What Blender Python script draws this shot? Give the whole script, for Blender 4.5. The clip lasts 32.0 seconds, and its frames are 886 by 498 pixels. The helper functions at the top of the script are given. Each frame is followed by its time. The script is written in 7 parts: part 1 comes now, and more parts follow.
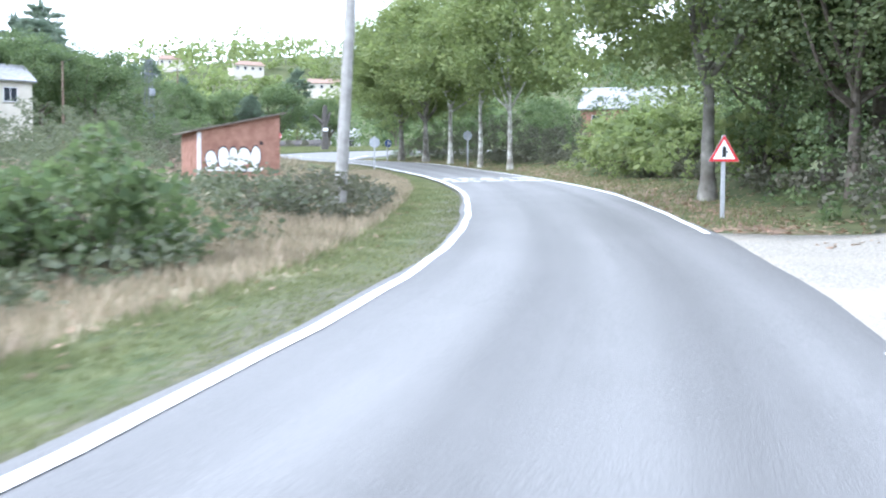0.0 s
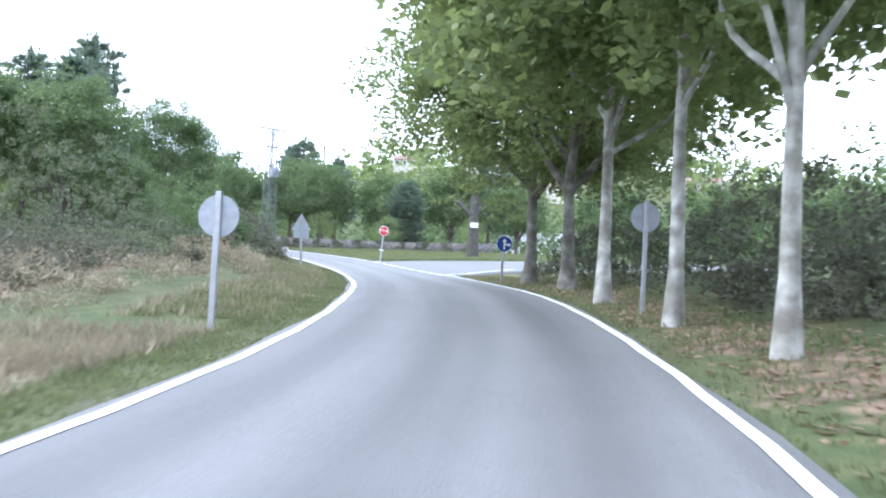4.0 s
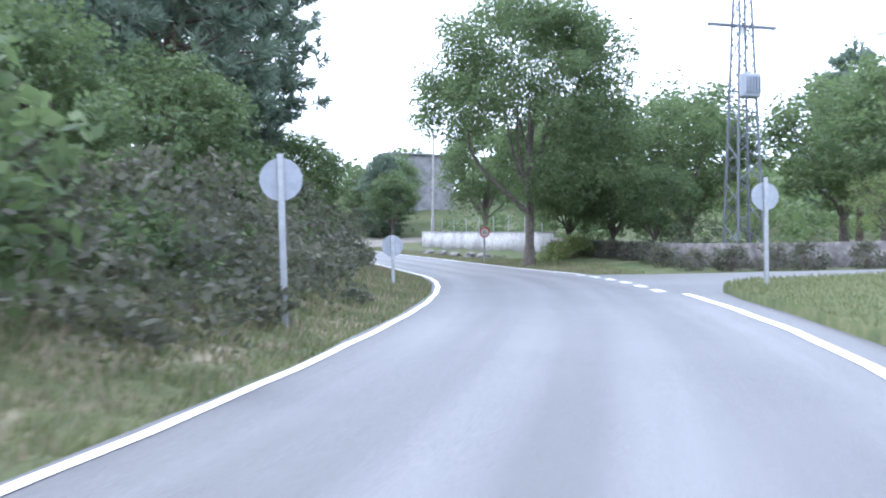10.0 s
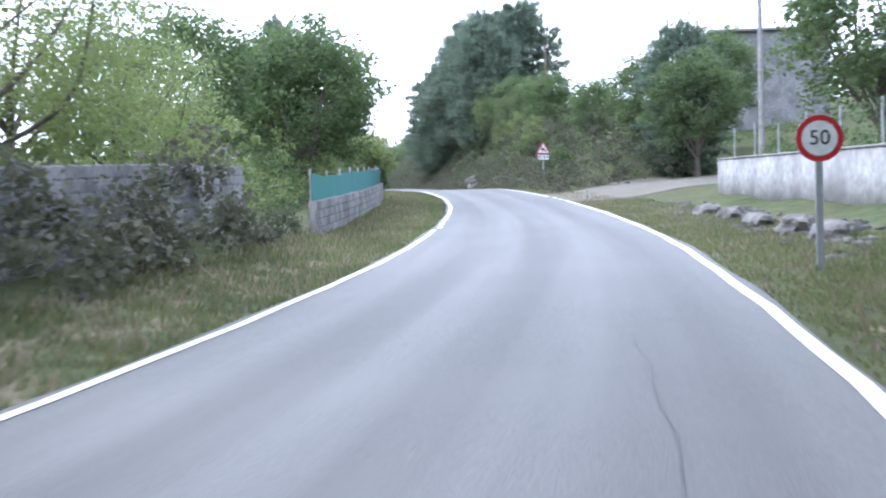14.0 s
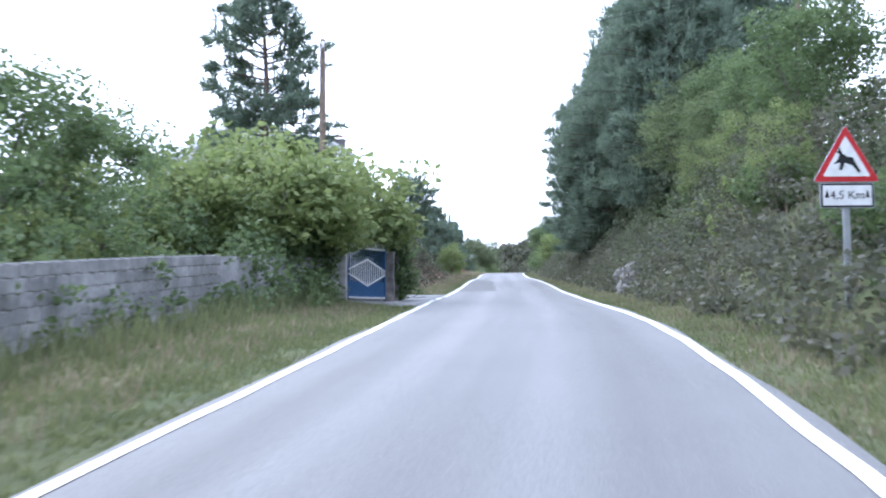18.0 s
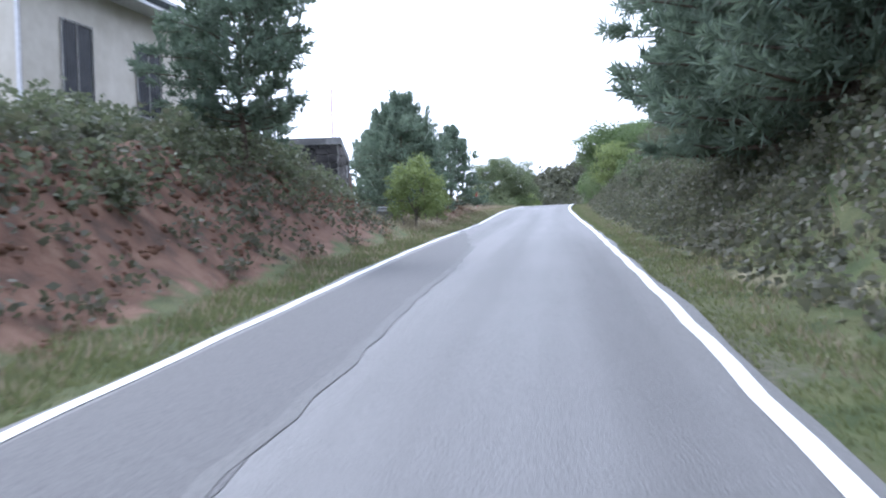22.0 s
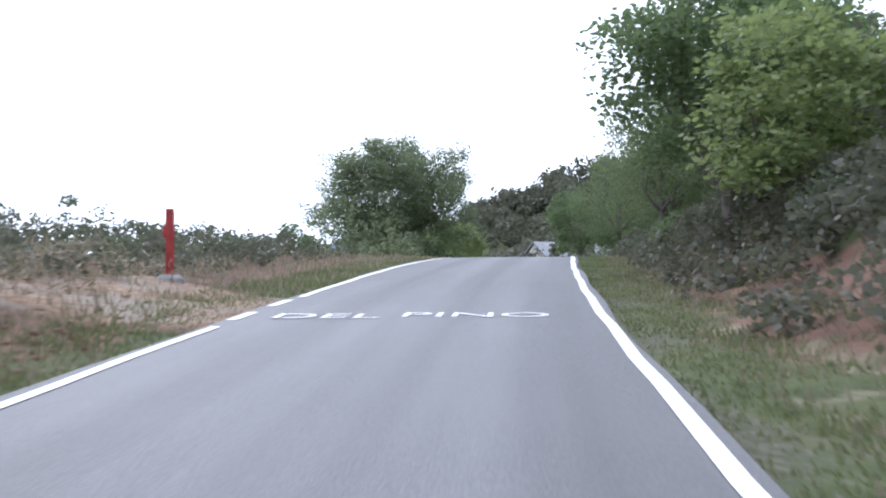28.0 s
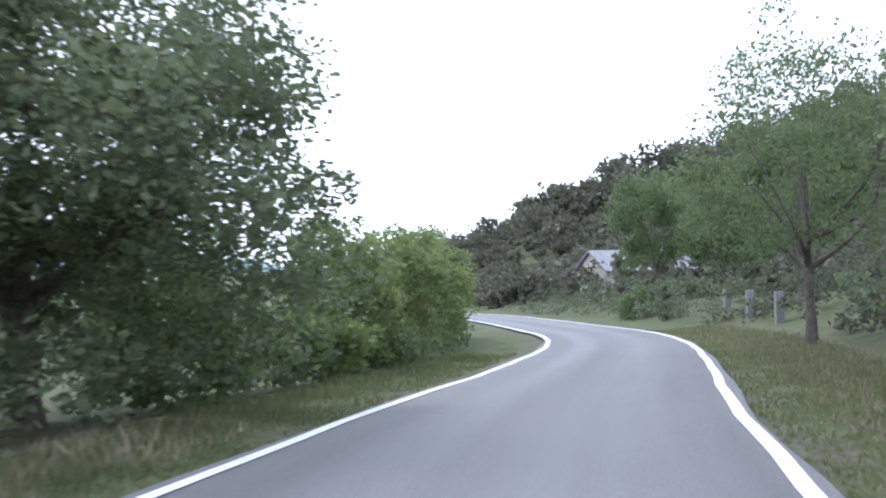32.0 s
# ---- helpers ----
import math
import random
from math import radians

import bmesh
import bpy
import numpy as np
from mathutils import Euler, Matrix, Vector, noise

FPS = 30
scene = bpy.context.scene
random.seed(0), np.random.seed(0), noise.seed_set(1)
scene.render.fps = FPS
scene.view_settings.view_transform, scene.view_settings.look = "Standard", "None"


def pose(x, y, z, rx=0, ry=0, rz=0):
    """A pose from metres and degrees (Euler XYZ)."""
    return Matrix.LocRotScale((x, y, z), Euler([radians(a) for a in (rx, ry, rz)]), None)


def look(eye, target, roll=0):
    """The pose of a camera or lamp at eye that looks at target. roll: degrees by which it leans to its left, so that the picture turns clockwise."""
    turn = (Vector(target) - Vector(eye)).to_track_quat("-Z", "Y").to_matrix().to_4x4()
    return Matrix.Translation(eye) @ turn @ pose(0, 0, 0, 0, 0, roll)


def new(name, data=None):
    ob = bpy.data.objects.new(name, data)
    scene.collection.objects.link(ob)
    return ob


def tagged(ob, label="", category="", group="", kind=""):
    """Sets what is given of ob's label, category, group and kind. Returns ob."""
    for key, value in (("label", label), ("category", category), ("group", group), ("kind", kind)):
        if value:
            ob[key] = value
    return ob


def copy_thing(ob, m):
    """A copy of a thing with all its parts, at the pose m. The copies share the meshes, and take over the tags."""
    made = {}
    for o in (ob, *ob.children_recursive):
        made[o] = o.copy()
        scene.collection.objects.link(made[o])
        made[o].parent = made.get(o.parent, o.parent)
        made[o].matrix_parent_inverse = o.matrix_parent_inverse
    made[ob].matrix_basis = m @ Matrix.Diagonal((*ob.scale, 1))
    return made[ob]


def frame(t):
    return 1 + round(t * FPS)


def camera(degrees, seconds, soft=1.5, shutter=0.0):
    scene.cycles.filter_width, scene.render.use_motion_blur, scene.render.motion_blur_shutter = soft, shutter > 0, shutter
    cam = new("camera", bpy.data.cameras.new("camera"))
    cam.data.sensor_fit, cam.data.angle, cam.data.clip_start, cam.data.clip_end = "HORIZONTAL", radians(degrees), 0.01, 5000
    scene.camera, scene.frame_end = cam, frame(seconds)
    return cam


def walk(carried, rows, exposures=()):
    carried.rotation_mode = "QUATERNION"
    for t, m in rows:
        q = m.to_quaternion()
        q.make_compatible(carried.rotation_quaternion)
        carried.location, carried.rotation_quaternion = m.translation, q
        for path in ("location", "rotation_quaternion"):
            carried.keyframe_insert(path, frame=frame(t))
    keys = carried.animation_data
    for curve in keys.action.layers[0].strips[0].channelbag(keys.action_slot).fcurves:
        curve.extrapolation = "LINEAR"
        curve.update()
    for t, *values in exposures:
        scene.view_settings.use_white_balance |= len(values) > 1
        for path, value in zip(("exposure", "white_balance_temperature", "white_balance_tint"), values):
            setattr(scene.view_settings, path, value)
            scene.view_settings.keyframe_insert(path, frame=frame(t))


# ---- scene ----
cam = camera(46.59, 32.0, soft=2.0, shutter=0.3)
PATH = [
    (0, (-2.260, 30.223, 3.737), (-2.338, 32.218, 3.631), 0.27),
    (0.5, (-1.163, 36.031, 3.853), (-1.197, 38.030, 3.795), -0.22),
    (1, (-0.403, 41.843, 4.041), (-0.464, 43.841, 4.098), -0.63),
    (1.5, (0.146, 47.612, 4.277), (0.025, 49.606, 4.368), -0.69),
    (2, (0.294, 53.372, 4.565), (0.096, 55.360, 4.647), -0.19),
    (2.5, (0.175, 59.129, 4.881), (-0.130, 61.103, 4.994), 1.67),
    (3, (-0.118, 64.839, 5.173), (-0.529, 66.793, 5.285), 2.28),
    (3.5, (-0.604, 70.450, 5.426), (-1.094, 72.387, 5.510), 2.99),
    (4, (-1.229, 75.980, 5.675), (-1.804, 77.893, 5.771), 3.03),
    (4.5, (-2.072, 81.420, 5.974), (-2.736, 83.303, 6.088), 3.01),
    (5, (-3.197, 86.752, 6.248), (-3.954, 88.599, 6.384), 2.84),
    (5.5, (-4.652, 91.946, 6.528), (-5.500, 93.750, 6.687), 2.74),
    (6, (-6.368, 96.985, 6.872), (-7.305, 98.746, 7.024), 3.31),
    (6.5, (-8.100, 101.851, 7.142), (-9.115, 103.567, 7.297), 3.21),
    (7, (-9.954, 106.537, 7.372), (-11.056, 108.199, 7.530), 3.70),
    (7.5, (-12.002, 111.013, 7.643), (-13.185, 112.620, 7.782), 2.57),
    (8, (-13.950, 115.390, 7.775), (-15.211, 116.937, 7.902), -0.72),
    (8.5, (-16.109, 119.689, 8.051), (-17.435, 121.167, 8.289), -2.17),
    (9, (-18.606, 123.947, 8.327), (-20.009, 125.369, 8.433), -1.62),
    (9.5, (-21.340, 128.164, 8.618), (-22.791, 129.539, 8.681), -0.37),
    (10, (-24.238, 132.551, 8.877), (-25.742, 133.866, 8.962), 0.34),
    (10.5, (-27.398, 136.944, 9.190), (-28.961, 138.189, 9.272), 1.19),
    (11, (-30.986, 141.246, 9.559), (-32.605, 142.419, 9.619), -0.09),
    (11.5, (-34.799, 145.511, 9.832), (-36.463, 146.619, 9.881), 0.79),
    (12, (-38.715, 149.662, 10.093), (-40.423, 150.701, 10.066), 0.16),
    (12.5, (-42.725, 153.561, 10.374), (-44.467, 154.541, 10.311), -0.78),
    (13, (-46.875, 157.186, 10.631), (-48.662, 158.082, 10.573), -1.08),
    (13.5, (-51.162, 160.577, 10.891), (-53.000, 161.366, 10.850), -1.34),
    (14, (-55.621, 163.710, 11.136), (-57.510, 164.365, 11.115), -1.23),
    (14.5, (-60.253, 166.673, 11.373), (-62.183, 167.198, 11.371), -0.20),
    (15, (-65.249, 169.255, 11.700), (-67.197, 169.704, 11.759), -0.50),
    (15.5, (-70.480, 171.595, 12.065), (-72.434, 172.006, 12.176), -0.63),
    (16, (-75.833, 173.814, 12.433), (-77.789, 174.209, 12.563), -0.67),
    (16.5, (-81.231, 175.972, 12.795), (-83.192, 176.353, 12.884), -0.92),
    (17, (-86.618, 178.077, 13.191), (-88.586, 178.429, 13.254), -1.19),
    (17.5, (-91.965, 180.053, 13.572), (-93.942, 180.350, 13.644), -1.17),
    (18, (-97.465, 181.852, 14.089), (-99.444, 182.110, 14.227), -0.35),
    (18.5, (-102.945, 183.522, 14.522), (-104.933, 183.712, 14.624), -0.49),
    (19, (-108.419, 184.963, 14.901), (-110.408, 185.078, 15.071), -0.71),
    (19.5, (-113.888, 186.111, 15.276), (-115.879, 186.185, 15.452), -0.13),
    (20, (-119.284, 187.158, 15.574), (-121.281, 187.206, 15.664), 0.49),
    (20.5, (-124.570, 188.206, 15.807), (-126.563, 188.292, 15.955), 0.05),
    (21, (-129.747, 189.230, 16.065), (-131.740, 189.336, 16.186), -1.43),
    (21.5, (-134.848, 190.216, 16.312), (-136.844, 190.337, 16.324), -1.77),
    (22, (-139.916, 191.166, 16.596), (-141.910, 191.323, 16.598), -2.19),
    (22.5, (-145.001, 192.135, 16.855), (-146.994, 192.300, 16.841), -2.01),
    (23, (-150.060, 193.182, 17.163), (-152.055, 193.316, 17.206), -1.14),
    (23.5, (-155.039, 194.088, 17.431), (-157.036, 194.156, 17.518), -1.52),
    (24, (-160.047, 195.107, 17.698), (-162.041, 195.135, 17.851), -1.27),
    (24.5, (-164.985, 196.068, 17.974), (-166.981, 196.088, 18.091), -0.67),
    (25, (-169.954, 197.031, 18.224), (-171.951, 197.037, 18.334), -0.88),
    (25.5, (-175.017, 198.002, 18.466), (-177.009, 198.010, 18.646), -1.71),
    (26, (-180.153, 198.974, 18.725), (-182.149, 199.021, 18.829), -1.97),
    (26.5, (-185.268, 199.860, 18.966), (-187.264, 199.987, 18.978), -1.01),
    (27, (-190.313, 200.743, 19.230), (-192.304, 200.934, 19.238), -0.96),
    (27.5, (-195.289, 201.632, 19.509), (-197.275, 201.864, 19.536), -0.26),
    (28, (-200.198, 202.512, 19.791), (-202.182, 202.760, 19.841), -0.14),
    (28.5, (-205.043, 203.390, 20.078), (-207.027, 203.627, 20.154), -1.63),
    (29, (-209.811, 204.311, 20.379), (-211.798, 204.505, 20.486), -0.01),
    (29.5, (-214.514, 205.316, 20.656), (-216.507, 205.468, 20.733), 0.82),
    (30, (-219.068, 206.353, 20.922), (-221.063, 206.491, 20.959), 1.04),
    (30.5, (-223.489, 207.397, 21.172), (-225.479, 207.534, 21.304), 0.81),
    (31, (-227.828, 208.452, 21.427), (-229.818, 208.576, 21.580), 0.56),
    (31.5, (-232.006, 209.628, 21.589), (-234.000, 209.740, 21.695), -0.15),
    (32, (-236.189, 210.690, 21.678), (-238.183, 210.824, 21.737), -1.49),
]
EXPOSURES = [(0, 1.4, 5540, 10), (1.5, 1.44, 5500, 10), (3.5, 1.26, 5430, 11), (6, 1.08, 5420, 12), (9, 1.12, 5330, 14), (12, 1.2, 5300, 15), (14.2, 1.06, 5400, 15), (17, 1.0, 5300, 15), (20, 0.86, 5350, 15), (24, 0.74, 5450, 15), (26, 0.6, 5500, 15), (29, 0.28, 5560, 15), (30.2, 0.48, 5500, 15), (32, 0.5, 5480, 15)]
walk(cam, [(t, look(eye, target, roll)) for t, eye, target, roll in PATH], EXPOSURES)

# ---- world and sun: bright overcast, the light coming from the west ----
world = bpy.data.worlds.new("world")
scene.world = world
world.use_nodes = True
wt = world.node_tree
wt.nodes.clear()
w_out = wt.nodes.new("ShaderNodeOutputWorld")
w_bg = wt.nodes.new("ShaderNodeBackground")
w_sky = wt.nodes.new("ShaderNodeTexSky")
w_sky.sky_type, w_sky.sun_disc = "NISHITA", False
w_sky.sun_elevation, w_sky.sun_rotation = radians(42), radians(255)
w_sky.dust_density, w_sky.ozone_density = 3.0, 1.5
w_gain = wt.nodes.new("ShaderNodeMixRGB")
w_gain.blend_type, w_gain.inputs["Fac"].default_value = "MULTIPLY", 1.0
w_gain.inputs["Color2"].default_value = (0.16, 0.16, 0.16, 1)
w_coord = wt.nodes.new("ShaderNodeTexCoord")
w_map = wt.nodes.new("ShaderNodeMapping")
w_map.inputs["Scale"].default_value = (1.2, 1.2, 4.0)
w_noise = wt.nodes.new("ShaderNodeTexNoise")
w_noise.inputs["Scale"].default_value, w_noise.inputs["Detail"].default_value = 2.2, 5.0
w_ramp = wt.nodes.new("ShaderNodeValToRGB")
w_ramp.color_ramp.elements[0].position, w_ramp.color_ramp.elements[1].position = 0.30, 0.46
w_ramp.color_ramp.elements[0].color = (0.55, 0.55, 0.55, 1)
w_mix = wt.nodes.new("ShaderNodeMixRGB")
w_mix.inputs["Color2"].default_value = (1.36, 1.40, 1.46, 1)
wt.links.new(w_sky.outputs[0], w_gain.inputs["Color1"])
wt.links.new(w_coord.outputs["Generated"], w_map.inputs[0])
wt.links.new(w_map.outputs[0], w_noise.inputs["Vector"])
wt.links.new(w_noise.outputs["Fac"], w_ramp.inputs[0])
wt.links.new(w_ramp.outputs[0], w_mix.inputs["Fac"])
wt.links.new(w_gain.outputs[0], w_mix.inputs["Color1"])
wt.links.new(w_mix.outputs[0], w_bg.inputs["Color"])
w_bg.inputs["Strength"].default_value = 1.0
wt.links.new(w_bg.outputs[0], w_out.inputs["Surface"])

sun = new("sun", bpy.data.lights.new("sun", "SUN"))
sun.data.energy, sun.data.angle, sun.data.color = 1.3, radians(14), (1.0, 0.95, 0.88)
sun.matrix_world = look((-60, -25, 60), (0, 0, 0))

# ---- materials ----
def material(name, stops, scale=3.0, detail=6.0, rough=0.85, bump=0.3, bump_scale=None, metal=0.0, large=None, island=0.0, obj=0.0, spec=0.3):
    """Noise-driven surface: colour stops, fine relief, large stains, variation by object and by loose piece."""
    m = bpy.data.materials.new(name)
    m.use_nodes = True
    t = m.node_tree
    b = t.nodes["Principled BSDF"]
    b.inputs["Roughness"].default_value, b.inputs["Metallic"].default_value = rough, metal
    b.inputs["Specular IOR Level"].default_value = spec
    geo = t.nodes.new("ShaderNodeNewGeometry")
    n = t.nodes.new("ShaderNodeTexNoise")
    n.inputs["Scale"].default_value, n.inputs["Detail"].default_value = scale, detail
    t.links.new(geo.outputs["Position"], n.inputs["Vector"])
    ramp = t.nodes.new("ShaderNodeValToRGB")
    e = ramp.color_ramp.elements
    while len(e) < len(stops):
        e.new(0.5)
    for k, (p, c) in enumerate(stops):
        e[k].position, e[k].color = p, (*c, 1)
    t.links.new(n.outputs["Fac"], ramp.inputs[0])
    colour = ramp.outputs[0]
    if large:
        n2 = t.nodes.new("ShaderNodeTexNoise")
        n2.inputs["Scale"].default_value, n2.inputs["Detail"].default_value = large[0], 4.0
        t.links.new(geo.outputs["Position"], n2.inputs["Vector"])
        r2 = t.nodes.new("ShaderNodeValToRGB")
        r2.color_ramp.elements[0].position, r2.color_ramp.elements[1].position = 0.42, 0.62
        t.links.new(n2.outputs["Fac"], r2.inputs[0])
        mx = t.nodes.new("ShaderNodeMixRGB")
        mx.inputs["Color2"].default_value = (*large[1], 1)
        t.links.new(colour, mx.inputs["Color1"])
        sc = t.nodes.new("ShaderNodeMath")
        sc.operation = "MULTIPLY"
        sc.inputs[1].default_value = large[2]
        t.links.new(r2.outputs[0], sc.inputs[0])
        t.links.new(sc.outputs[0], mx.inputs["Fac"])
        colour = mx.outputs[0]
    for amount, kind in ((island, "island"), (obj, "obj")):
        if amount:
            src = geo.outputs["Random Per Island"] if kind == "island" else t.nodes.new("ShaderNodeObjectInfo").outputs["Random"]
            mr = t.nodes.new("ShaderNodeMapRange")
            mr.inputs["To Min"].default_value, mr.inputs["To Max"].default_value = 1 - amount, 1 + amount
            t.links.new(src, mr.inputs["Value"])
            hs = t.nodes.new("ShaderNodeHueSaturation")
            t.links.new(mr.outputs[0], hs.inputs["Value"])
            t.links.new(colour, hs.inputs["Color"])
            mh = t.nodes.new("ShaderNodeMapRange")
            mh.inputs["To Min"].default_value, mh.inputs["To Max"].default_value = 0.5 + 0.05 * amount, 0.5 - 0.07 * amount
            t.links.new(src, mh.inputs["Value"])
            t.links.new(mh.outputs[0], hs.inputs["Hue"])
            colour = hs.outputs[0]
    t.links.new(colour, b.inputs["Base Color"])
    if bump:
        bn = t.nodes.new("ShaderNodeTexNoise")
        bn.inputs["Scale"].default_value, bn.inputs["Detail"].default_value = bump_scale or scale * 4, 5.0
        t.links.new(geo.outputs["Position"], bn.inputs["Vector"])
        bp = t.nodes.new("ShaderNodeBump")
        bp.inputs["Strength"].default_value, bp.inputs["Distance"].default_value = bump, 0.03
        t.links.new(bn.outputs["Fac"], bp.inputs["Height"])
        t.links.new(bp.outputs[0], b.inputs["Normal"])
    return m


def leaf_material(name, dark, light, through_colour, obj=0.12, rough=0.6):
    """A leaf: colour from piece to piece, part of the light passes through."""
    dark, light, through_colour = (tuple(0.88 * v + 0.12 * sum(c) / 3 for v in c) for c in (dark, light, through_colour))
    m = material(name, [(0.3, dark), (0.7, light)], 0.6, 2.0, rough, 0.0, island=0.35, obj=obj, spec=0.25)
    t = m.node_tree
    b = t.nodes["Principled BSDF"]
    tr = t.nodes.new("ShaderNodeBsdfTranslucent")
    tr.inputs["Color"].default_value = (*through_colour, 1)
    mix = t.nodes.new("ShaderNodeMixShader")
    mix.inputs["Fac"].default_value = 0.42
    t.links.new(b.outputs[0], mix.inputs[1])
    t.links.new(tr.outputs[0], mix.inputs[2])
    t.links.new(mix.outputs[0], t.nodes["Material Output"].inputs["Surface"])
    return m


def plain(name, colour, rough=0.6, metal=0.0):
    return material(name, [(0.35, tuple(c * 0.9 for c in colour)), (0.65, tuple(min(1, c * 1.06) for c in colour))], 9.0, 4.0, rough, 0.08, metal=metal)


M_ASPHALT = material("asphalt", [(0.3, (0.098, 0.097, 0.099)), (0.5, (0.135, 0.133, 0.134)), (0.7, (0.176, 0.172, 0.172))], 38.0, 8.0, 0.62, 0.45, 60.0, large=(0.35, (0.153, 0.15, 0.151), 0.6), spec=0.45)
M_PATCH = material("asphalt_patch", [(0.3, (0.086, 0.085, 0.087)), (0.7, (0.145, 0.143, 0.144))], 30.0, 8.0, 0.7, 0.5, 45.0)
M_CRACK = material("tar_seam", [(0.3, (0.07, 0.07, 0.07)), (0.7, (0.14, 0.14, 0.14))], 30.0, 4.0, 0.6, 0.2)
M_PAINT = material("road_paint", [(0.28, (0.5, 0.5, 0.5)), (0.45, (0.78, 0.78, 0.77)), (0.7, (0.84, 0.84, 0.83))], 26.0, 8.0, 0.6, 0.2)
M_WORN = material("worn_road_paint", [(0.4, (0.2, 0.2, 0.205)), (0.54, (0.3, 0.3, 0.3)), (0.68, (0.56, 0.56, 0.55))], 14.0, 9.0, 0.65, 0.2)
M_GRAVEL = material("gravel", [(0.3, (0.17, 0.155, 0.135)), (0.55, (0.3, 0.28, 0.25)), (0.75, (0.42, 0.4, 0.36))], 22.0, 8.0, 0.95, 0.7, 30.0, large=(0.5, (0.34, 0.3, 0.25), 0.6))
M_TRACK = material("bare_stony_earth", [(0.3, (0.13, 0.118, 0.1)), (0.55, (0.2, 0.182, 0.155)), (0.75, (0.29, 0.265, 0.23))], 12.0, 9.0, 0.95, 0.6, 30.0, large=(0.6, (0.17, 0.16, 0.12), 0.6))
M_SAND = material("sandy_earth", [(0.3, (0.16, 0.1, 0.065)), (0.55, (0.27, 0.18, 0.12)), (0.75, (0.38, 0.29, 0.21))], 6.0, 9.0, 0.95, 0.6, 20.0, large=(0.9, (0.26, 0.23, 0.19), 0.7))
M_CONCRETE = material("concrete", [(0.3, (0.27, 0.265, 0.26)), (0.6, (0.42, 0.41, 0.4)), (0.75, (0.5, 0.49, 0.47))], 5.0, 9.0, 0.9, 0.3, 30.0, large=(0.8, (0.17, 0.17, 0.165), 0.55))
M_BLOCK = material("breeze_block", [(0.3, (0.2, 0.2, 0.205)), (0.7, (0.33, 0.325, 0.33))], 9.0, 9.0, 0.95, 0.5, 50.0, large=(1.1, (0.13, 0.13, 0.13), 0.6), obj=0.18)
M_MORTAR = material("mortar", [(0.3, (0.2, 0.195, 0.19)), (0.7, (0.3, 0.29, 0.28))], 20.0, 6.0, 0.95, 0.4)
M_STONE = material("field_stone", [(0.3, (0.07, 0.066, 0.065)), (0.55, (0.14, 0.13, 0.125)), (0.75, (0.25, 0.23, 0.21))], 4.0, 9.0, 0.92, 0.6, 25.0, obj=0.35, island=0.35)
M_DARK_STONE = material("dark_field_stone", [(0.3, (0.028, 0.027, 0.029)), (0.55, (0.055, 0.052, 0.053)), (0.75, (0.12, 0.11, 0.105))], 2.2, 9.0, 0.95, 0.6, 22.0, obj=0.3)
M_ROCK = material("rock", [(0.3, (0.1, 0.095, 0.09)), (0.7, (0.27, 0.255, 0.24))], 3.0, 9.0, 0.95, 0.8, 12.0, obj=0.15)
M_SOIL = material("red_soil", [(0.3, (0.1, 0.058, 0.042)), (0.6, (0.18, 0.1, 0.068)), (0.75, (0.27, 0.18, 0.13))], 2.0, 10.0, 0.95, 0.8, 9.0)
M_BARK = material("bark", [(0.3, (0.1, 0.085, 0.07)), (0.7, (0.2, 0.175, 0.15))], 8.0, 8.0, 0.95, 0.8, 22.0)
M_PLANE_BARK = material("plane_tree_bark", [(0.35, (0.24, 0.23, 0.2)), (0.5, (0.42, 0.41, 0.38)), (0.68, (0.6, 0.59, 0.56))], 3.5, 5.0, 0.85, 0.3, 20.0, large=(1.3, (0.17, 0.155, 0.13), 0.7))
M_OLD_PLANE_BARK = material("old_plane_bark", [(0.35, (0.12, 0.11, 0.095)), (0.5, (0.2, 0.19, 0.17)), (0.68, (0.33, 0.32, 0.29))], 3.0, 6.0, 0.9, 0.5, 18.0, large=(1.1, (0.1, 0.092, 0.075), 0.6))
M_DEAD_BARK = material("dead_bark", [(0.3, (0.05, 0.046, 0.042)), (0.7, (0.13, 0.12, 0.11))], 7.0, 8.0, 0.95, 0.9, 20.0)
M_PINE_BARK = material("pine_bark", [(0.3, (0.07, 0.055, 0.045)), (0.7, (0.16, 0.12, 0.095))], 6.0, 8.0, 0.95, 0.9, 14.0)
M_PLANE_LEAF = leaf_material("plane_leaf", (0.125, 0.17, 0.068), (0.225, 0.275, 0.11), (0.3, 0.38, 0.11))
M_BROAD_LEAF = leaf_material("broad_leaf", (0.079, 0.125, 0.06), (0.151, 0.206, 0.088), (0.18, 0.258, 0.09))
M_OAK_LEAF = leaf_material("oak_leaf", (0.122, 0.156, 0.09), (0.215, 0.252, 0.13), (0.215, 0.27, 0.125))
M_CREST_LEAF = leaf_material("crest_leaf", (0.098, 0.135, 0.068), (0.18, 0.222, 0.1), (0.2, 0.262, 0.1))
M_NEEDLE = leaf_material("pine_needle", (0.118, 0.17, 0.132), (0.21, 0.272, 0.195), (0.185, 0.25, 0.16))
M_SHRUB = leaf_material("shrub_leaf", (0.1, 0.122, 0.08), (0.168, 0.19, 0.118), (0.15, 0.18, 0.09))
M_BRIGHT = leaf_material("bright_leaf", (0.12, 0.175, 0.06), (0.25, 0.305, 0.105), (0.29, 0.36, 0.11))
M_BRAMBLE = leaf_material("bramble_leaf", (0.085, 0.092, 0.068), (0.175, 0.168, 0.12), (0.125, 0.136, 0.075))
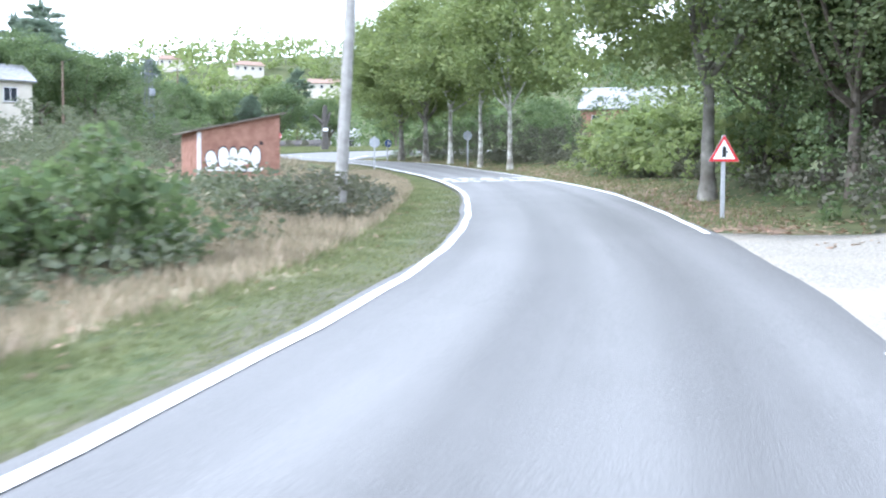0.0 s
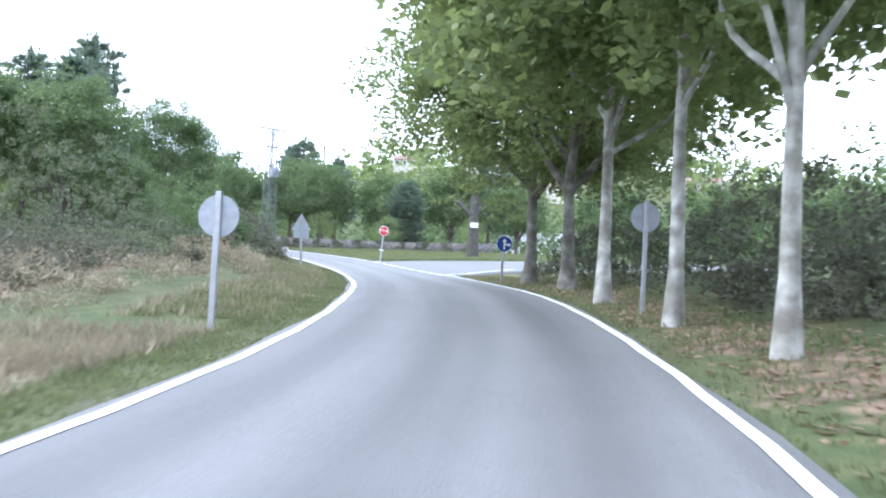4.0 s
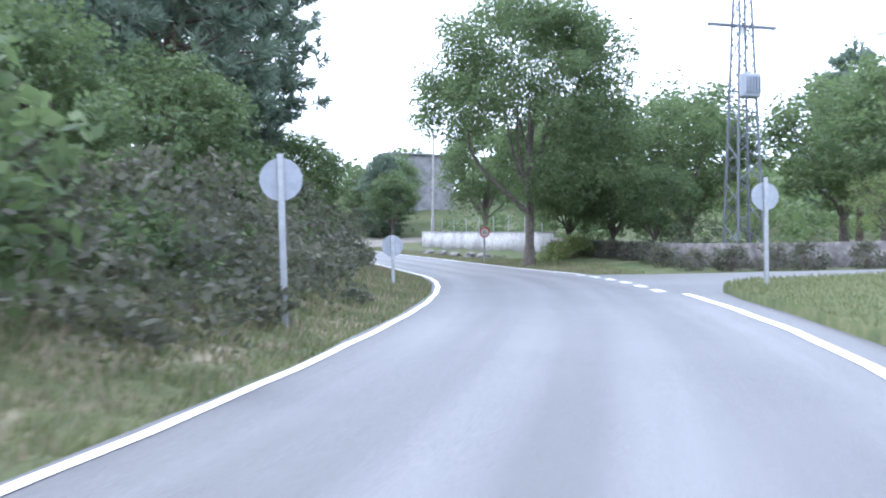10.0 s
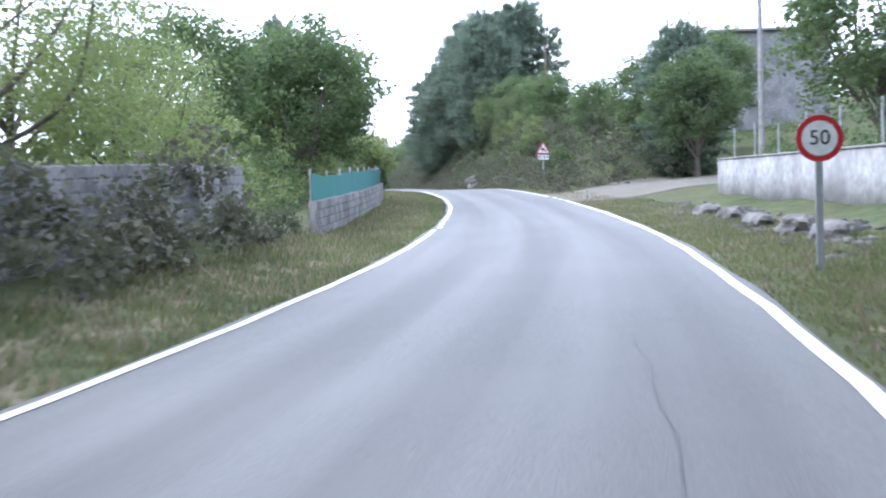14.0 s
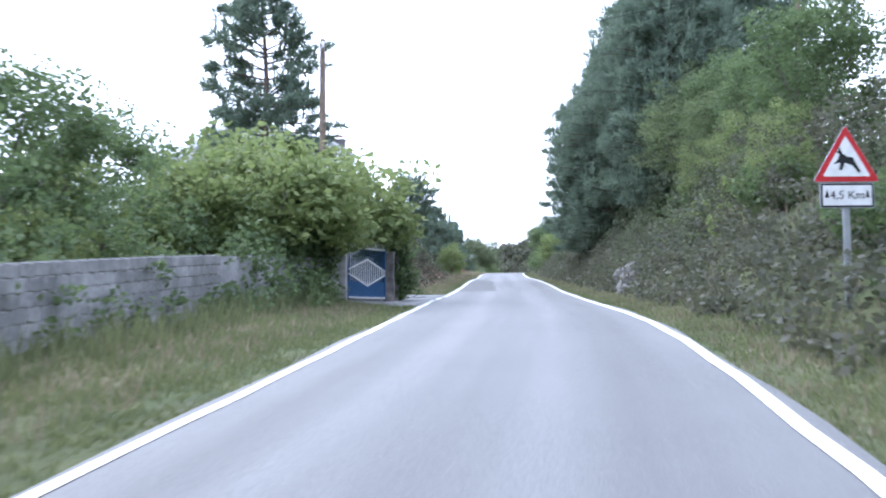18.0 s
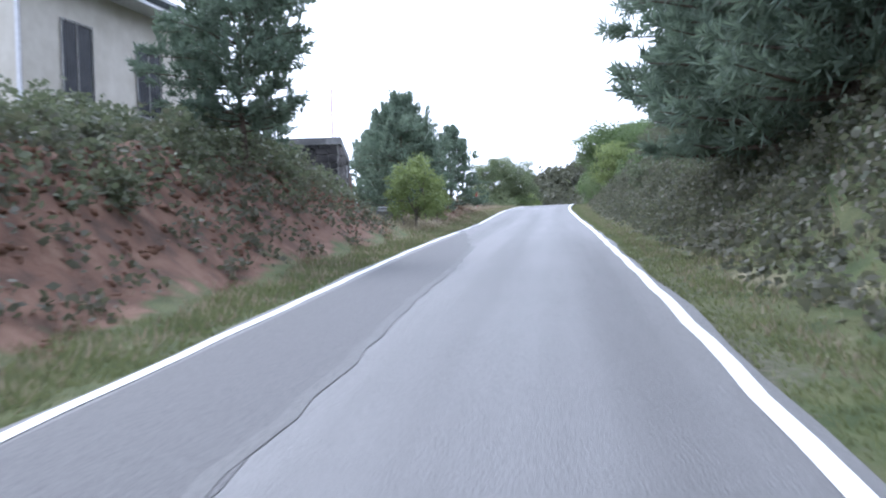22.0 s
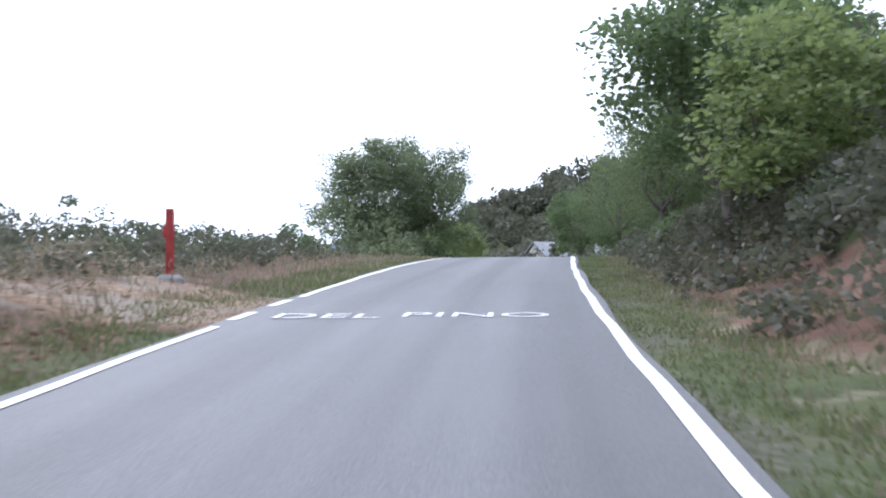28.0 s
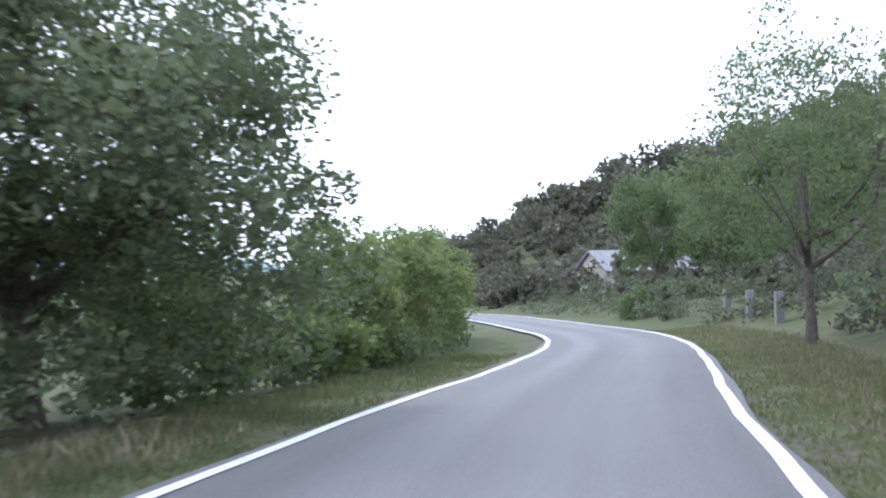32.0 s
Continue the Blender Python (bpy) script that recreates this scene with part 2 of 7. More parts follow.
M_DRY = leaf_material("dry_grass", (0.2177, 0.1819, 0.1202), (0.432, 0.3705, 0.2475), (0.2395, 0.2088, 0.1267))
M_GRASS = leaf_material("grass_blade", (0.115, 0.14, 0.058), (0.225, 0.235, 0.115), (0.19, 0.225, 0.085))
M_LITTER = leaf_material("fallen_leaf", (0.2446, 0.1514, 0.094), (0.5112, 0.3759, 0.2529), (0.2343, 0.1625, 0.0907))
M_GALV = plain("galvanised_steel", (0.42, 0.43, 0.45), 0.45, 0.7)
M_STEEL = plain("weathered_steel", (0.17, 0.18, 0.2), 0.6, 0.3)
M_SIGN_BACK = plain("sign_back_grey", (0.36, 0.38, 0.42), 0.5, 0.2)
M_RED = plain("sign_red", (0.5, 0.03, 0.035), 0.4)
M_WHITE = plain("sign_white", (0.78, 0.78, 0.78), 0.4)
M_BLUE = plain("sign_blue", (0.02, 0.06, 0.25), 0.4)
M_BLACK = plain("sign_black", (0.015, 0.015, 0.017), 0.4)
M_POLE = material("weathered_pole", [(0.3, (0.26, 0.25, 0.24)), (0.7, (0.4, 0.39, 0.38))], 4.0, 8.0, 0.9, 0.3)
M_WOOD_POLE = material("wood_pole", [(0.3, (0.12, 0.09, 0.07)), (0.7, (0.22, 0.17, 0.13))], 6.0, 8.0, 0.9, 0.4)
M_BRICK = material("red_brick", [(0.3, (0.26, 0.13, 0.1)), (0.7, (0.39, 0.215, 0.17))], 3.0, 8.0, 0.9, 0.3, 30.0, obj=0.14)
M_PLASTER = material("cream_plaster", [(0.3, (0.48, 0.44, 0.38)), (0.7, (0.6, 0.56, 0.5))], 2.0, 8.0, 0.9, 0.12, 30.0)
M_GABLE = material("pale_render", [(0.3, (0.52, 0.5, 0.54)), (0.7, (0.62, 0.6, 0.64))], 1.5, 8.0, 0.9, 0.1, 30.0, large=(0.5, (0.44, 0.42, 0.45), 0.4))
M_SLATE = material("slate", [(0.3, (0.05, 0.058, 0.066)), (0.7, (0.11, 0.12, 0.13))], 6.0, 8.0, 0.6, 0.4, 12.0)
M_TILE = material("grey_roof", [(0.3, (0.2, 0.2, 0.21)), (0.7, (0.34, 0.34, 0.36))], 3.0, 8.0, 0.8, 0.3)
M_ROOF = material("weathered_roof_tiles", [(0.3, (0.2, 0.13, 0.1)), (0.7, (0.32, 0.23, 0.19))], 3.0, 8.0, 0.9, 0.3)
M_TRIM = plain("white_trim", (0.66, 0.65, 0.68), 0.7)
M_GLASS = material("dark_pane", [(0.35, (0.02, 0.023, 0.03)), (0.65, (0.035, 0.04, 0.05))], 2.0, 3.0, 0.2, 0.0, spec=0.12)
M_GATE = plain("gate_blue", (0.028, 0.075, 0.17), 0.5)
M_GATE_WHITE = plain("gate_white", (0.62, 0.63, 0.65), 0.5)
M_NET = leaf_material("teal_shade_net", (0.055, 0.1841, 0.1985), (0.067, 0.2147, 0.2208), (0.063, 0.2373, 0.2373))
M_RUST = material("red_paint", [(0.3, (0.22, 0.03, 0.03)), (0.7, (0.36, 0.05, 0.045))], 8.0, 8.0, 0.8, 0.3)
# the blue is air haze put into the base colour
M_FARHILL = material("haze_tinted_mountain", [(0.3, (0.2, 0.27, 0.38)), (0.7, (0.26, 0.34, 0.45))], 0.004, 6.0, 1.0, 0.0)

# ---- the plan: the road's centre line, metres ----
LINE_XY = [(-8.79, 1.49), (-5.47, 16.50), (-3.25, 30.01), (-1.31, 44.20), (-1.17, 58.40), (-2.00, 72.68), (-4.48, 86.90), (-8.30, 99.80), (-13.14, 111.69), (-18.86, 123.05), (-26.34, 134.58), (-35.52, 145.39), (-45.84, 155.09), (-57.27, 163.31), (-69.79, 170.22), (-83.43, 176.00), (-97.52, 180.80), (-112.25, 184.67), (-126.02, 187.51), (-138.72, 190.03), (-151.20, 192.42), (-163.30, 194.65), (-175.03, 196.90), (-187.33, 199.20), (-200.37, 201.62), (-213.45, 204.31), (-224.59, 206.93), (-233.97, 209.36), (-240.57, 210.95), (-247.15, 212.59), (-254.16, 214.62), (-262.10, 216.69), (-270.03, 217.88), (-280.00, 218.07), (-291.99, 217.94), (-305.97, 217.20), (-324.97, 213.85)]
LINE_Z = [1.93, 2.20, 2.45, 2.88, 3.58, 4.26, 5.00, 5.78, 6.36, 6.98, 7.79, 8.56, 9.27, 9.88, 10.69, 11.66, 12.76, 13.89, 14.61, 15.23, 15.93, 16.59, 17.17, 17.77, 18.51, 19.31, 19.95, 20.37, 20.42, 20.30, 20.11, 19.90, 19.74, 19.56, 19.37, 19.16, 18.91]
# distance along the road at each of these places, and the road's cross fall (metres up per metre to the right)
LINE_S = [-29.1, -13.7, 0, 14.3, 28.5, 42.6, 56.8, 70.9, 84.5, 97.8, 111.7, 126.1, 140.4, 154.6, 169, 183.8, 198.8, 213.7, 228.3, 242.2, 255.7, 268.7, 281.1, 293.2, 305.1, 316.8, 327.9, 337.8, 344.7, 351.4, 358.7, 367, 375.1, 385.1, 397.1, 411.1, 430.4]
CROSS_FALL = [(-30, 0.001), (-10, -0.003), (10, -0.009), (30, 0.024), (50, 0.019), (70, 0.026), (90, 0.017), (110, 0.004), (130, 0.031), (150, 0.030), (170, 0.026), (190, 0.026), (210, 0.029), (230, 0.010), (250, 0.000), (270, -0.002), (290, -0.005), (310, 0.003), (330, -0.005), (350, 0.011), (370, 0.010), (390, 0.002), (410, -0.000), (430, -0.000)]


def spline(pts, n):
    p = np.array(pts, float)
    p = np.vstack([2 * p[0] - p[1], p, 2 * p[-1] - p[-2]])
    u = (np.arange(n) / n)[:, None]
    out = [0.5 * (2 * b + (c - a) * u + (2 * a - 5 * b + 4 * c - d) * u**2 + (3 * b - a - 3 * c + d) * u**3) for a, b, c, d in zip(p, p[1:], p[2:], p[3:])]
    return np.vstack([*out, p[-2:-1]])


ROAD = spline([(*q, z) for q, z in zip(LINE_XY, LINE_Z)], 20)
ROAD_S = np.interp(np.arange(len(ROAD)) / 20, np.arange(len(LINE_S)), LINE_S)
ROAD_D = np.gradient(ROAD[:, :2], axis=0)
ROAD_D /= np.linalg.norm(ROAD_D, axis=1)[:, None]


def cross_fall(s, lat):
    """How far the road's surface lies above its axis, lat metres to the right."""
    return np.interp(s, *np.transpose(CROSS_FALL)) * np.clip(lat, -3.6, 3.6)


def along(s, lat, up=0.0):
    """Places at s metres along the road, lat metres to its right, up metres above the road."""
    s, lat, up = np.broadcast_arrays(np.asarray(s, float), lat, up)
    x, y, z = (np.interp(s, ROAD_S, ROAD[:, k]) for k in range(3))
    dx, dy = (np.interp(s, ROAD_S, ROAD_D[:, k]) for k in range(2))
    n = np.hypot(dx, dy)
    return np.stack([x + dy / n * lat, y - dx / n * lat, z + up + cross_fall(s, lat)], -1)


def plan(x, y):
    """s, lat and road height for places of the plan."""
    q = np.stack([np.ravel(x), np.ravel(y)], -1)
    s, lat, z = np.empty(len(q)), np.empty(len(q)), np.empty(len(q))
    for a in range(0, len(q), 4000):
        d = q[a:a + 4000, None] - ROAD[None, :, :2]
        k = (d**2).sum(-1).argmin(1)
        o = d[np.arange(len(k)), k]
        t = ROAD_D[k]
        ahead = (o * t).sum(-1)
        s[a:a + 4000] = ROAD_S[k] + np.clip(ahead, -3, 3)
        side = o[:, 0] * t[:, 1] - o[:, 1] * t[:, 0]
        lat[a:a + 4000] = np.sign(side + 1e-9) * np.hypot(*o.T)
        close = np.abs(ahead) < 3
        lat[a:a + 4000][close] = side[close]
        z[a:a + 4000] = np.interp(s[a:a + 4000], ROAD_S, ROAD[:, 2]) + cross_fall(s[a:a + 4000], lat[a:a + 4000])
    return s, lat, z


BANK_R = [(-40, 0.4), (20, 0.4), (60, 0.9), (86, 0.5), (96, 0.5), (150, 0.5), (160, 0.5), (190, 0.6), (205, 0.7), (213, 1.6), (232, 3.6), (262, 4.4), (300, 4.2), (318, 3.2), (332, 1.6), (345, 0.9), (385, 0.9), (405, 0.3), (430, 0.3)]
BANK_L = [(-40, -0.2), (60, -0.1), (95, 0.2), (105, 0.7), (150, 0.7), (160, 0.5), (186, 0.3), (230, 0.2), (240.4, 0.2), (245, 1.8), (252, 2.5), (272, 2.5), (279, 1.7), (284, 0.5), (292, 0.6), (302, 0.9), (318, 0.5), (330, 0.2), (345, -0.3), (420, -0.3)]


def rise(v, a, b):
    u = np.clip((v - a) / (b - a), 0, 1)
    return u * u * (3 - 2 * u)


def hills(x, y):
    h = 46 * np.exp(-(((x + 40) / 200) ** 2 + ((y - 520) / 130) ** 2)) + 26 * np.exp(-(((x - 140) / 90) ** 2 + ((y - 260) / 120) ** 2))
    h += 62 * np.exp(-(((x + 560) / 150) ** 2 + ((y - 400) / 120) ** 2)) + 30 * np.exp(-(((x + 380) / 60) ** 2 + ((y - 262) / 34) ** 2))
    h += 26 * np.exp(-(((x - 75) / 75) ** 2 + ((y - 310) / 80) ** 2))
    far = np.hypot(x + 130, y - 150)
    return h + 20 * rise(far, 500, 1500) * (0.5 + 0.5 * np.sin(x / 330 + 1) * np.cos(y / 410))


def ground(x, y):
    """Height of the ground."""
    s, lat, z = plan(x, y)
    x, y = np.ravel(x), np.ravel(y)
    a = np.abs(lat)
    right = np.interp(s, *np.transpose(BANK_R))
    left = np.interp(s, *np.transpose(BANK_L))
    start_l = np.interp(s, [0, 230, 245, 272, 284, 420], [3.2, 3.4, 4.0, 4.0, 3.4, 3.2])
    h = np.where(lat > 0, right * rise(a, 3.3, 8.5) + right * 0.9 * rise(a, 8, 26), left * rise(a, start_l, start_l + 3.2) + left * 0.4 * rise(a, 10, 30))
    bumps = 0.10 * np.sin(x * 0.9 + 1.3 * np.sin(y * 0.7)) * np.sin(y * 0.8 + 0.6) + 0.16 * np.sin(x * 0.23 + y * 0.31)
    h = h + bumps * rise(a, 3.0, 7.0)
    junction = rise(s, 84, 94) * (1 - rise(s, 146, 154)) * (lat > 0)
    h = h * (1 - junction) + junction * 0.055 * np.clip(a - 4.4, 0, 22)
    return z - 0.07 + h + hills(x, y) * rise(a, 25, 140) - 6.0 * rise(a, 140, 420) * (lat < 0)


def height(x, y):
    return float(ground(np.array([x]), np.array([y]))[0])


# ---- mesh helpers ----
def mesh(name, verts, faces, materials=(), smooth=False, slots=None, uv=None):
    me = bpy.data.meshes.new(name)
    verts, faces = np.asarray(verts, np.float32), np.asarray(faces, np.int32)
    k = faces.shape[1]
    me.vertices.add(len(verts))
    me.vertices.foreach_set("co", verts.ravel())
    me.loops.add(faces.size)
    me.loops.foreach_set("vertex_index", faces.ravel())
    me.polygons.add(len(faces))
    me.polygons.foreach_set("loop_start", np.arange(0, faces.size, k, dtype=np.int32))
    me.polygons.foreach_set("loop_total", np.full(len(faces), k, np.int32))
    for m in materials:
        me.materials.append(m)
    if slots is not None:
        me.polygons.foreach_set("material_index", np.asarray(slots, np.int32))
    if smooth:
        me.polygons.foreach_set("use_smooth", np.ones(len(faces), bool))
    me.update(calc_edges=True)
    return me


def bm_mesh(name, bm, *materials, smooth=False):
    me = bpy.data.meshes.new(name)
    bmesh.ops.recalc_face_normals(bm, faces=bm.faces)
    for f in bm.faces:
        f.smooth = smooth
    bm.to_mesh(me)
    bm.free()
    for m in materials:
        me.materials.append(m)
    return me


def child(name, me, parent, m=None, label=""):
    ob = new(name, me)
    ob.parent = parent
    if m is not None:
        ob.matrix_basis = m
    return tagged(ob, label)


def box(bm, x0, x1, y0, y1, z0, z1, bevel=0.0, m=None):
    vs = [bm.verts.new((x, y, z)) for x in (x0, x1) for y in (y0, y1) for z in (z0, z1)]
    fs = [bm.faces.new([vs[i] for i in q]) for q in ((0, 1, 3, 2), (4, 6, 7, 5), (0, 4, 5, 1), (2, 3, 7, 6), (0, 2, 6, 4), (1, 5, 7, 3))]
    if bevel:
        es = {e for f in fs for e in f.edges}
        new_geom = bmesh.ops.bevel(bm, geom=list(es), offset=bevel, segments=1, affect="EDGES")
        vs = list({v for f in new_geom["faces"] for v in f.verts})
    if m is not None:
        bmesh.ops.transform(bm, matrix=m, verts=vs)
    return vs


def box_mesh(name, x0, x1, y0, y1, z0, z1, material_, bevel=0.0):
    bm = bmesh.new()
    box(bm, x0, x1, y0, y1, z0, z1, bevel)
    return bm_mesh(name, bm, material_)


def prism(bm, outline, y0, y1):
    """Outline in x and z, drawn out along y."""
    a = [bm.verts.new((x, y0, z)) for x, z in outline]
    b = [bm.verts.new((x, y1, z)) for x, z in outline]
    bm.faces.new(a)
    bm.faces.new(b[::-1])
    n = len(a)
    for i in range(n):
        bm.faces.new((a[i], b[i], b[(i + 1) % n], a[(i + 1) % n]))


def tube(points, radii, sides=8):
    """Verts and quads of a tapered limb."""
    p = np.array(points, float)
    r = np.array(radii, float)
    d = np.gradient(p, axis=0)
    d /= np.linalg.norm(d, axis=1)[:, None]
    ref = np.array([0.31, 0.95, 0.05])
    u = np.cross(d, ref)
    u /= np.linalg.norm(u, axis=1)[:, None]
    v = np.cross(d, u)
    a = np.arange(sides) * 2 * math.pi / sides
    ring = p[:, None] + r[:, None, None] * (np.cos(a)[None, :, None] * u[:, None] + np.sin(a)[None, :, None] * v[:, None])
    n = len(p)
    i, j = np.meshgrid(np.arange(n - 1), np.arange(sides), indexing="ij")
    k = (j + 1) % sides
    quads = np.stack([i * sides + j, i * sides + k, (i + 1) * sides + k, (i + 1) * sides + j], -1).reshape(-1, 4)
    return ring.reshape(-1, 3), quads


def join(parts):
    vs, fs, o = [], [], 0
    for v, f in parts:
        vs.append(v)
        fs.append(np.asarray(f) + o)
        o += len(v)
    return np.vstack(vs), np.vstack(fs)


def leaves(rng, centres, size, spread=0.35, long=1.5, up=0.3):
    """A small folded-diamond leaf at each centre."""
    n = len(centres)
    a = rng.normal(size=(n, 3))
    a[:, 2] = a[:, 2] * 0.6 - up * 0.3
    a /= np.linalg.norm(a, axis=1)[:, None]
    b = np.cross(a, rng.normal(size=(n, 3)) + [0, 0, up * 2])
    b /= np.linalg.norm(b, axis=1)[:, None] + 1e-9
    L = size * (1 + spread * rng.uniform(-1, 1, n))[:, None]
    v = np.stack([centres - a * L * 0.5, centres + b * L * 0.5 / long, centres + a * L * 0.5, centres - b * L * 0.5 / long], 1)
    return v.reshape(-1, 3), np.arange(4 * n).reshape(-1, 4)


def cloud(rng, clumps, per, radius, flat=0.75):
    """Leaf places round clump centres, denser towards each clump's shell."""
    c = np.repeat(clumps, per, axis=0)
    d = rng.normal(size=c.shape)
    d /= np.linalg.norm(d, axis=1)[:, None]
    r = np.repeat(radius, per) if np.ndim(radius) else np.full(len(c), radius)
    d *= (r * rng.uniform(0.25, 1.0, len(c)) ** 0.6)[:, None]
    d[:, 2] *= flat
    return c + d


def shell(rng, n, rx, rz, cz, low=-0.75, jitter=0.22):
    """Clump centres over an uneven rounded crown."""
    d = rng.normal(size=(n * 3, 3))
    d /= np.linalg.norm(d, axis=1)[:, None]
    d = d[d[:, 2] > low][:n]
    r = rng.uniform(0.5, 1.0, len(d)) ** 0.5 * (1 + jitter * rng.uniform(-1, 1, len(d)))
    return d * r[:, None] * [rx, rx, rz] + [0, 0, cz]


# ---- ground: one sheet to the horizon ----
def steps(a, b, grow, n):
    core = np.arange(a, b + 0.1, 1.0)
    out = np.cumsum(1.0 * grow ** np.arange(1, n))
    return np.r_[a - out[::-1], core, b + out]


gx, gy = steps(-300, 40, 1.17, 36), steps(-8, 250, 1.17, 36)
GX, GY = np.meshgrid(gx, gy, indexing="ij")
GZ = ground(GX, GY)
gi, gj = np.meshgrid(np.arange(len(gx) - 1), np.arange(len(gy) - 1), indexing="ij")
gn = len(gy)
g_faces = np.stack([gi * gn + gj, (gi + 1) * gn + gj, (gi + 1) * gn + gj + 1, gi * gn + gj + 1], -1).reshape(-1, 4)
g_me = mesh("ground", np.stack([GX.ravel(), GY.ravel(), GZ], -1), g_faces, smooth=True)


def ground_material():
    """Grass on the verges, scrub soil further out; bare red earth and ploughed ground by vertex masks."""
    m = material("ground_cover", [(0.3, (0.042, 0.06, 0.022)), (0.5, (0.072, 0.092, 0.034)), (0.7, (0.115, 0.122, 0.052))], 2.2, 12.0, 0.95, 1.0, 14.0, large=(0.3, (0.105, 0.098, 0.05), 0.5))
    t = m.node_tree
    b = t.nodes["Principled BSDF"]
    colour = b.inputs["Base Color"].links[0].from_socket
    geo = t.nodes.new("ShaderNodeNewGeometry")
    for name, stops, sc in (("red_earth", ((0.075, 0.048, 0.036), (0.145, 0.08, 0.055), (0.21, 0.13, 0.092)), 1.8), ("ploughed", ((0.12, 0.075, 0.055), (0.19, 0.125, 0.095), (0.26, 0.19, 0.13)), 2.5), ("dry_meadow", ((0.11, 0.095, 0.06), (0.19, 0.165, 0.105), (0.28, 0.245, 0.165)), 1.4), ("shoulder", ((0.06, 0.062, 0.04), (0.095, 0.095, 0.06), (0.15, 0.14, 0.1)), 9.0)):
        at = t.nodes.new("ShaderNodeAttribute")
        at.attribute_name = name
        n = t.nodes.new("ShaderNodeTexNoise")
        n.inputs["Scale"].default_value, n.inputs["Detail"].default_value = sc, 9.0
        t.links.new(geo.outputs["Position"], n.inputs["Vector"])
        r = t.nodes.new("ShaderNodeValToRGB")
        r.color_ramp.elements.new(0.5)
        for k, (p, c) in enumerate(zip((0.32, 0.5, 0.7), stops)):
            r.color_ramp.elements[k].position, r.color_ramp.elements[k].color = p, (*c, 1)
        t.links.new(n.outputs["Fac"], r.inputs[0])
        add = t.nodes.new("ShaderNodeMath")
        add.operation = "ADD"
        t.links.new(at.outputs["Fac"], add.inputs[0])
        off = t.nodes.new("ShaderNodeMath")
        off.operation = "SUBTRACT"
        t.links.new(n.outputs["Fac"], off.inputs[0])
        off.inputs[1].default_value = 0.5
        t.links.new(off.outputs[0], add.inputs[1])
        cl = t.nodes.new("ShaderNodeMapRange")
        cl.inputs["From Min"].default_value, cl.inputs["From Max"].default_value = 0.4, 0.6
        t.links.new(add.outputs[0], cl.inputs["Value"])
        mx = t.nodes.new("ShaderNodeMixRGB")
        t.links.new(cl.outputs[0], mx.inputs["Fac"])
        t.links.new(colour, mx.inputs["Color1"])
        t.links.new(r.outputs[0], mx.inputs["Color2"])
        colour = mx.outputs[0]
    t.links.new(colour, b.inputs["Base Color"])
    return m


gs, gl, _ = plan(GX, GY)
masks = {
    "red_earth": 0.95 * rise(gs, 236, 243) * (1 - rise(gs, 276, 282)) * rise(-gl, 3.7, 4.6) * (1 - rise(-gl, 6.6, 8.2)) + 0.9 * rise(gs, 291, 295) * (1 - rise(gs, 318, 324)) * rise(-gl, 3.2, 4.0) * (1 - rise(-gl, 8, 14)) + 0.7 * rise(gs, 318, 324) * (1 - rise(gs, 343, 349)) * rise(-gl, 3.3, 4.2) * (1 - rise(-gl, 9, 14)) + 0.75 * rise(gs, 308, 315) * (1 - rise(gs, 326, 332)) * rise(gl, 2.7, 3.2) * (1 - rise(gl, 4.6, 6)),
    "ploughed": 0.9 * rise(gs, 40, 52) * (1 - rise(gs, 78, 86)) * rise(-gl, 7.5, 9.5) * (1 - rise(-gl, 45, 60)) + 0.58 * rise(gs, -20, 0) * (1 - rise(gs, 85, 90)) * rise(gl, 2.8, 3.2) * (1 - rise(gl, 4.6, 6.0)),
    "dry_meadow": 0.85 * rise(gs, -30, -10) * (1 - rise(gs, 52, 62)) * rise(-gl, 2.9, 3.6) * (1 - rise(-gl, 14, 22)) + 0.5 * (rise(gs, 84, 90) * (1 - rise(gs, 226, 230)) + rise(gs, 338, 344) * (1 - rise(gs, 350, 370))) * rise(-gl, 2.9, 3.4) * (1 - rise(-gl, 5, 7)) + 0.5 * rise(gs, 147, 152) * (1 - rise(gs, 350, 370)) * rise(gl, 2.7, 3.0) * (1 - rise(gl, 3.6, 4.4)),
    "shoulder": 0.78 * (1 - rise(np.abs(gl), 2.2, 2.7)),
}
for name, values in masks.items():
    layer = g_me.attributes.new(name, "FLOAT", "POINT")
    layer.data.foreach_set("value", values.astype(np.float32))
g_me.materials.append(ground_material())
tagged(new("ground", g_me), "rough grassy verges, scrub and bare red earth beside a country road", "ground", kind="structure")


# ---- road, markings ----
LEFT_LINE = [(-40, -1.66), (-31, -1.66), (-22, -1.61), (-13, -1.62), (-4, -1.62), (5, -1.58), (14, -1.64), (23, -1.53), (32, -1.54), (41, -1.82), (50, -2.04), (59, -2.19), (68, -2.26), (77, -2.27), (86, -2.35), (95, -2.45), (104, -2.55), (113, -2.78), (122, -2.9), (131, -2.9), (140, -2.94), (149, -2.95), (158, -3.02), (167, -2.94), (176, -2.71), (185, -2.48), (194, -2.23), (203, -2.09), (212, -2.16), (221, -2.27), (230, -2.34), (239, -2.34), (248, -2.35), (257, -2.4), (266, -2.45), (275, -2.51), (284, -2.51), (293, -2.49), (302, -2.55), (311, -2.64), (320, -2.62), (329, -2.62), (338, -2.52), (347, -2.1), (356, -1.74), (365, -1.68), (374, -1.71), (383, -1.76), (392, -1.81), (401, -1.84), (410, -1.88), (419, -1.91), (428, -1.92)]
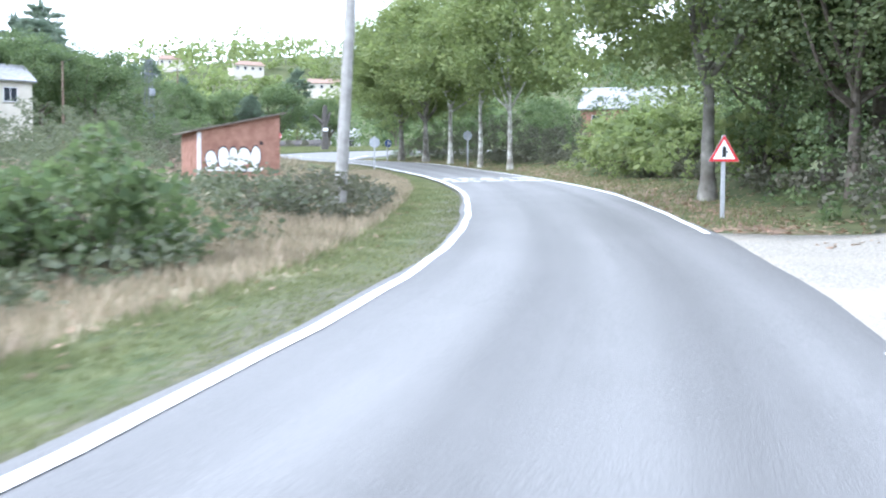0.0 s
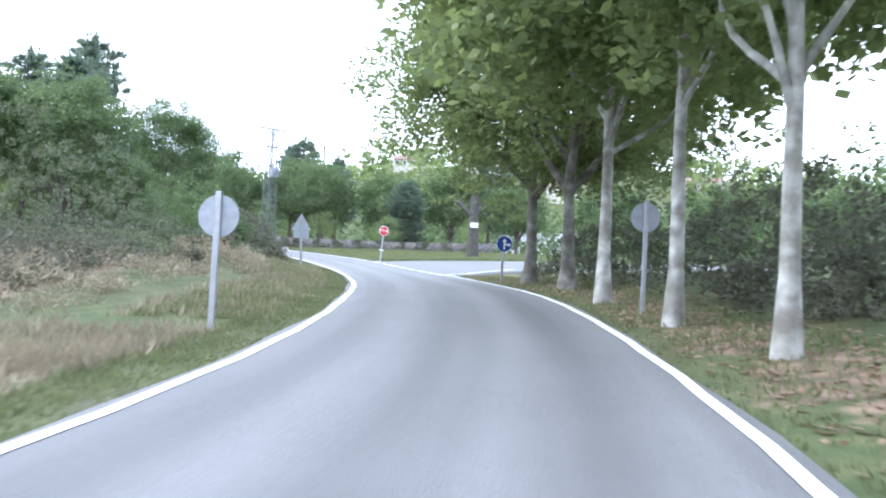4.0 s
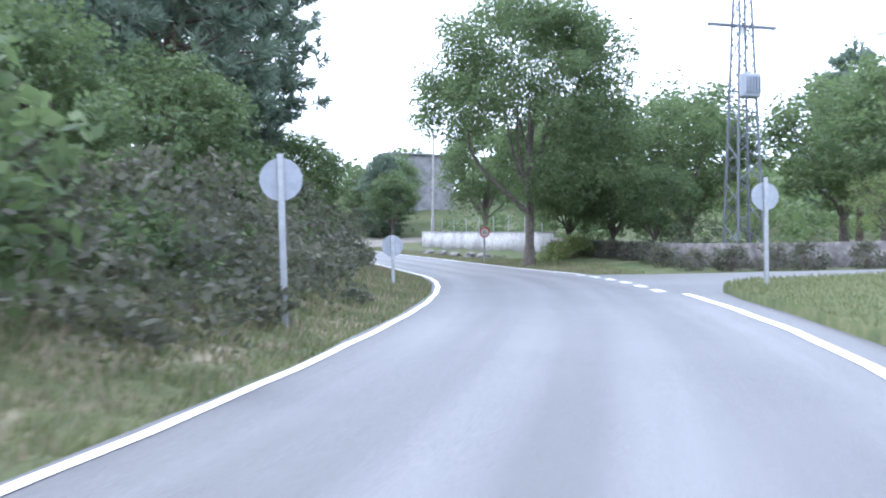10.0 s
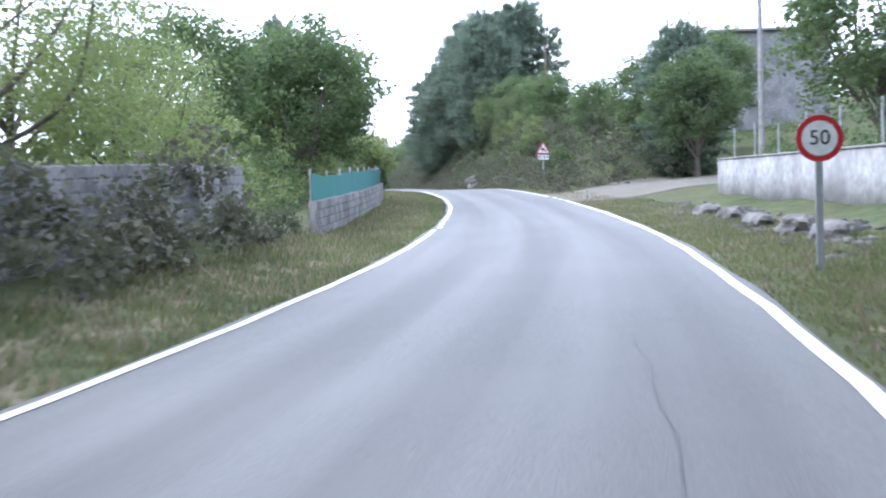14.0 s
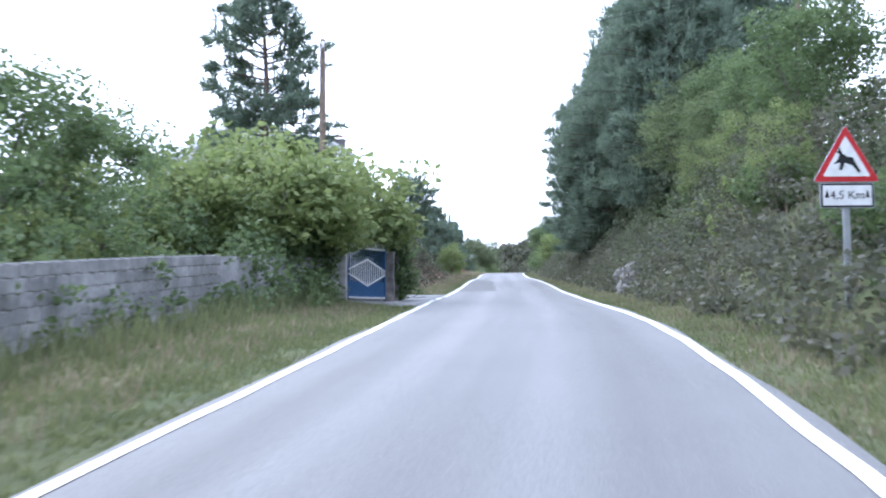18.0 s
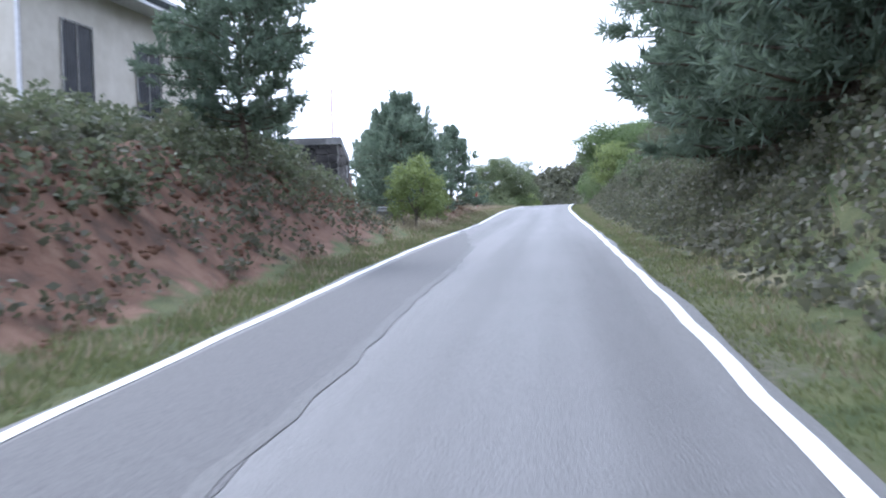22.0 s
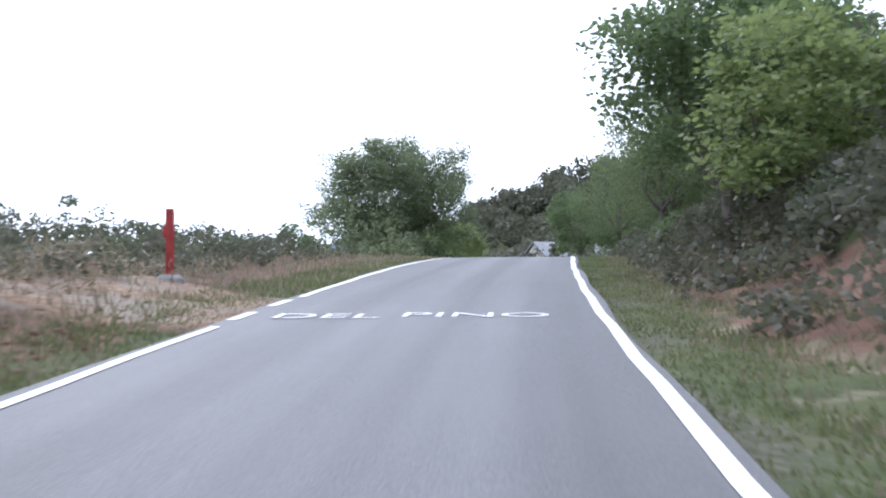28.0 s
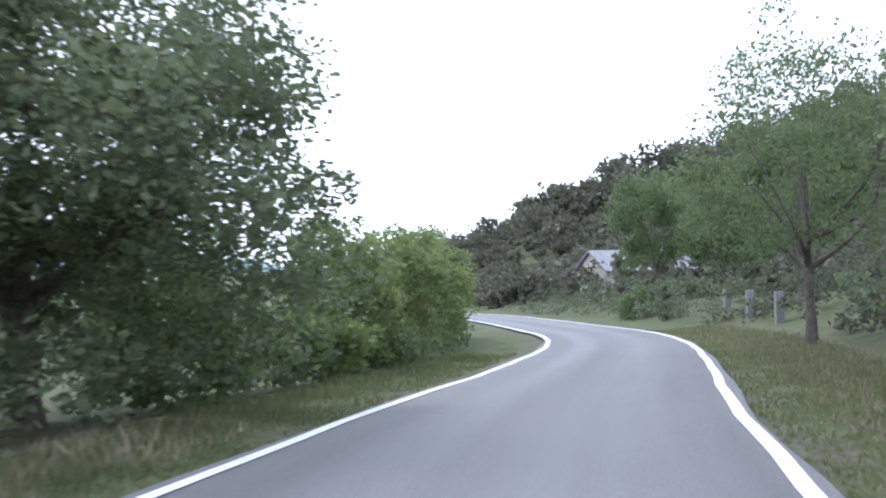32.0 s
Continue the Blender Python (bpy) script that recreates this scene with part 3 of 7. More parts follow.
RIGHT_LINE = [(-40, 2.5), (-31, 2.5), (-22, 2.55), (-13, 2.55), (-4, 2.57), (5, 2.66), (14, 2.69), (23, 2.83), (32, 2.89), (41, 2.69), (50, 2.57), (59, 2.46), (68, 2.43), (77, 2.38), (86, 2.34), (95, 2.41), (104, 2.57), (113, 2.78), (122, 2.97), (131, 3.01), (140, 2.85), (149, 2.47), (158, 2.36), (167, 2.3), (176, 2.42), (185, 2.46), (194, 2.43), (203, 2.42), (212, 2.33), (221, 2.16), (230, 2.07), (239, 2.02), (248, 2.05), (257, 2.09), (266, 2.13), (275, 2.14), (284, 2.13), (293, 2.12), (302, 2.11), (311, 1.95), (320, 1.85), (329, 1.77), (338, 1.71), (347, 1.82), (356, 1.85), (365, 1.87), (374, 1.91), (383, 1.94), (392, 1.97), (401, 2), (410, 2.01), (419, 2.03), (428, 2.04)]
edge_left = lambda s: np.interp(s, *np.transpose(LEFT_LINE)) - 0.15
edge_right = lambda s: np.interp(s, *np.transpose(RIGHT_LINE)) + 0.15


def ribbon(name, s, left, right, up, material_, rows=2, taper=None):
    """A strip along the road between two lateral offsets."""
    s = np.asarray(s, float)
    f = np.linspace(0, 1, rows)
    lat = np.broadcast_to(left, s.shape)[:, None] * (1 - f) + np.broadcast_to(right, s.shape)[:, None] * f
    crown = -0.012 * (lat / 2.5) ** 2
    v = along(s[:, None] + 0 * lat, lat, up + crown)
    n = rows
    i, j = np.meshgrid(np.arange(len(s) - 1), np.arange(n - 1), indexing="ij")
    q = np.stack([i * n + j, i * n + j + 1, (i + 1) * n + j + 1, (i + 1) * n + j], -1).reshape(-1, 4)
    me = mesh(name, v.reshape(-1, 3), q, [material_], smooth=True)
    uv = me.uv_layers.new(name="lane")
    pairs = np.stack([lat.ravel(), (s[:, None] + 0 * lat).ravel()], -1)[q.ravel()]
    uv.data.foreach_set("uv", pairs.astype(np.float32).ravel())
    return me


def road_material():
    """Worn grey asphalt: paler where the wheels run, darker between, with stains."""
    m = M_ASPHALT.copy()
    m.name = "road_asphalt"
    t = m.node_tree
    b = t.nodes["Principled BSDF"]
    colour = b.inputs["Base Color"].links[0].from_socket
    uv = t.nodes.new("ShaderNodeUVMap")
    uv.uv_map = "lane"
    sep = t.nodes.new("ShaderNodeSeparateXYZ")
    t.links.new(uv.outputs[0], sep.inputs[0])
    mp = t.nodes.new("ShaderNodeMapping")
    mp.inputs["Scale"].default_value = (1.6, 0.05, 1)
    t.links.new(uv.outputs[0], mp.inputs[0])
    streak = t.nodes.new("ShaderNodeTexNoise")
    streak.inputs["Scale"].default_value, streak.inputs["Detail"].default_value = 1.0, 6.0
    t.links.new(mp.outputs[0], streak.inputs["Vector"])
    wave = t.nodes.new("ShaderNodeMath")
    wave.operation = "MULTIPLY"
    wave.inputs[1].default_value = 2 * math.pi / 1.45
    t.links.new(sep.outputs[0], wave.inputs[0])
    cs = t.nodes.new("ShaderNodeMath")
    cs.operation = "COSINE"
    t.links.new(wave.outputs[0], cs.inputs[0])
    add = t.nodes.new("ShaderNodeMath")
    add.operation = "MULTIPLY_ADD"
    t.links.new(cs.outputs[0], add.inputs[0])
    add.inputs[1].default_value = -0.16
    t.links.new(streak.outputs["Fac"], add.inputs[2])
    ramp = t.nodes.new("ShaderNodeMapRange")
    ramp.inputs["From Min"].default_value, ramp.inputs["From Max"].default_value = 0.25, 0.75
    ramp.inputs["To Min"].default_value, ramp.inputs["To Max"].default_value = 0.8, 1.2
    t.links.new(add.outputs[0], ramp.inputs["Value"])
    hs = t.nodes.new("ShaderNodeHueSaturation")
    t.links.new(ramp.outputs[0], hs.inputs["Value"])
    t.links.new(colour, hs.inputs["Color"])
    t.links.new(hs.outputs[0], b.inputs["Base Color"])
    return m


M_ROAD = road_material()
road_s = np.arange(-34, 432, 1.5)
edge_noise = lambda k: 0.035 * np.sin(road_s * 0.9 + k) + 0.03 * np.sin(road_s * 0.37 + 2 * k)
road = tagged(new("road", ribbon("road", road_s, edge_left(road_s) + edge_noise(1), edge_right(road_s) + edge_noise(4), 0.0, M_ROAD, 9)), "narrow grey asphalt country road with worn wheel tracks", "road", kind="structure")



def line(s0, s1, lat, name="edge_line", width=0.13):
    s = np.linspace(s0, s1, max(2, int((s1 - s0) / 1.2) + 1))
    k = np.interp(s, *np.transpose(lat)) if isinstance(lat, list) else np.full(len(s), float(lat))
    wob = 0.015 * np.sin(s * 1.7)
    child(name, ribbon(name, s, k - width / 2 + wob, k + width / 2 + wob, 0.008, M_PAINT, 2), road, label="worn white edge line")


for a, b in ((-34, 8), (18.5, 90.2), (146.5, 194), (199.8, 431)):
    line(a, b, RIGHT_LINE)
line(110.6, 131, [(110, 2.4), (116, 2.55), (122, 2.62), (131, 2.5)], width=0.16)
for a, b in ((-34, 96), (101.9, 180.5), (184.5, 228.6), (238.2, 281.8), (284.2, 287.5), (291.2, 315.2), (319.1, 341.3), (345.2, 431)):
    line(a, b, LEFT_LINE)


def dashes(s0, s1, lat, gap, length, width=0.22):
    for a in np.arange(s0, s1, gap):
        k = np.interp([a, a + length], *np.transpose(lat)) if isinstance(lat, list) else np.array([lat, lat])
        child("dash", ribbon("dash", np.array([a, a + length]), k - width / 2, k + width / 2, 0.008, M_PAINT, 2), road)


dashes(90.6, 110, [(90, 2.0), (96, 2.03), (104, 2.16), (112, 2.45)], 2.5, 1.0, 0.3)
dashes(96.6, 101.4, -2.5, 1.35, 0.95, 0.15)
dashes(132, 146, [(132, 2.17), (146, 2.2)], 2.4, 1.1, 0.22)
dashes(194.6, 199.2, 2.5, 1.75, 0.8, 0.17)
dashes(181.2, 184.2, -2.5, 1.6, 0.9, 0.15)
dashes(229.5, 230.2, -2.38, 3, 1.15, 0.15)
dashes(231.5, 232.2, -2.36, 3, 2.4, 0.15)
dashes(234.7, 237.4, -2.3, 1.75, 1.0, 0.15)
dashes(282.7, 283.4, -2.55, 3, 0.7, 0.13)
dashes(288.3, 291, -2.54, 1.6, 0.85, 0.14)
dashes(315.9, 318.6, -2.66, 1.75, 0.9, 0.15)
dashes(341.8, 344.2, -2.43, 1.5, 1.0, 0.15)

# resurfaced strip, tar seams
child("asphalt_patch", ribbon("asphalt_patch", np.arange(243.6, 281, 1.2), -2.25, np.interp(np.arange(243.6, 281, 1.2), (243, 252, 268, 281), (-0.62, -0.8, -0.95, -2.1)) + 0.06 * np.sin(np.arange(243.6, 281, 1.2) * 1.7), 0.004, M_PATCH, 4), road, label="darker resurfaced asphalt strip")
child("asphalt_patch", ribbon("asphalt_patch", np.arange(323, 332, 1.2), -2.15, -1.6 + 0.2 * np.sin(np.arange(323, 332, 1.2) * 1.9), 0.004, M_ASPHALT, 4), road, label="cracked asphalt strip with dark seams")


def seam(pts, width=0.035):
    p = spline(pts, 6)
    s, lat = p[:, 0], p[:, 1] + 0.03 * np.sin(p[:, 0] * 3.1)
    child("tar_seam", ribbon("tar_seam", s, lat - width / 2, lat + width / 2, 0.007, M_CRACK, 2), road)


seam([(243.6, -0.62), (248, -0.76), (252, -0.78), (257, -0.9), (262, -0.86), (266, -0.95), (270, -1.02)], 0.12)
for a in (243.6,):
    child("tar_seam", ribbon("tar_seam", np.array([a - 0.05, a + 0.05]), -2.25, -0.65, 0.0075, M_CRACK, 2), road)
seam([(154, 1.35), (158, 1.25), (162, 1.05)], 0.011)
seam([(69, -0.9), (73, -0.5), (78, -0.4)], 0.025)
seam([(124, -2.1), (125.5, 0.2), (126.5, 2.2)], 0.04)

# rows of lettering that can no longer be read, as plain bars, and one legible word pair
def road_bars(s0, lats, length):
    for k, (a, b) in enumerate(lats):
        child("paint_bar", ribbon("paint_bar", np.array([s0, s0 + length]), a, b, 0.0085, M_PAINT, 2), road)


for s0, cells in ((46.45, ((-1.55, -1.15), (-0.85, -0.05), (0.15, 0.72), (0.98, 1.5), (1.62, 2.35))), (44.7, ((-1.8, -1.0), (-0.9, -0.3), (-0.12, 0.6), (0.75, 1.35), (1.55, 2.3))), (43.1, ((-1.5, -0.85), (-0.6, -0.25), (-0.05, 0.62), (0.92, 1.5), (1.62, 2.35)))):
    road_bars(s0, cells, 0.24)
    road_bars(s0 + 0.42, [(a + 0.06, b - 0.1) for a, b in cells], 0.2)
    road_bars(s0 + 0.2, [(a + 0.02, a + 0.16) for a, b in cells], 0.3)
    road_bars(s0 + 0.2, [(b - 0.2, b - 0.06) for a, b in cells[::2]], 0.3)


def text_mesh(name, words, size, material_, depth=0.0):
    cu = bpy.data.curves.new(name, "FONT")
    cu.body, cu.size, cu.align_x, cu.align_y, cu.extrude = words, size, "CENTER", "CENTER", depth
    tmp = bpy.data.objects.new(name, cu)
    scene.collection.objects.link(tmp)
    bpy.context.view_layer.update()
    me = bpy.data.meshes.new_from_object(tmp.evaluated_get(bpy.context.evaluated_depsgraph_get()))
    bpy.data.objects.remove(tmp)
    me.materials.clear()
    me.materials.append(material_)
    return me


def heading(s):
    d = [np.interp(s, ROAD_S, ROAD_D[:, k]) for k in range(2)]
    return math.degrees(math.atan2(-d[0], d[1]))


for words, s0, lat in (("DEL", 316.2, -1.55), ("PINO", 316.35, 0.3)):
    me = text_mesh("road_words", words, 0.95, M_PAINT)
    for v in me.vertices:
        x, y, z = along(s0 + v.co.y * 0.75, lat + v.co.x * 0.85, 0.0095)
        v.co = (x, y, z)
    child("road_words", me, road, label="hand-painted white words")

# ---- side roads, grass island, driveways ----
def pad_height(x, y, up):
    """Top of a piece laid on the ground; close to the road it stays just below the asphalt."""
    z = ground(x, y) + up
    _, lat, rz = plan(x, y)
    return np.where(np.abs(lat) < (4.2 if up < 0.1 else 3.0), np.minimum(z, rz - 0.012), z)


def pad_line(pts, width, up):
    """A painted line that curves away over a side road."""
    p = spline(pts, 8)
    d = np.gradient(p, axis=0)
    n = np.c_[d[:, 1], -d[:, 0]] / np.linalg.norm(d, axis=1)[:, None] * width / 2
    v = np.stack([p - n, p + n], 1).reshape(-1, 2)
    k = np.arange(len(p) - 1)[:, None]
    v = np.c_[v, pad_height(v[:, 0], v[:, 1], up) + 0.014]
    child("edge_line", mesh("edge_line", v, np.hstack([2 * k, 2 * k + 1, 2 * k + 3, 2 * k + 2]), [M_PAINT]), road, label="worn white edge line")


def pad(name, outline, material_, up, label, category, sub=1.5):
    """A flat piece draped over the ground inside an outline."""
    o = np.array(outline)
    bm = bmesh.new()
    f = bm.faces.new([bm.verts.new((x, y, 0)) for x, y in o])
    bmesh.ops.triangulate(bm, faces=[f])
    for _ in range(5):
        long = [e for e in bm.edges if e.calc_length() > sub]
        if not long:
            break
        bmesh.ops.subdivide_edges(bm, edges=long, cuts=1)
        bmesh.ops.triangulate(bm, faces=bm.faces[:])
    xy = np.array([v.co[:2] for v in bm.verts])
    for v, h in zip(bm.verts, pad_height(xy[:, 0], xy[:, 1], up)):
        v.co.z = h
    rim = [e for e in bm.edges if e.is_boundary]
    low = bmesh.ops.extrude_edge_only(bm, edges=rim)["geom"]
    for v in low:
        if isinstance(v, bmesh.types.BMVert):
            v.co.z -= 0.4
    return tagged(new(name, bm_mesh(name, bm, material_, smooth=True)), label, category, kind="structure")


pad("side_road", [(-12.9, 116.4), (-13.3, 119), (-13.5, 121.5), (-13.2, 125.5), (-11.4, 130), (-6, 135.5), (8, 143), (22, 150), (34, 155), (40, 163), (28, 168), (8, 166), (-12, 165), (-30, 163.5), (-41, 161.5), (-47.5, 160.2), (-46, 154.5), (-38, 146.6), (-29, 137.2), (-20.5, 124.5), (-14.6, 113.8)], M_ASPHALT, 0.08, "grey asphalt side road joining at a junction", "road", 1.6)
pad_line([tuple(along(90.2, 2.2)[:2]), tuple(along(91.6, 2.5)[:2]), tuple(along(93.2, 3.1)[:2]), tuple(along(95.6, 4.3)[:2]), tuple(along(98.3, 5.9)[:2]), tuple(along(101.5, 8.4)[:2])], 0.14, 0.08)
island = [(-24.1, 136.5), *[tuple(along(q, 3.2)[:2]) for q in (117, 121, 125, 129)], (-36.9, 151.6), (-38.2, 154.6), (-34, 157.2), (-25, 158.4), (-14, 158.4), (-4, 156), (0, 152.5), (-9, 149), (-18.5, 143.8), (-22, 140.3)]
def turf(name):
    return material(name, [(0.3, (0.055, 0.075, 0.028)), (0.5, (0.09, 0.11, 0.042)), (0.72, (0.15, 0.145, 0.07))], 3.0, 12.0, 0.95, 0.7, 16.0)


pad("grass_island", island, turf("island_turf"), 0.22, "mown grass island inside the road junction", "grass", 2.0)
pad("gravel_track", [tuple(along(8.0, 2.55)[:2]), tuple(along(19.0, 2.55)[:2]), tuple(along(17.5, 6)[:2]), tuple(along(17, 12)[:2]), tuple(along(18, 26)[:2]), tuple(along(10, 26)[:2]), tuple(along(9.5, 12)[:2]), tuple(along(8.6, 5)[:2])], M_GRAVEL, 0.045, "pale gravel track joining the road", "track")
pad("driveway", [tuple(along(s, l)[:2]) for s, l in ((227.5, -2.5), (239.4, -2.5), (239.4, -4.2), (239.2, -7), (236, -9), (231.5, -6.5), (230.2, -5.2), (228.4, -4.4))], M_BLOCK, 0.045, "worn concrete driveway in front of a blue gate", "driveway")
pad("gravel_driveway", [tuple(along(s, l)[:2]) for s, l in ((194.6, 2.5), (203.5, 2.5), (204, 4.5), (206, 9), (200, 20), (193, 19), (194, 8))], M_TRACK, 0.045, "grey gravel drive beside the road", "driveway")
pad("gravel_driveway", [tuple(along(s, l)[:2]) for s, l in ((315, -2.5), (318.8, -2.5), (320, -4.5), (321.5, -9), (316, -10), (314.8, -5))], M_SAND, 0.045, "dusty field entrance beside the road", "driveway")
pad("gravel_driveway", [tuple(along(s, l)[:2]) for s, l in ((96.0, -2.45), (100.6, -2.45), (99.6, -3.1), (97.6, -3.5), (96.2, -3.1))], M_TRACK, 0.045, "bare stony lay-by at the road edge", "driveway")
pad("gravel_driveway", [tuple(along(s, l)[:2]) for s, l in ((338.6, -2.5), (343.6, -2.5), (342.8, -4), (337, -7), (334, -7.5), (337, -4)) ], M_SAND, 0.045, "sandy field entrance beside the road", "driveway")


# ---- trees ----
def limbs(rng, height_, r0, lean=0.15, n_limbs=5, fork=0.45, reach=0.3, rise_to=0.85, sides=8, stem=0.25, thick=0.5):
    """Trunk with limbs, as verts and quads; also limb ends."""
    n = 7
    zz = np.linspace(0, height_ * (fork + stem), n)
    wob = np.cumsum(rng.normal(0, lean * 0.12, (n, 2)), axis=0)
    pts = np.c_[wob, zz]
    rad = r0 * (1 - 0.55 * np.linspace(0, 1, n))
    rad[0] *= 1.45
    parts, ends = [tube(pts, rad, sides)], []
    for k in range(n_limbs):
        a = 2 * math.pi * (k + rng.uniform(-0.25, 0.25)) / n_limbs
        z0 = height_ * fork * rng.uniform(0.75, 1.25)
        i = np.interp(z0, zz, np.arange(n))
        base = np.array([np.interp(i, np.arange(n), pts[:, q]) for q in range(3)])
        top = base + [math.cos(a) * height_ * reach * rng.uniform(0.6, 1.1), math.sin(a) * height_ * reach * rng.uniform(0.6, 1.1), height_ * (rise_to - fork) * rng.uniform(0.55, 1.0)]
        mid = (base + top) / 2 + rng.normal(0, 0.05 * height_, 3) * [1, 1, 0.5] - [0, 0, 0.03 * height_]
        lp = spline([base, mid, top], 4)
        parts.append(tube(lp, np.linspace(r0 * thick, r0 * 0.1, len(lp)), 6))
        ends += [mid, top]
    return join(parts), np.array(ends)


def tree(name, seed, height_, r0, bark, leaf, crown, label, category="tree", per=60, clump=0.9, size=0.26, sides=8, trunk=None, long=1.5):
    """A tree: an empty at its foot with a trunk and a crown of leaves."""
    rng = np.random.default_rng(seed)
    root = new(name)
    root.empty_display_size = 0.3
    (tv, tf), ends = limbs(rng, height_, r0, **(trunk or {}))
    child("trunk", mesh("trunk", tv, tf, [bark], smooth=True), root)
    centres = crown(rng, ends)
    lv, lf = leaves(rng, cloud(rng, centres, per, clump * rng.uniform(0.6, 1.25, len(centres))), size, long=long)
    child("crown", mesh("crown", lv, lf, [leaf]), root)
    return tagged(root, label, category)


def pine(name, seed, height_, r0, low, width, label, profile, tiers=9, arms=6, shoots=6, needles=26, drop=0.15, candles=0.2, droop=0.1, length=0.34):
    """A pine: straight trunk, whorled boughs that turn up at the tip, shoots with needles, upright candles at the top."""
    rng = np.random.default_rng(seed)
    root = new(name)
    root.empty_display_size = 0.3
    zz = np.linspace(0, height_ * 0.96, 9)
    wob = np.cumsum(rng.normal(0, 0.06, (9, 2)), axis=0)
    rad = r0 * (1 - 0.85 * np.linspace(0, 1, 9))
    rad[0] *= 1.3
    parts, at, way, size, tight = [tube(np.c_[wob, zz], rad, 8)], [], [], [], []
    for k in range(tiers):
        f = k / (tiers - 1)
        a0 = rng.uniform(0, 6.3)
        for j in range(arms):
            if rng.uniform() < drop:
                continue
            z = low + (height_ * 0.95 - low) * f + rng.uniform(-0.3, 0.3)
            a = a0 + j * 2 * math.pi / arms + rng.uniform(-0.35, 0.35)
            r = width * float(np.interp(f, *zip(*profile))) * rng.uniform(0.65, 1.2)
            out = np.array([math.cos(a), math.sin(a), 0])
            b = np.array([np.interp(z, zz, wob[:, 0]), np.interp(z, zz, wob[:, 1]), max(0.2, z)])
            p = spline([b, b + out * r * 0.5 + [0, 0, -droop * r * (1 - f) + 0.25 * r * f], b + out * r + [0, 0, 0.18 * r * (0.4 + f)]], 4)
            parts.append(tube(p, np.linspace(r0 * 0.3 * (1 - 0.6 * f), 0.012, len(p)), 5))
            for q in rng.uniform(0.3, 1.0, max(2, int(shoots * (0.4 + 0.6 * r / width)))):
                c = np.array([np.interp(q * (len(p) - 1), np.arange(len(p)), p[:, i]) for i in range(3)])
                side = np.array([-out[1], out[0], 0]) * rng.uniform(-1, 1) * 0.32 * r * (1.1 - 0.5 * q)
                up = rng.uniform() < candles * (0.4 + f)
                at.append(c + side + [0, 0, rng.uniform(-0.05, 0.12)])
                way.append(out * (0.15 if up else 0.8) + side * 0.5 + [0, 0, 1.2 if up else 0.35])
                size.append(0.8 if up else 0.42)
                tight.append(0.3 if up else 0.62)
    for q in range(5):
        at.append([wob[-1, 0], wob[-1, 1], height_ * (0.9 + 0.02 * q)])
        way.append([0.2 * math.cos(q * 1.3), 0.2 * math.sin(q * 1.3), 1.0])
        size.append(0.9)
        tight.append(0.3)
    tv, tf = join(parts)
    child("trunk", mesh("trunk", tv, tf, [M_PINE_BARK], smooth=True), root)
    at, way, size = np.array(at), np.array(way, float), np.array(size)
    way /= np.linalg.norm(way, axis=1)[:, None]
    u = rng.uniform(0, 1, (len(at), needles, 1))
    base = at[:, None] + way[:, None] * (size[:, None, None] * u)
    d = way[:, None] * 0.75 + rng.normal(0, 1, (len(at), needles, 3)) * np.array(tight)[:, None, None]
    d /= np.linalg.norm(d, axis=2)[..., None]
    w = np.cross(d, rng.normal(size=d.shape))
    w /= np.linalg.norm(w, axis=2)[..., None] + 1e-9
    L = length * rng.uniform(0.6, 1.1, u.shape)
    v = np.stack([base, base + d * L * 0.5 + w * 0.032, base + d * L, base + d * L * 0.5 - w * 0.032], 2).reshape(-1, 3)
    child("crown", mesh("crown", v, np.arange(len(v)).reshape(-1, 4), [M_NEEDLE]), root)
    return tagged(root, label, "tree")


def shrub(name, seed, leaf, label, clumps=26, per=46, size=0.13, flat=0.7, category="shrub", twigs=True):
    """A rounded bush about two metres wide and 1.4 high, with a few woody stems."""
    rng = np.random.default_rng(seed)
    root = new(name)
    root.empty_display_size = 0.2
    centres = shell(rng, clumps, 0.85, 0.62, 0.62, -0.8, 0.35)
    centres[:, 2] = np.maximum(centres[:, 2], 0.1)
    lv, lf = leaves(rng, cloud(rng, centres, per, 0.33, 0.8), size)
    child("foliage", mesh("foliage", lv, lf, [leaf]), root)
    stems = [tube(spline([(0, 0, -0.15), (c[0] * 0.4, c[1] * 0.4, c[2] * 0.6), tuple(c)], 3), np.linspace(0.035, 0.008, 7), 5) for c in centres[::4]]
    sv, sf = join(stems)
    child("stem_cluster", mesh("stem_cluster", sv, sf, [M_BARK], smooth=True), root)
    return tagged(root, label, category)


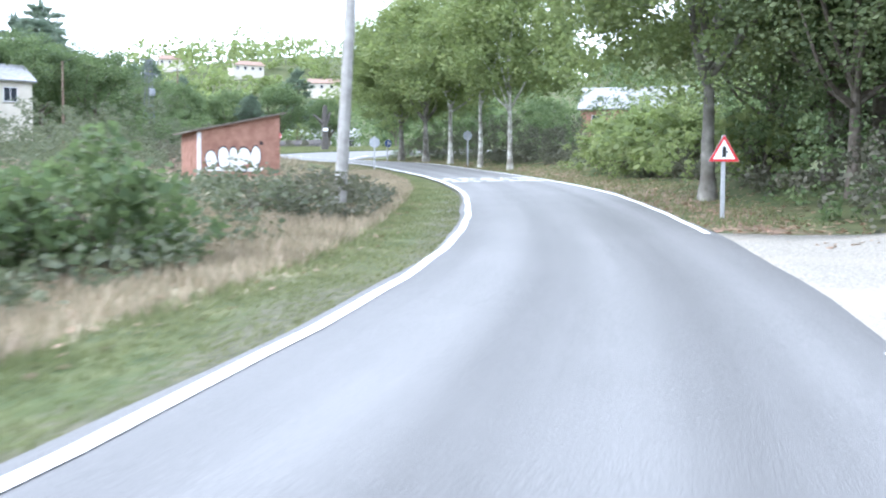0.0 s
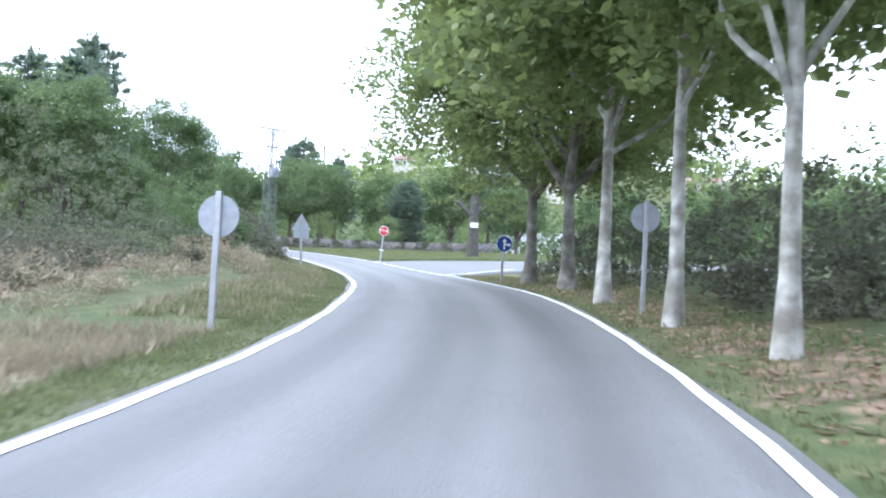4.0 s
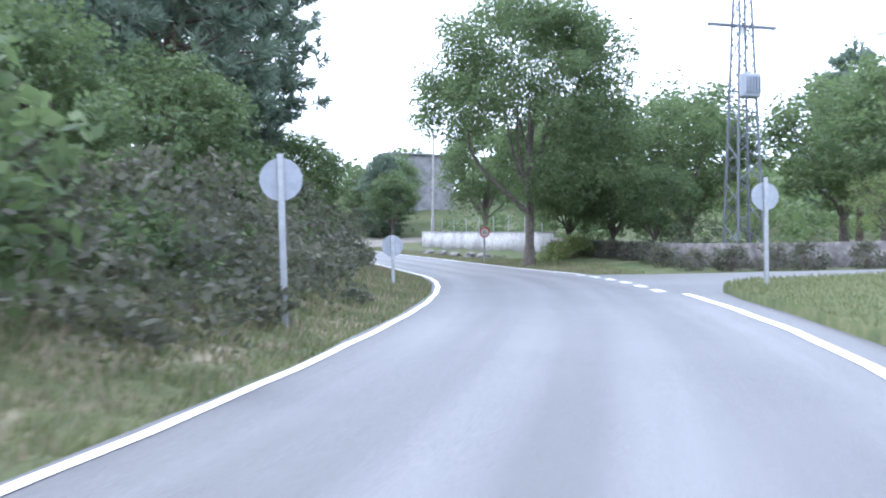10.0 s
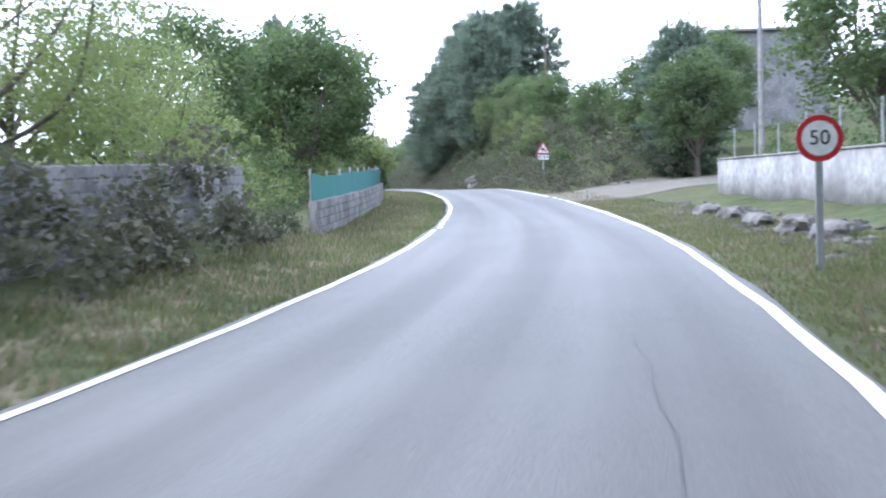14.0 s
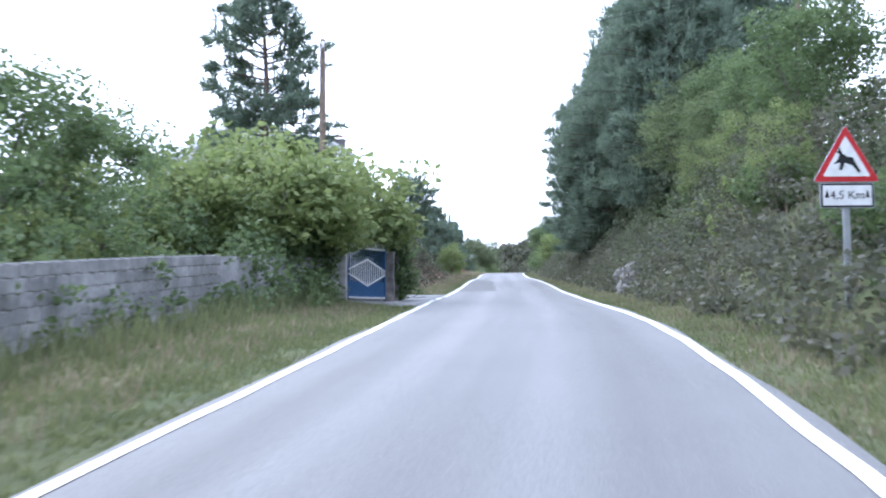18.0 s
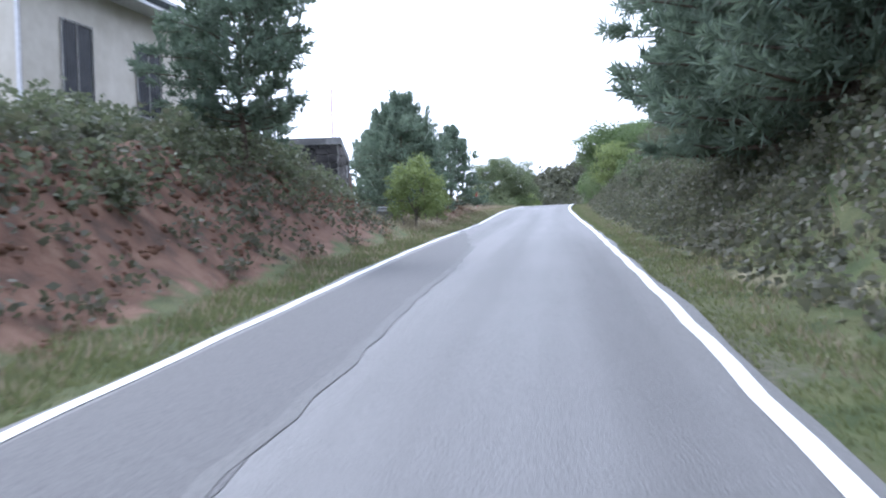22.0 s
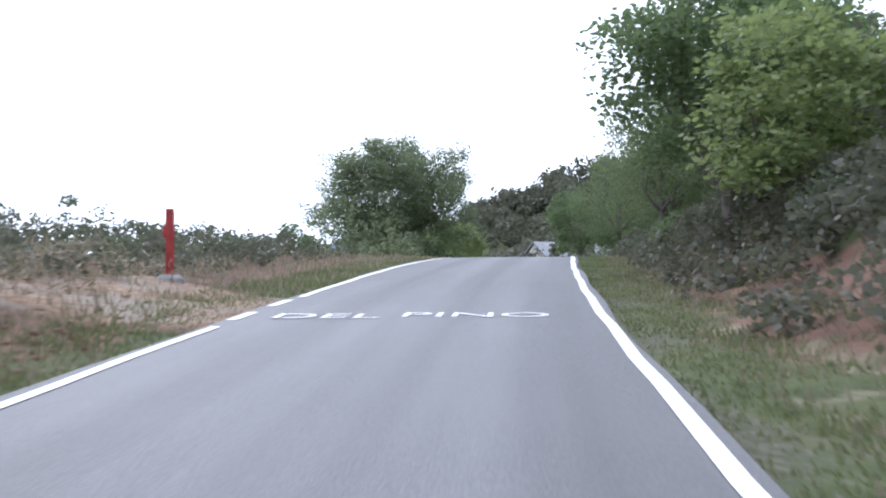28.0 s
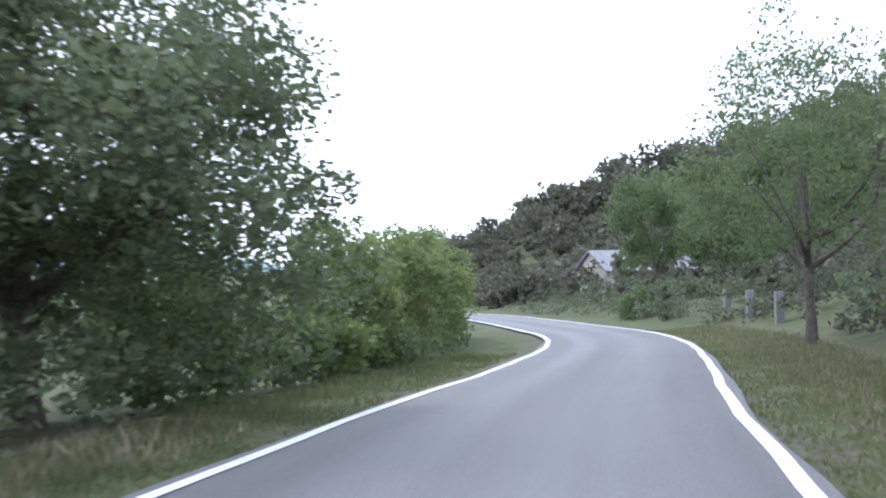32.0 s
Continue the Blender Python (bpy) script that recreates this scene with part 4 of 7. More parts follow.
broad_top = lambda n, rx, rz, cz, ends=True: (lambda rng, e: np.vstack([shell(rng, n, rx, rz, cz), e[e[:, 2] > cz - rz]]) if ends else shell(rng, n, rx, rz, cz))
PROTO = {
    "plane": [tree("plane_tree", 11 + k, 11.0, 0.145, M_PLANE_BARK, M_PLANE_LEAF, broad_top(160, 4.1, 4.1, 7.3), "roadside plane tree with pale flaking bark and yellowish-green leaves", per=92, clump=1.05, size=0.24, trunk=dict(fork=0.36, n_limbs=6, reach=0.2)) for k in range(2)] + [tree("plane_tree", 15, 11.0, 0.21, M_OLD_PLANE_BARK, M_PLANE_LEAF, (lambda rng, e: np.vstack([shell(rng, 280, 4.5, 4.3, 7.3, -0.92), e])), "old roadside plane tree with grey bark, heavy forks and overhanging leaves", per=170, clump=0.85, size=0.155, sides=12, trunk=dict(fork=0.32, n_limbs=6, reach=0.2, rise_to=0.95, stem=0.1, thick=0.68))],
    "broad": [tree("broadleaf_tree", 21 + k, 9.0, 0.22, M_BARK, M_BROAD_LEAF, broad_top(115, 3.0, 3.5, 5.4), "dense dark green broadleaf tree", per=100, clump=0.95, size=0.2, trunk=dict(fork=0.2, n_limbs=7)) for k in range(2)],
    "oak": [tree("oak_tree", 31, 7.0, 0.2, M_BARK, M_OAK_LEAF, (lambda rng, e: np.vstack([shell(rng, 205, 3.4, 2.8, 3.8), shell(rng, 60, 2.0, 1.8, 3.5), e])), "spreading dull green roadside tree with a full crown", per=220, clump=0.78, size=0.112, trunk=dict(fork=0.22, n_limbs=8, reach=0.36))],
    "sparse": [tree("sparse_tree", 41 + k, 7.0, 0.12, M_BARK, M_PLANE_LEAF, broad_top(80, 2.3, 3.0, 4.4), "slender tree with thin open light green foliage", per=95, clump=0.75, size=0.1, trunk=dict(fork=0.3, n_limbs=8, reach=0.28)) for k in range(2)],
    "dull_sparse": [tree("slender_tree", 45 + k, 7.0, 0.12, M_BARK, M_CREST_LEAF, broad_top(95, 2.3, 3.0, 4.2), "slender roadside tree with open dull green foliage", per=105, clump=0.75, size=0.105, trunk=dict(fork=0.3, n_limbs=8, reach=0.28)) for k in range(2)],
    "bright": [tree("fig_tree", 51, 4.4, 0.14, M_BARK, M_BRIGHT, broad_top(95, 2.6, 1.7, 2.7), "bushy fig tree with large bright yellow-green leaves", per=85, clump=0.7, size=0.2, trunk=dict(fork=0.25, reach=0.4)), tree("young_tree", 52, 4.0, 0.08, M_BARK, M_PLANE_LEAF, broad_top(80, 1.35, 1.9, 2.1), "young bushy green tree", per=85, clump=0.5, size=0.13, trunk=dict(fork=0.2, reach=0.25)), tree("young_tree", 53, 4.0, 0.08, M_BARK, M_SHRUB, broad_top(80, 1.6, 1.8, 2.0), "bushy olive-green young tree", per=95, clump=0.5, size=0.11, trunk=dict(fork=0.2, reach=0.25))],
    "pine": [pine("pine_tree", 61 + k, 12.5, 0.24, 3.6, 3.0, "tall dark green pine tree with open boughs", [(0, 0.75), (0.3, 1), (0.7, 0.75), (1, 0.22)], 14, 7, 12, 36, 0.2, 0.15, 0.05, 0.42) for k in range(2)],
    "young_pine": [pine("young_pine", 71 + k, 7.0, 0.13, 0.2, 2.35, "young bluish-green pine with upright shoots", [(0, 0.95), (0.35, 1), (0.7, 0.72), (1, 0.22)], 13, 8, 11, 34, 0.14, 0.75, 0.0, 0.32) for k in range(2)],
    "round_pine": [pine("round_pine", 75, 6.0, 0.12, 1.5, 2.7, "rounded young pine on a short trunk", [(0, 0.75), (0.35, 1), (0.75, 0.85), (1, 0.4)], 10, 9, 12, 36, 0.1, 0.5, 0.0, 0.3)],
    "dense_pine": [pine("dense_pine", 81 + k, 12.5, 0.3, 0.5, 3.9, "large dark pine with dense boughs down to the bank", [(0, 0.8), (0.4, 1), (0.78, 0.85), (1, 0.4)], 18, 10, 16, 25, 0.05, 0.2, 0.0, 0.5) for k in range(2)],
    "lime": [tree("roadside_tree", 35, 13.0, 0.24, M_BARK, M_BROAD_LEAF, (lambda rng, e: (lambda c: c[(c[:, 2] > 6.0) | ((np.hypot(c[:, 0], c[:, 1]) < 1.7) & (c[:, 2] > 3.2)) | ((0.675 * c[:, 0] + 0.732 * c[:, 1] > 0.1) & (c[:, 2] > 2.6))])(shell(rng, 520, 4.4, 5.8, 7.0, -0.97))), "large dark-crowned roadside tree beside a low wall", per=190, clump=0.95, size=0.14, trunk=dict(fork=0.22, n_limbs=8, reach=0.2))],
    "shrub": [shrub("shrub", 91 + k, M_SHRUB, "grey-green rounded roadside shrub") for k in range(2)],
    "bramble": [shrub("bramble_bush", 95 + k, M_BRAMBLE, "dull brownish bramble bush", 30, 42, 0.12) for k in range(2)],
    "green_bush": [shrub("green_bush", 98, M_BROAD_LEAF, "dense dark green leafy bush", 30, 52, 0.14), shrub("green_bush", 99, M_PLANE_LEAF, "light green leafy bush", 30, 50, 0.15)],
}
USED = set()
# height and breadth of a usual plant of each kind against the one built
USUAL = {"broad": (1.38, 1.0), "dull_sparse": (1.3, 1.05), "pine": (1.08, 1.0), "young_pine": (0.92, 1.12), "round_pine": (0.85, 1.0), "bright": (0.86, 1.0), "oak": (0.94, 1.02), "shrub": (0.85, 1.0), "bramble": (0.68, 1.0), "green_bush": (1.2, 1.0)}
PLANT_RNG = np.random.default_rng(5)


def plant(kind, x, y, scale, wide=1.0, variant=None, sink=0.08, group="", label=""):
    """Sets a plant of a kind on the ground; the first of each kind is the one that was built."""
    some = PROTO[kind]
    proto = some[variant if variant is not None else int(PLANT_RNG.integers(len(some)))]
    tall, broad = USUAL.get(kind, (1.0, 1.0))
    size = Vector((scale * tall * wide * broad, scale * tall * wide * broad, scale * tall))
    at = pose(x, y, height(x, y) - sink, 0, 0, float(PLANT_RNG.uniform(0, 360)))
    m = at @ Matrix.Diagonal((*size, 1))
    if proto.name in USED:
        ob = copy_thing(proto, at @ Matrix.Diagonal((size.x / proto.scale.x, size.y / proto.scale.y, size.z / proto.scale.z, 1)))
    else:
        USED.add(proto.name)
        ob = proto
        ob.matrix_basis = m
    return tagged(ob, label, group=group)


def plant_at(kind, s, lat, scale, **more):
    x, y, _ = along(s, lat)
    return plant(kind, float(x), float(y), scale, **more)


# the row of planes on the right, and a large one by the gravel track
for x, y, k, v in ((-0.8, 89.2, 1.0, 0), (-2.5, 94.1, 1.0, 1), (-4.5, 100.0, 1.05, 0), (-6.6, 107.0, 1.0, 2), (-8.8, 112.2, 1.02, 2)):
    plant("plane", x, y, k, 1.0 if y < 95 else 1.15, v, group="row of plane trees")
plant("plane", 3.6, 57.6, 0.98, 1.0, 2, group="row of plane trees")
for x, y, k in ((6.4, 54.6, 0.95), (7.0, 58.2, 1.0), (8.2, 51.0, 0.95), (6.2, 61.0, 0.7), (9.5, 55.5, 1.1), (10.5, 50.0, 1.1)):
    plant("dull_sparse", x, y, k, 1.1)
for x, y, k in ((8.4, 53.5, 1.0), (10.5, 47.5, 0.95), (8.0, 57.5, 0.95), (12.5, 57, 1.1), (13, 44, 1.0), (11.5, 52.5, 1.1), (9.0, 49.5, 0.9)):
    plant("broad", x, y, k)
# large tree by the wall, after the junction
lime_tree = plant("lime", -59.4, 168.9, 1.1)
lime_tree.matrix_basis = pose(-59.4, 168.9, height(-59.4, 168.9) - 0.08) @ Matrix.Diagonal((1.1, 1.1, 1.1, 1))
for x, y, k in ((-61.5, 174.2, 0.42), (-57.5, 173.0, 0.4), (-54.0, 171.8, 0.36)):
    plant("broad", x, y, k, 1.1)

# left side of the first stretch and of the junction
for x, y, k in ((-38, 124, 0.7), (-43, 121, 0.75), (-48, 116, 0.8), (-54, 118, 0.8), (-60, 112, 0.85)):
    plant("broad", x, y, k, 1.25)
for x, y, k in ((-52.6, 146.4, 1.12), (-57.2, 151.2, 1.05), (-61.8, 150.2, 1.1), (-50.5, 141.5, 0.95)):
    plant("pine", x, y, k)
for x, y, k in ((-56, 138, 1.25), (-64, 143, 1.35), (-47.5, 134.5, 1.0), (-70, 150, 1.3), (-52, 134, 1.1)):
    plant("dull_sparse", x, y, k, 1.1)
for x, y, k in ((-55, 152.5, 0.36), (-60, 155, 0.35), (-48, 144, 0.42), (-44, 139, 0.42), (-66, 157.5, 0.36)):
    plant("broad", x, y, k, 1.2)
for s, lat, k in ((161, -8.6, 0.85), (164.5, -9.6, 0.9), (168.5, -8.8, 0.85), (172, -10, 0.85), (176, -9.4, 0.7), (181, -10, 0.55), (186, -11, 0.5)):
    plant_at("sparse", s, lat, k, wide=1.25)
for x, y, k in ((-46, 178, 0.72), (-39, 180, 0.66), (-33, 184, 0.75), (-25, 182, 0.6), (-15, 180, 0.62), (-52, 186, 0.8), (-4, 176, 0.62), (6, 174, 0.62), (-66, 190, 0.9), (-76, 192, 0.9), (-58, 180, 0.7), (-84, 196, 0.9), (-92, 197, 0.85)):
    plant("broad", x, y, k, 1.2)
for x, y, k in ((-43, 172, 0.5), (-51, 175, 0.55), (-36, 172, 0.45), (-28, 175, 0.45), (-62, 183, 0.6)):
    plant("sparse", x, y, k, 1.3)
for x, y, k in ((-56.5, 196.3, 1.0), (-50, 192, 0.8), (-62, 205, 1.0), (-34, 205, 1.0)):
    plant("pine", x, y, k)
plant("dense_pine", -35.5, 176.5, 0.55, variant=0)
plant("dense_pine", -102.9, 193.6, 0.62, 1.0, variant=0, label="rounded dark stone pine behind garden trees")

# after the bend
for s, lat, k, wide in ((250, 7.6, 0.9, 0.95), (254.5, 8.4, 0.98, 1.0), (259, 7.4, 0.95, 0.95), (263.5, 8.6, 1.0, 1.0), (262.5, 6.0, 0.8, 0.95), (266.5, 5.6, 0.85, 0.95), (270.5, 5.7, 0.8, 0.95), (268, 10.5, 0.95, 1.0), (256, 12.5, 1.05, 1.05)):
    plant_at("dense_pine", s, lat, k, wide=wide)
for s, lat, k in ((205, 11, 0.52), (211, 10.5, 0.52), (217, 8.8, 0.38), (228, 8.5, 0.42), (213, 15, 0.6), (236, 9, 0.4), (270.5, 8.6, 0.55), (274, 9.2, 0.5), (244, 9.5, 0.5)):
    plant_at("broad", s, lat, k)
for s, lat, k in ((233, 7.4, 0.4), (237.5, 7.0, 0.4), (226, 7.0, 0.4)):
    plant_at("sparse", s, lat, k)
for s, lat, k in ((237, 9.5, 0.45), (240.5, 8.4, 0.5), (244, 7.8, 0.6), (242, 11.5, 0.6), (247, 8.6, 0.65)):
    plant_at("dull_sparse", s, lat, k, wide=1.15)
for s, lat, k, wide in ((247.2, -11.4, 0.98, 0.95),):
    plant_at("pine", s, lat, k, wide=wide)
for s, lat, k in ((203.5, -9.5, 0.62), (207, -10.5, 0.55), (213, -10.5, 0.42), (197, -8.3, 0.62), (201.5, -8.5, 0.6), (219, -10.5, 0.42), (190, -12, 0.6), (226, -11, 0.42)):
    plant_at("broad", s, lat, k, wide=1.15)
for s, lat, k in ((224.6, -7.9, 0.88), (216, -8.6, 0.5), (199, -7.9, 0.4)):
    plant_at("bright", s, lat, k, variant=0)
plant_at("bright", 229.9, -6.2, 1.2, wide=1.2, variant=0)
plant_at("bright", 226.6, -6.7, 1.1, wide=1.15, variant=0)
plant("round_pine", -164.6, 188.5, 0.85)
plant_at("round_pine", 278.5, -8.6, 0.5)
plant_at("round_pine", 302.5, 8.3, 0.85)
for s, lat, k in ((294.9, -6.4, 0.82), (300.4, -7.8, 0.76), (308.9, -5.6, 0.72), (303.6, -6.6, 0.6), (304.5, -9.5, 0.68), (293.5, -12, 0.5)):
    plant_at("young_pine", s, lat, k, wide=1.2)
plant_at("bright", 285.6, -4.5, 0.85, variant=1)
plant_at("bright", 293.8, -4.6, 0.55, variant=1)
# right side at the crest
for s, lat, k in ((325.0, 4.9, 0.47), (328.6, 6.3, 0.45), (332, 8.4, 0.42), (338, 10.0, 0.42)):
    plant_at("broad", s, lat, k, wide=1.25)
plant_at("bright", 320.6, 5.4, 1.1, variant=1, wide=1.3)
plant_at("oak", 351.5, -6.4, 1.0, wide=1.1)
plant_at("bright", 378, -5.2, 0.9, variant=1, wide=1.2)
plant_at("green_bush", 345.5, -9.6, 1.1, variant=0)
plant_at("green_bush", 343.0, -11.6, 0.8, variant=0)
for x, y, k in ((-321.0, 231.0, 0.9), (-320.0, 234.5, 1.1), (-321.5, 237.5, 0.9)):
    plant("green_bush", x, y, k, variant=0)
for s, lat, k in ((360, -5.2, 0.5), (364, -4.9, 0.5), (356, -7, 0.5), (369, -5.2, 0.55), (374, -5.4, 0.6)):
    plant_at("bright", s, lat, k * 1.9, variant=1)
for s, lat, k in ((344, 7.6, 0.5), (347, 5.5, 0.8), (351, 6.4, 0.76), (363.5, 4.2, 0.76), (356, 8.5, 0.5)):
    plant_at("dull_sparse", s, lat, k)
for s, lat, k in ((347, 8.8, 0.62), (354, 8.5, 0.6), (359, 7.5, 0.5), (380, 9, 0.55), (402, 14, 0.7), (408, 12, 0.7)):
    plant_at("broad", s, lat, k)

# single bushes
for kind, s, lat, k, v in (("green_bush", 14.0, -6.2, 1.15, 0), ("green_bush", 13.2, -8.4, 1.3, 0), ("green_bush", 15.5, -9.6, 1.2, 0), ("green_bush", 11.0, -10.5, 1.3, 0), ("bramble", 27.0, -4.9, 0.7, 0), ("bramble", 28.6, -5.4, 0.65, 1), ("bramble", 24.0, -5.6, 0.7, 0), ("shrub", 21.0, -8.6, 0.8, 1), ("shrub", 33.0, -9.0, 0.9, 0), ("green_bush", 30, 6.9, 1.3, 1), ("green_bush", 46.0, 6.6, 1.6, 1), ("green_bush", 38.0, 6.6, 1.7, 1), ("green_bush", 42.0, 7.2, 1.9, 1), ("bramble", 36, 6.2, 1.1, 0), ("bramble", 41, 6.6, 1.2, 1), ("bramble", 57, 6.4, 1.1, 1), ("bramble", 62, 6.3, 1.2, 0), ("bramble", 67, 6.1, 1.1, 1),
                           ("bramble", 84, -7.8, 0.9, 0), ("bramble", 88, -8.3, 1.0, 1), ("shrub", 96, -8.6, 1.3, 0), ("bramble", 99.5, -7.6, 1.5, 1), ("shrub", 103, -7.2, 1.4, 0), ("bramble", 107, -6.6, 1.4, 1), ("green_bush", 112, -6.6, 1.3, 0), ("green_bush", 118, -6.6, 1.5, 0), ("green_bush", 159.8, 6.2, 0.8, 1), ("green_bush", 161.5, 5.8, 0.6, 1), ("shrub", 158, -6.0, 1.0, 1), ("shrub", 175.2, -5.6, 0.6, 0),
                           ("shrub", 246, -6.4, 0.6, 0), ("shrub", 250, -6.0, 0.5, 1), ("shrub", 256, -6.3, 0.6, 0), ("shrub", 260, -5.8, 0.5, 1), ("shrub", 265, -6.2, 0.65, 0), ("shrub", 271, -6.0, 0.55, 1), ("bramble", 300, 5.2, 0.8, 0), ("bramble", 306, 5.5, 0.9, 1), ("shrub", 312, 5.6, 0.9, 0), ("shrub", 318, 5.2, 0.8, 1), ("shrub", 330, -7.5, 0.6, 0), ("shrub", 334.5, -8.2, 0.6, 1), ("green_bush", 357.5, -4.7, 0.8, 1), ("green_bush", 361, -4.5, 0.7, 0), ("shrub", 385, 5.2, 0.8, 0), ("green_bush", 390, 5.0, 0.9, 0)):
    plant_at(kind, s, lat, k, variant=v)
bank_rng = np.random.default_rng(31)
for s in np.arange(207, 346, 3.1):
    kind = ("bramble", "shrub", "bramble", "green_bush")[int(bank_rng.integers(4))]
    plant_at(kind, float(s + bank_rng.uniform(-1, 1)), float(bank_rng.uniform(4.9, 8.5)), float(bank_rng.uniform(0.55, 1.15)), variant=0 if kind == "green_bush" else None)
for s in np.arange(246, 282, 4.0):
    plant_at("shrub", float(s + bank_rng.uniform(-1, 1)), float(bank_rng.uniform(-8.4, -6.9)), float(bank_rng.uniform(0.4, 0.68)))
for x, y, k in ((-62, 174.0, 0.6), (-58, 172.2, 0.7), (-54, 170.2, 0.65), (-51, 167.8, 0.7), (-47, 165.2, 0.6), (-43.5, 164.9, 0.7), (-40, 164.6, 0.65), (-36, 164.9, 0.7), (-32, 165.5, 0.6), (-28, 166.2, 0.7), (-56, 171.2, 0.7), (-49.2, 166.3, 0.7), (-45, 164.6, 0.75), (-42, 164.4, 0.7), (-38, 164.3, 0.75), (-34, 164.7, 0.7), (-30, 165.6, 0.75), (-26, 166.4, 0.7)):
    plant("bramble", x, y - 0.3, k * 1.55)


# ---- thickets, grass, fallen leaves: uncountable growth ----
def thicket(name, seed, s0, s1, lat0, lat1, high, leaf, label, clumps=3.0, per=22, size=0.135, ragged=0.5, clump=0.4, floor=0.0):
    """A tangle of foliage between two offsets along the road; its top is uneven."""
    rng = np.random.default_rng(seed)
    n = int((s1 - s0) * abs(lat1 - lat0) * clumps)
    s, lat = rng.uniform(s0, s1, n), rng.uniform(min(lat0, lat1), max(lat0, lat1), n)
    p = along(s, lat)
    g = ground(p[:, 0], p[:, 1])
    f = (lat - lat0) / (lat1 - lat0)
    tops = high * (1 + ragged * (0.6 * np.sin(s * 0.55 + seed) * np.cos(s * 0.21 + lat * 0.8) + 0.4 * np.sin(s * 1.7 + lat * 2.1)))
    tops = tops * (0.35 + 0.65 * rise(f, 0.0, 0.45))
    fade = rise(s, s0, s0 + 2.5) * (1 - rise(s, s1 - 2.5, s1))
    tops = np.maximum(tops * (0.25 + 0.75 * fade), 0.15)
    p[:, 2] = g + floor + tops * rng.uniform(0.08, 1.0, n) ** 0.7
    dry = leaf is M_DRY
    lv, lf = leaves(rng, cloud(rng, p, int(per * 1.6) if dry else per, clump * rng.uniform(0.5, 1.2, n), 0.8), 0.26 if dry else size, long=9.0 if dry else 1.5, up=-1.5 if dry else 0.3)
    return tagged(new(name, mesh(name, lv, lf, [leaf])), label, "undergrowth", kind="stuff")


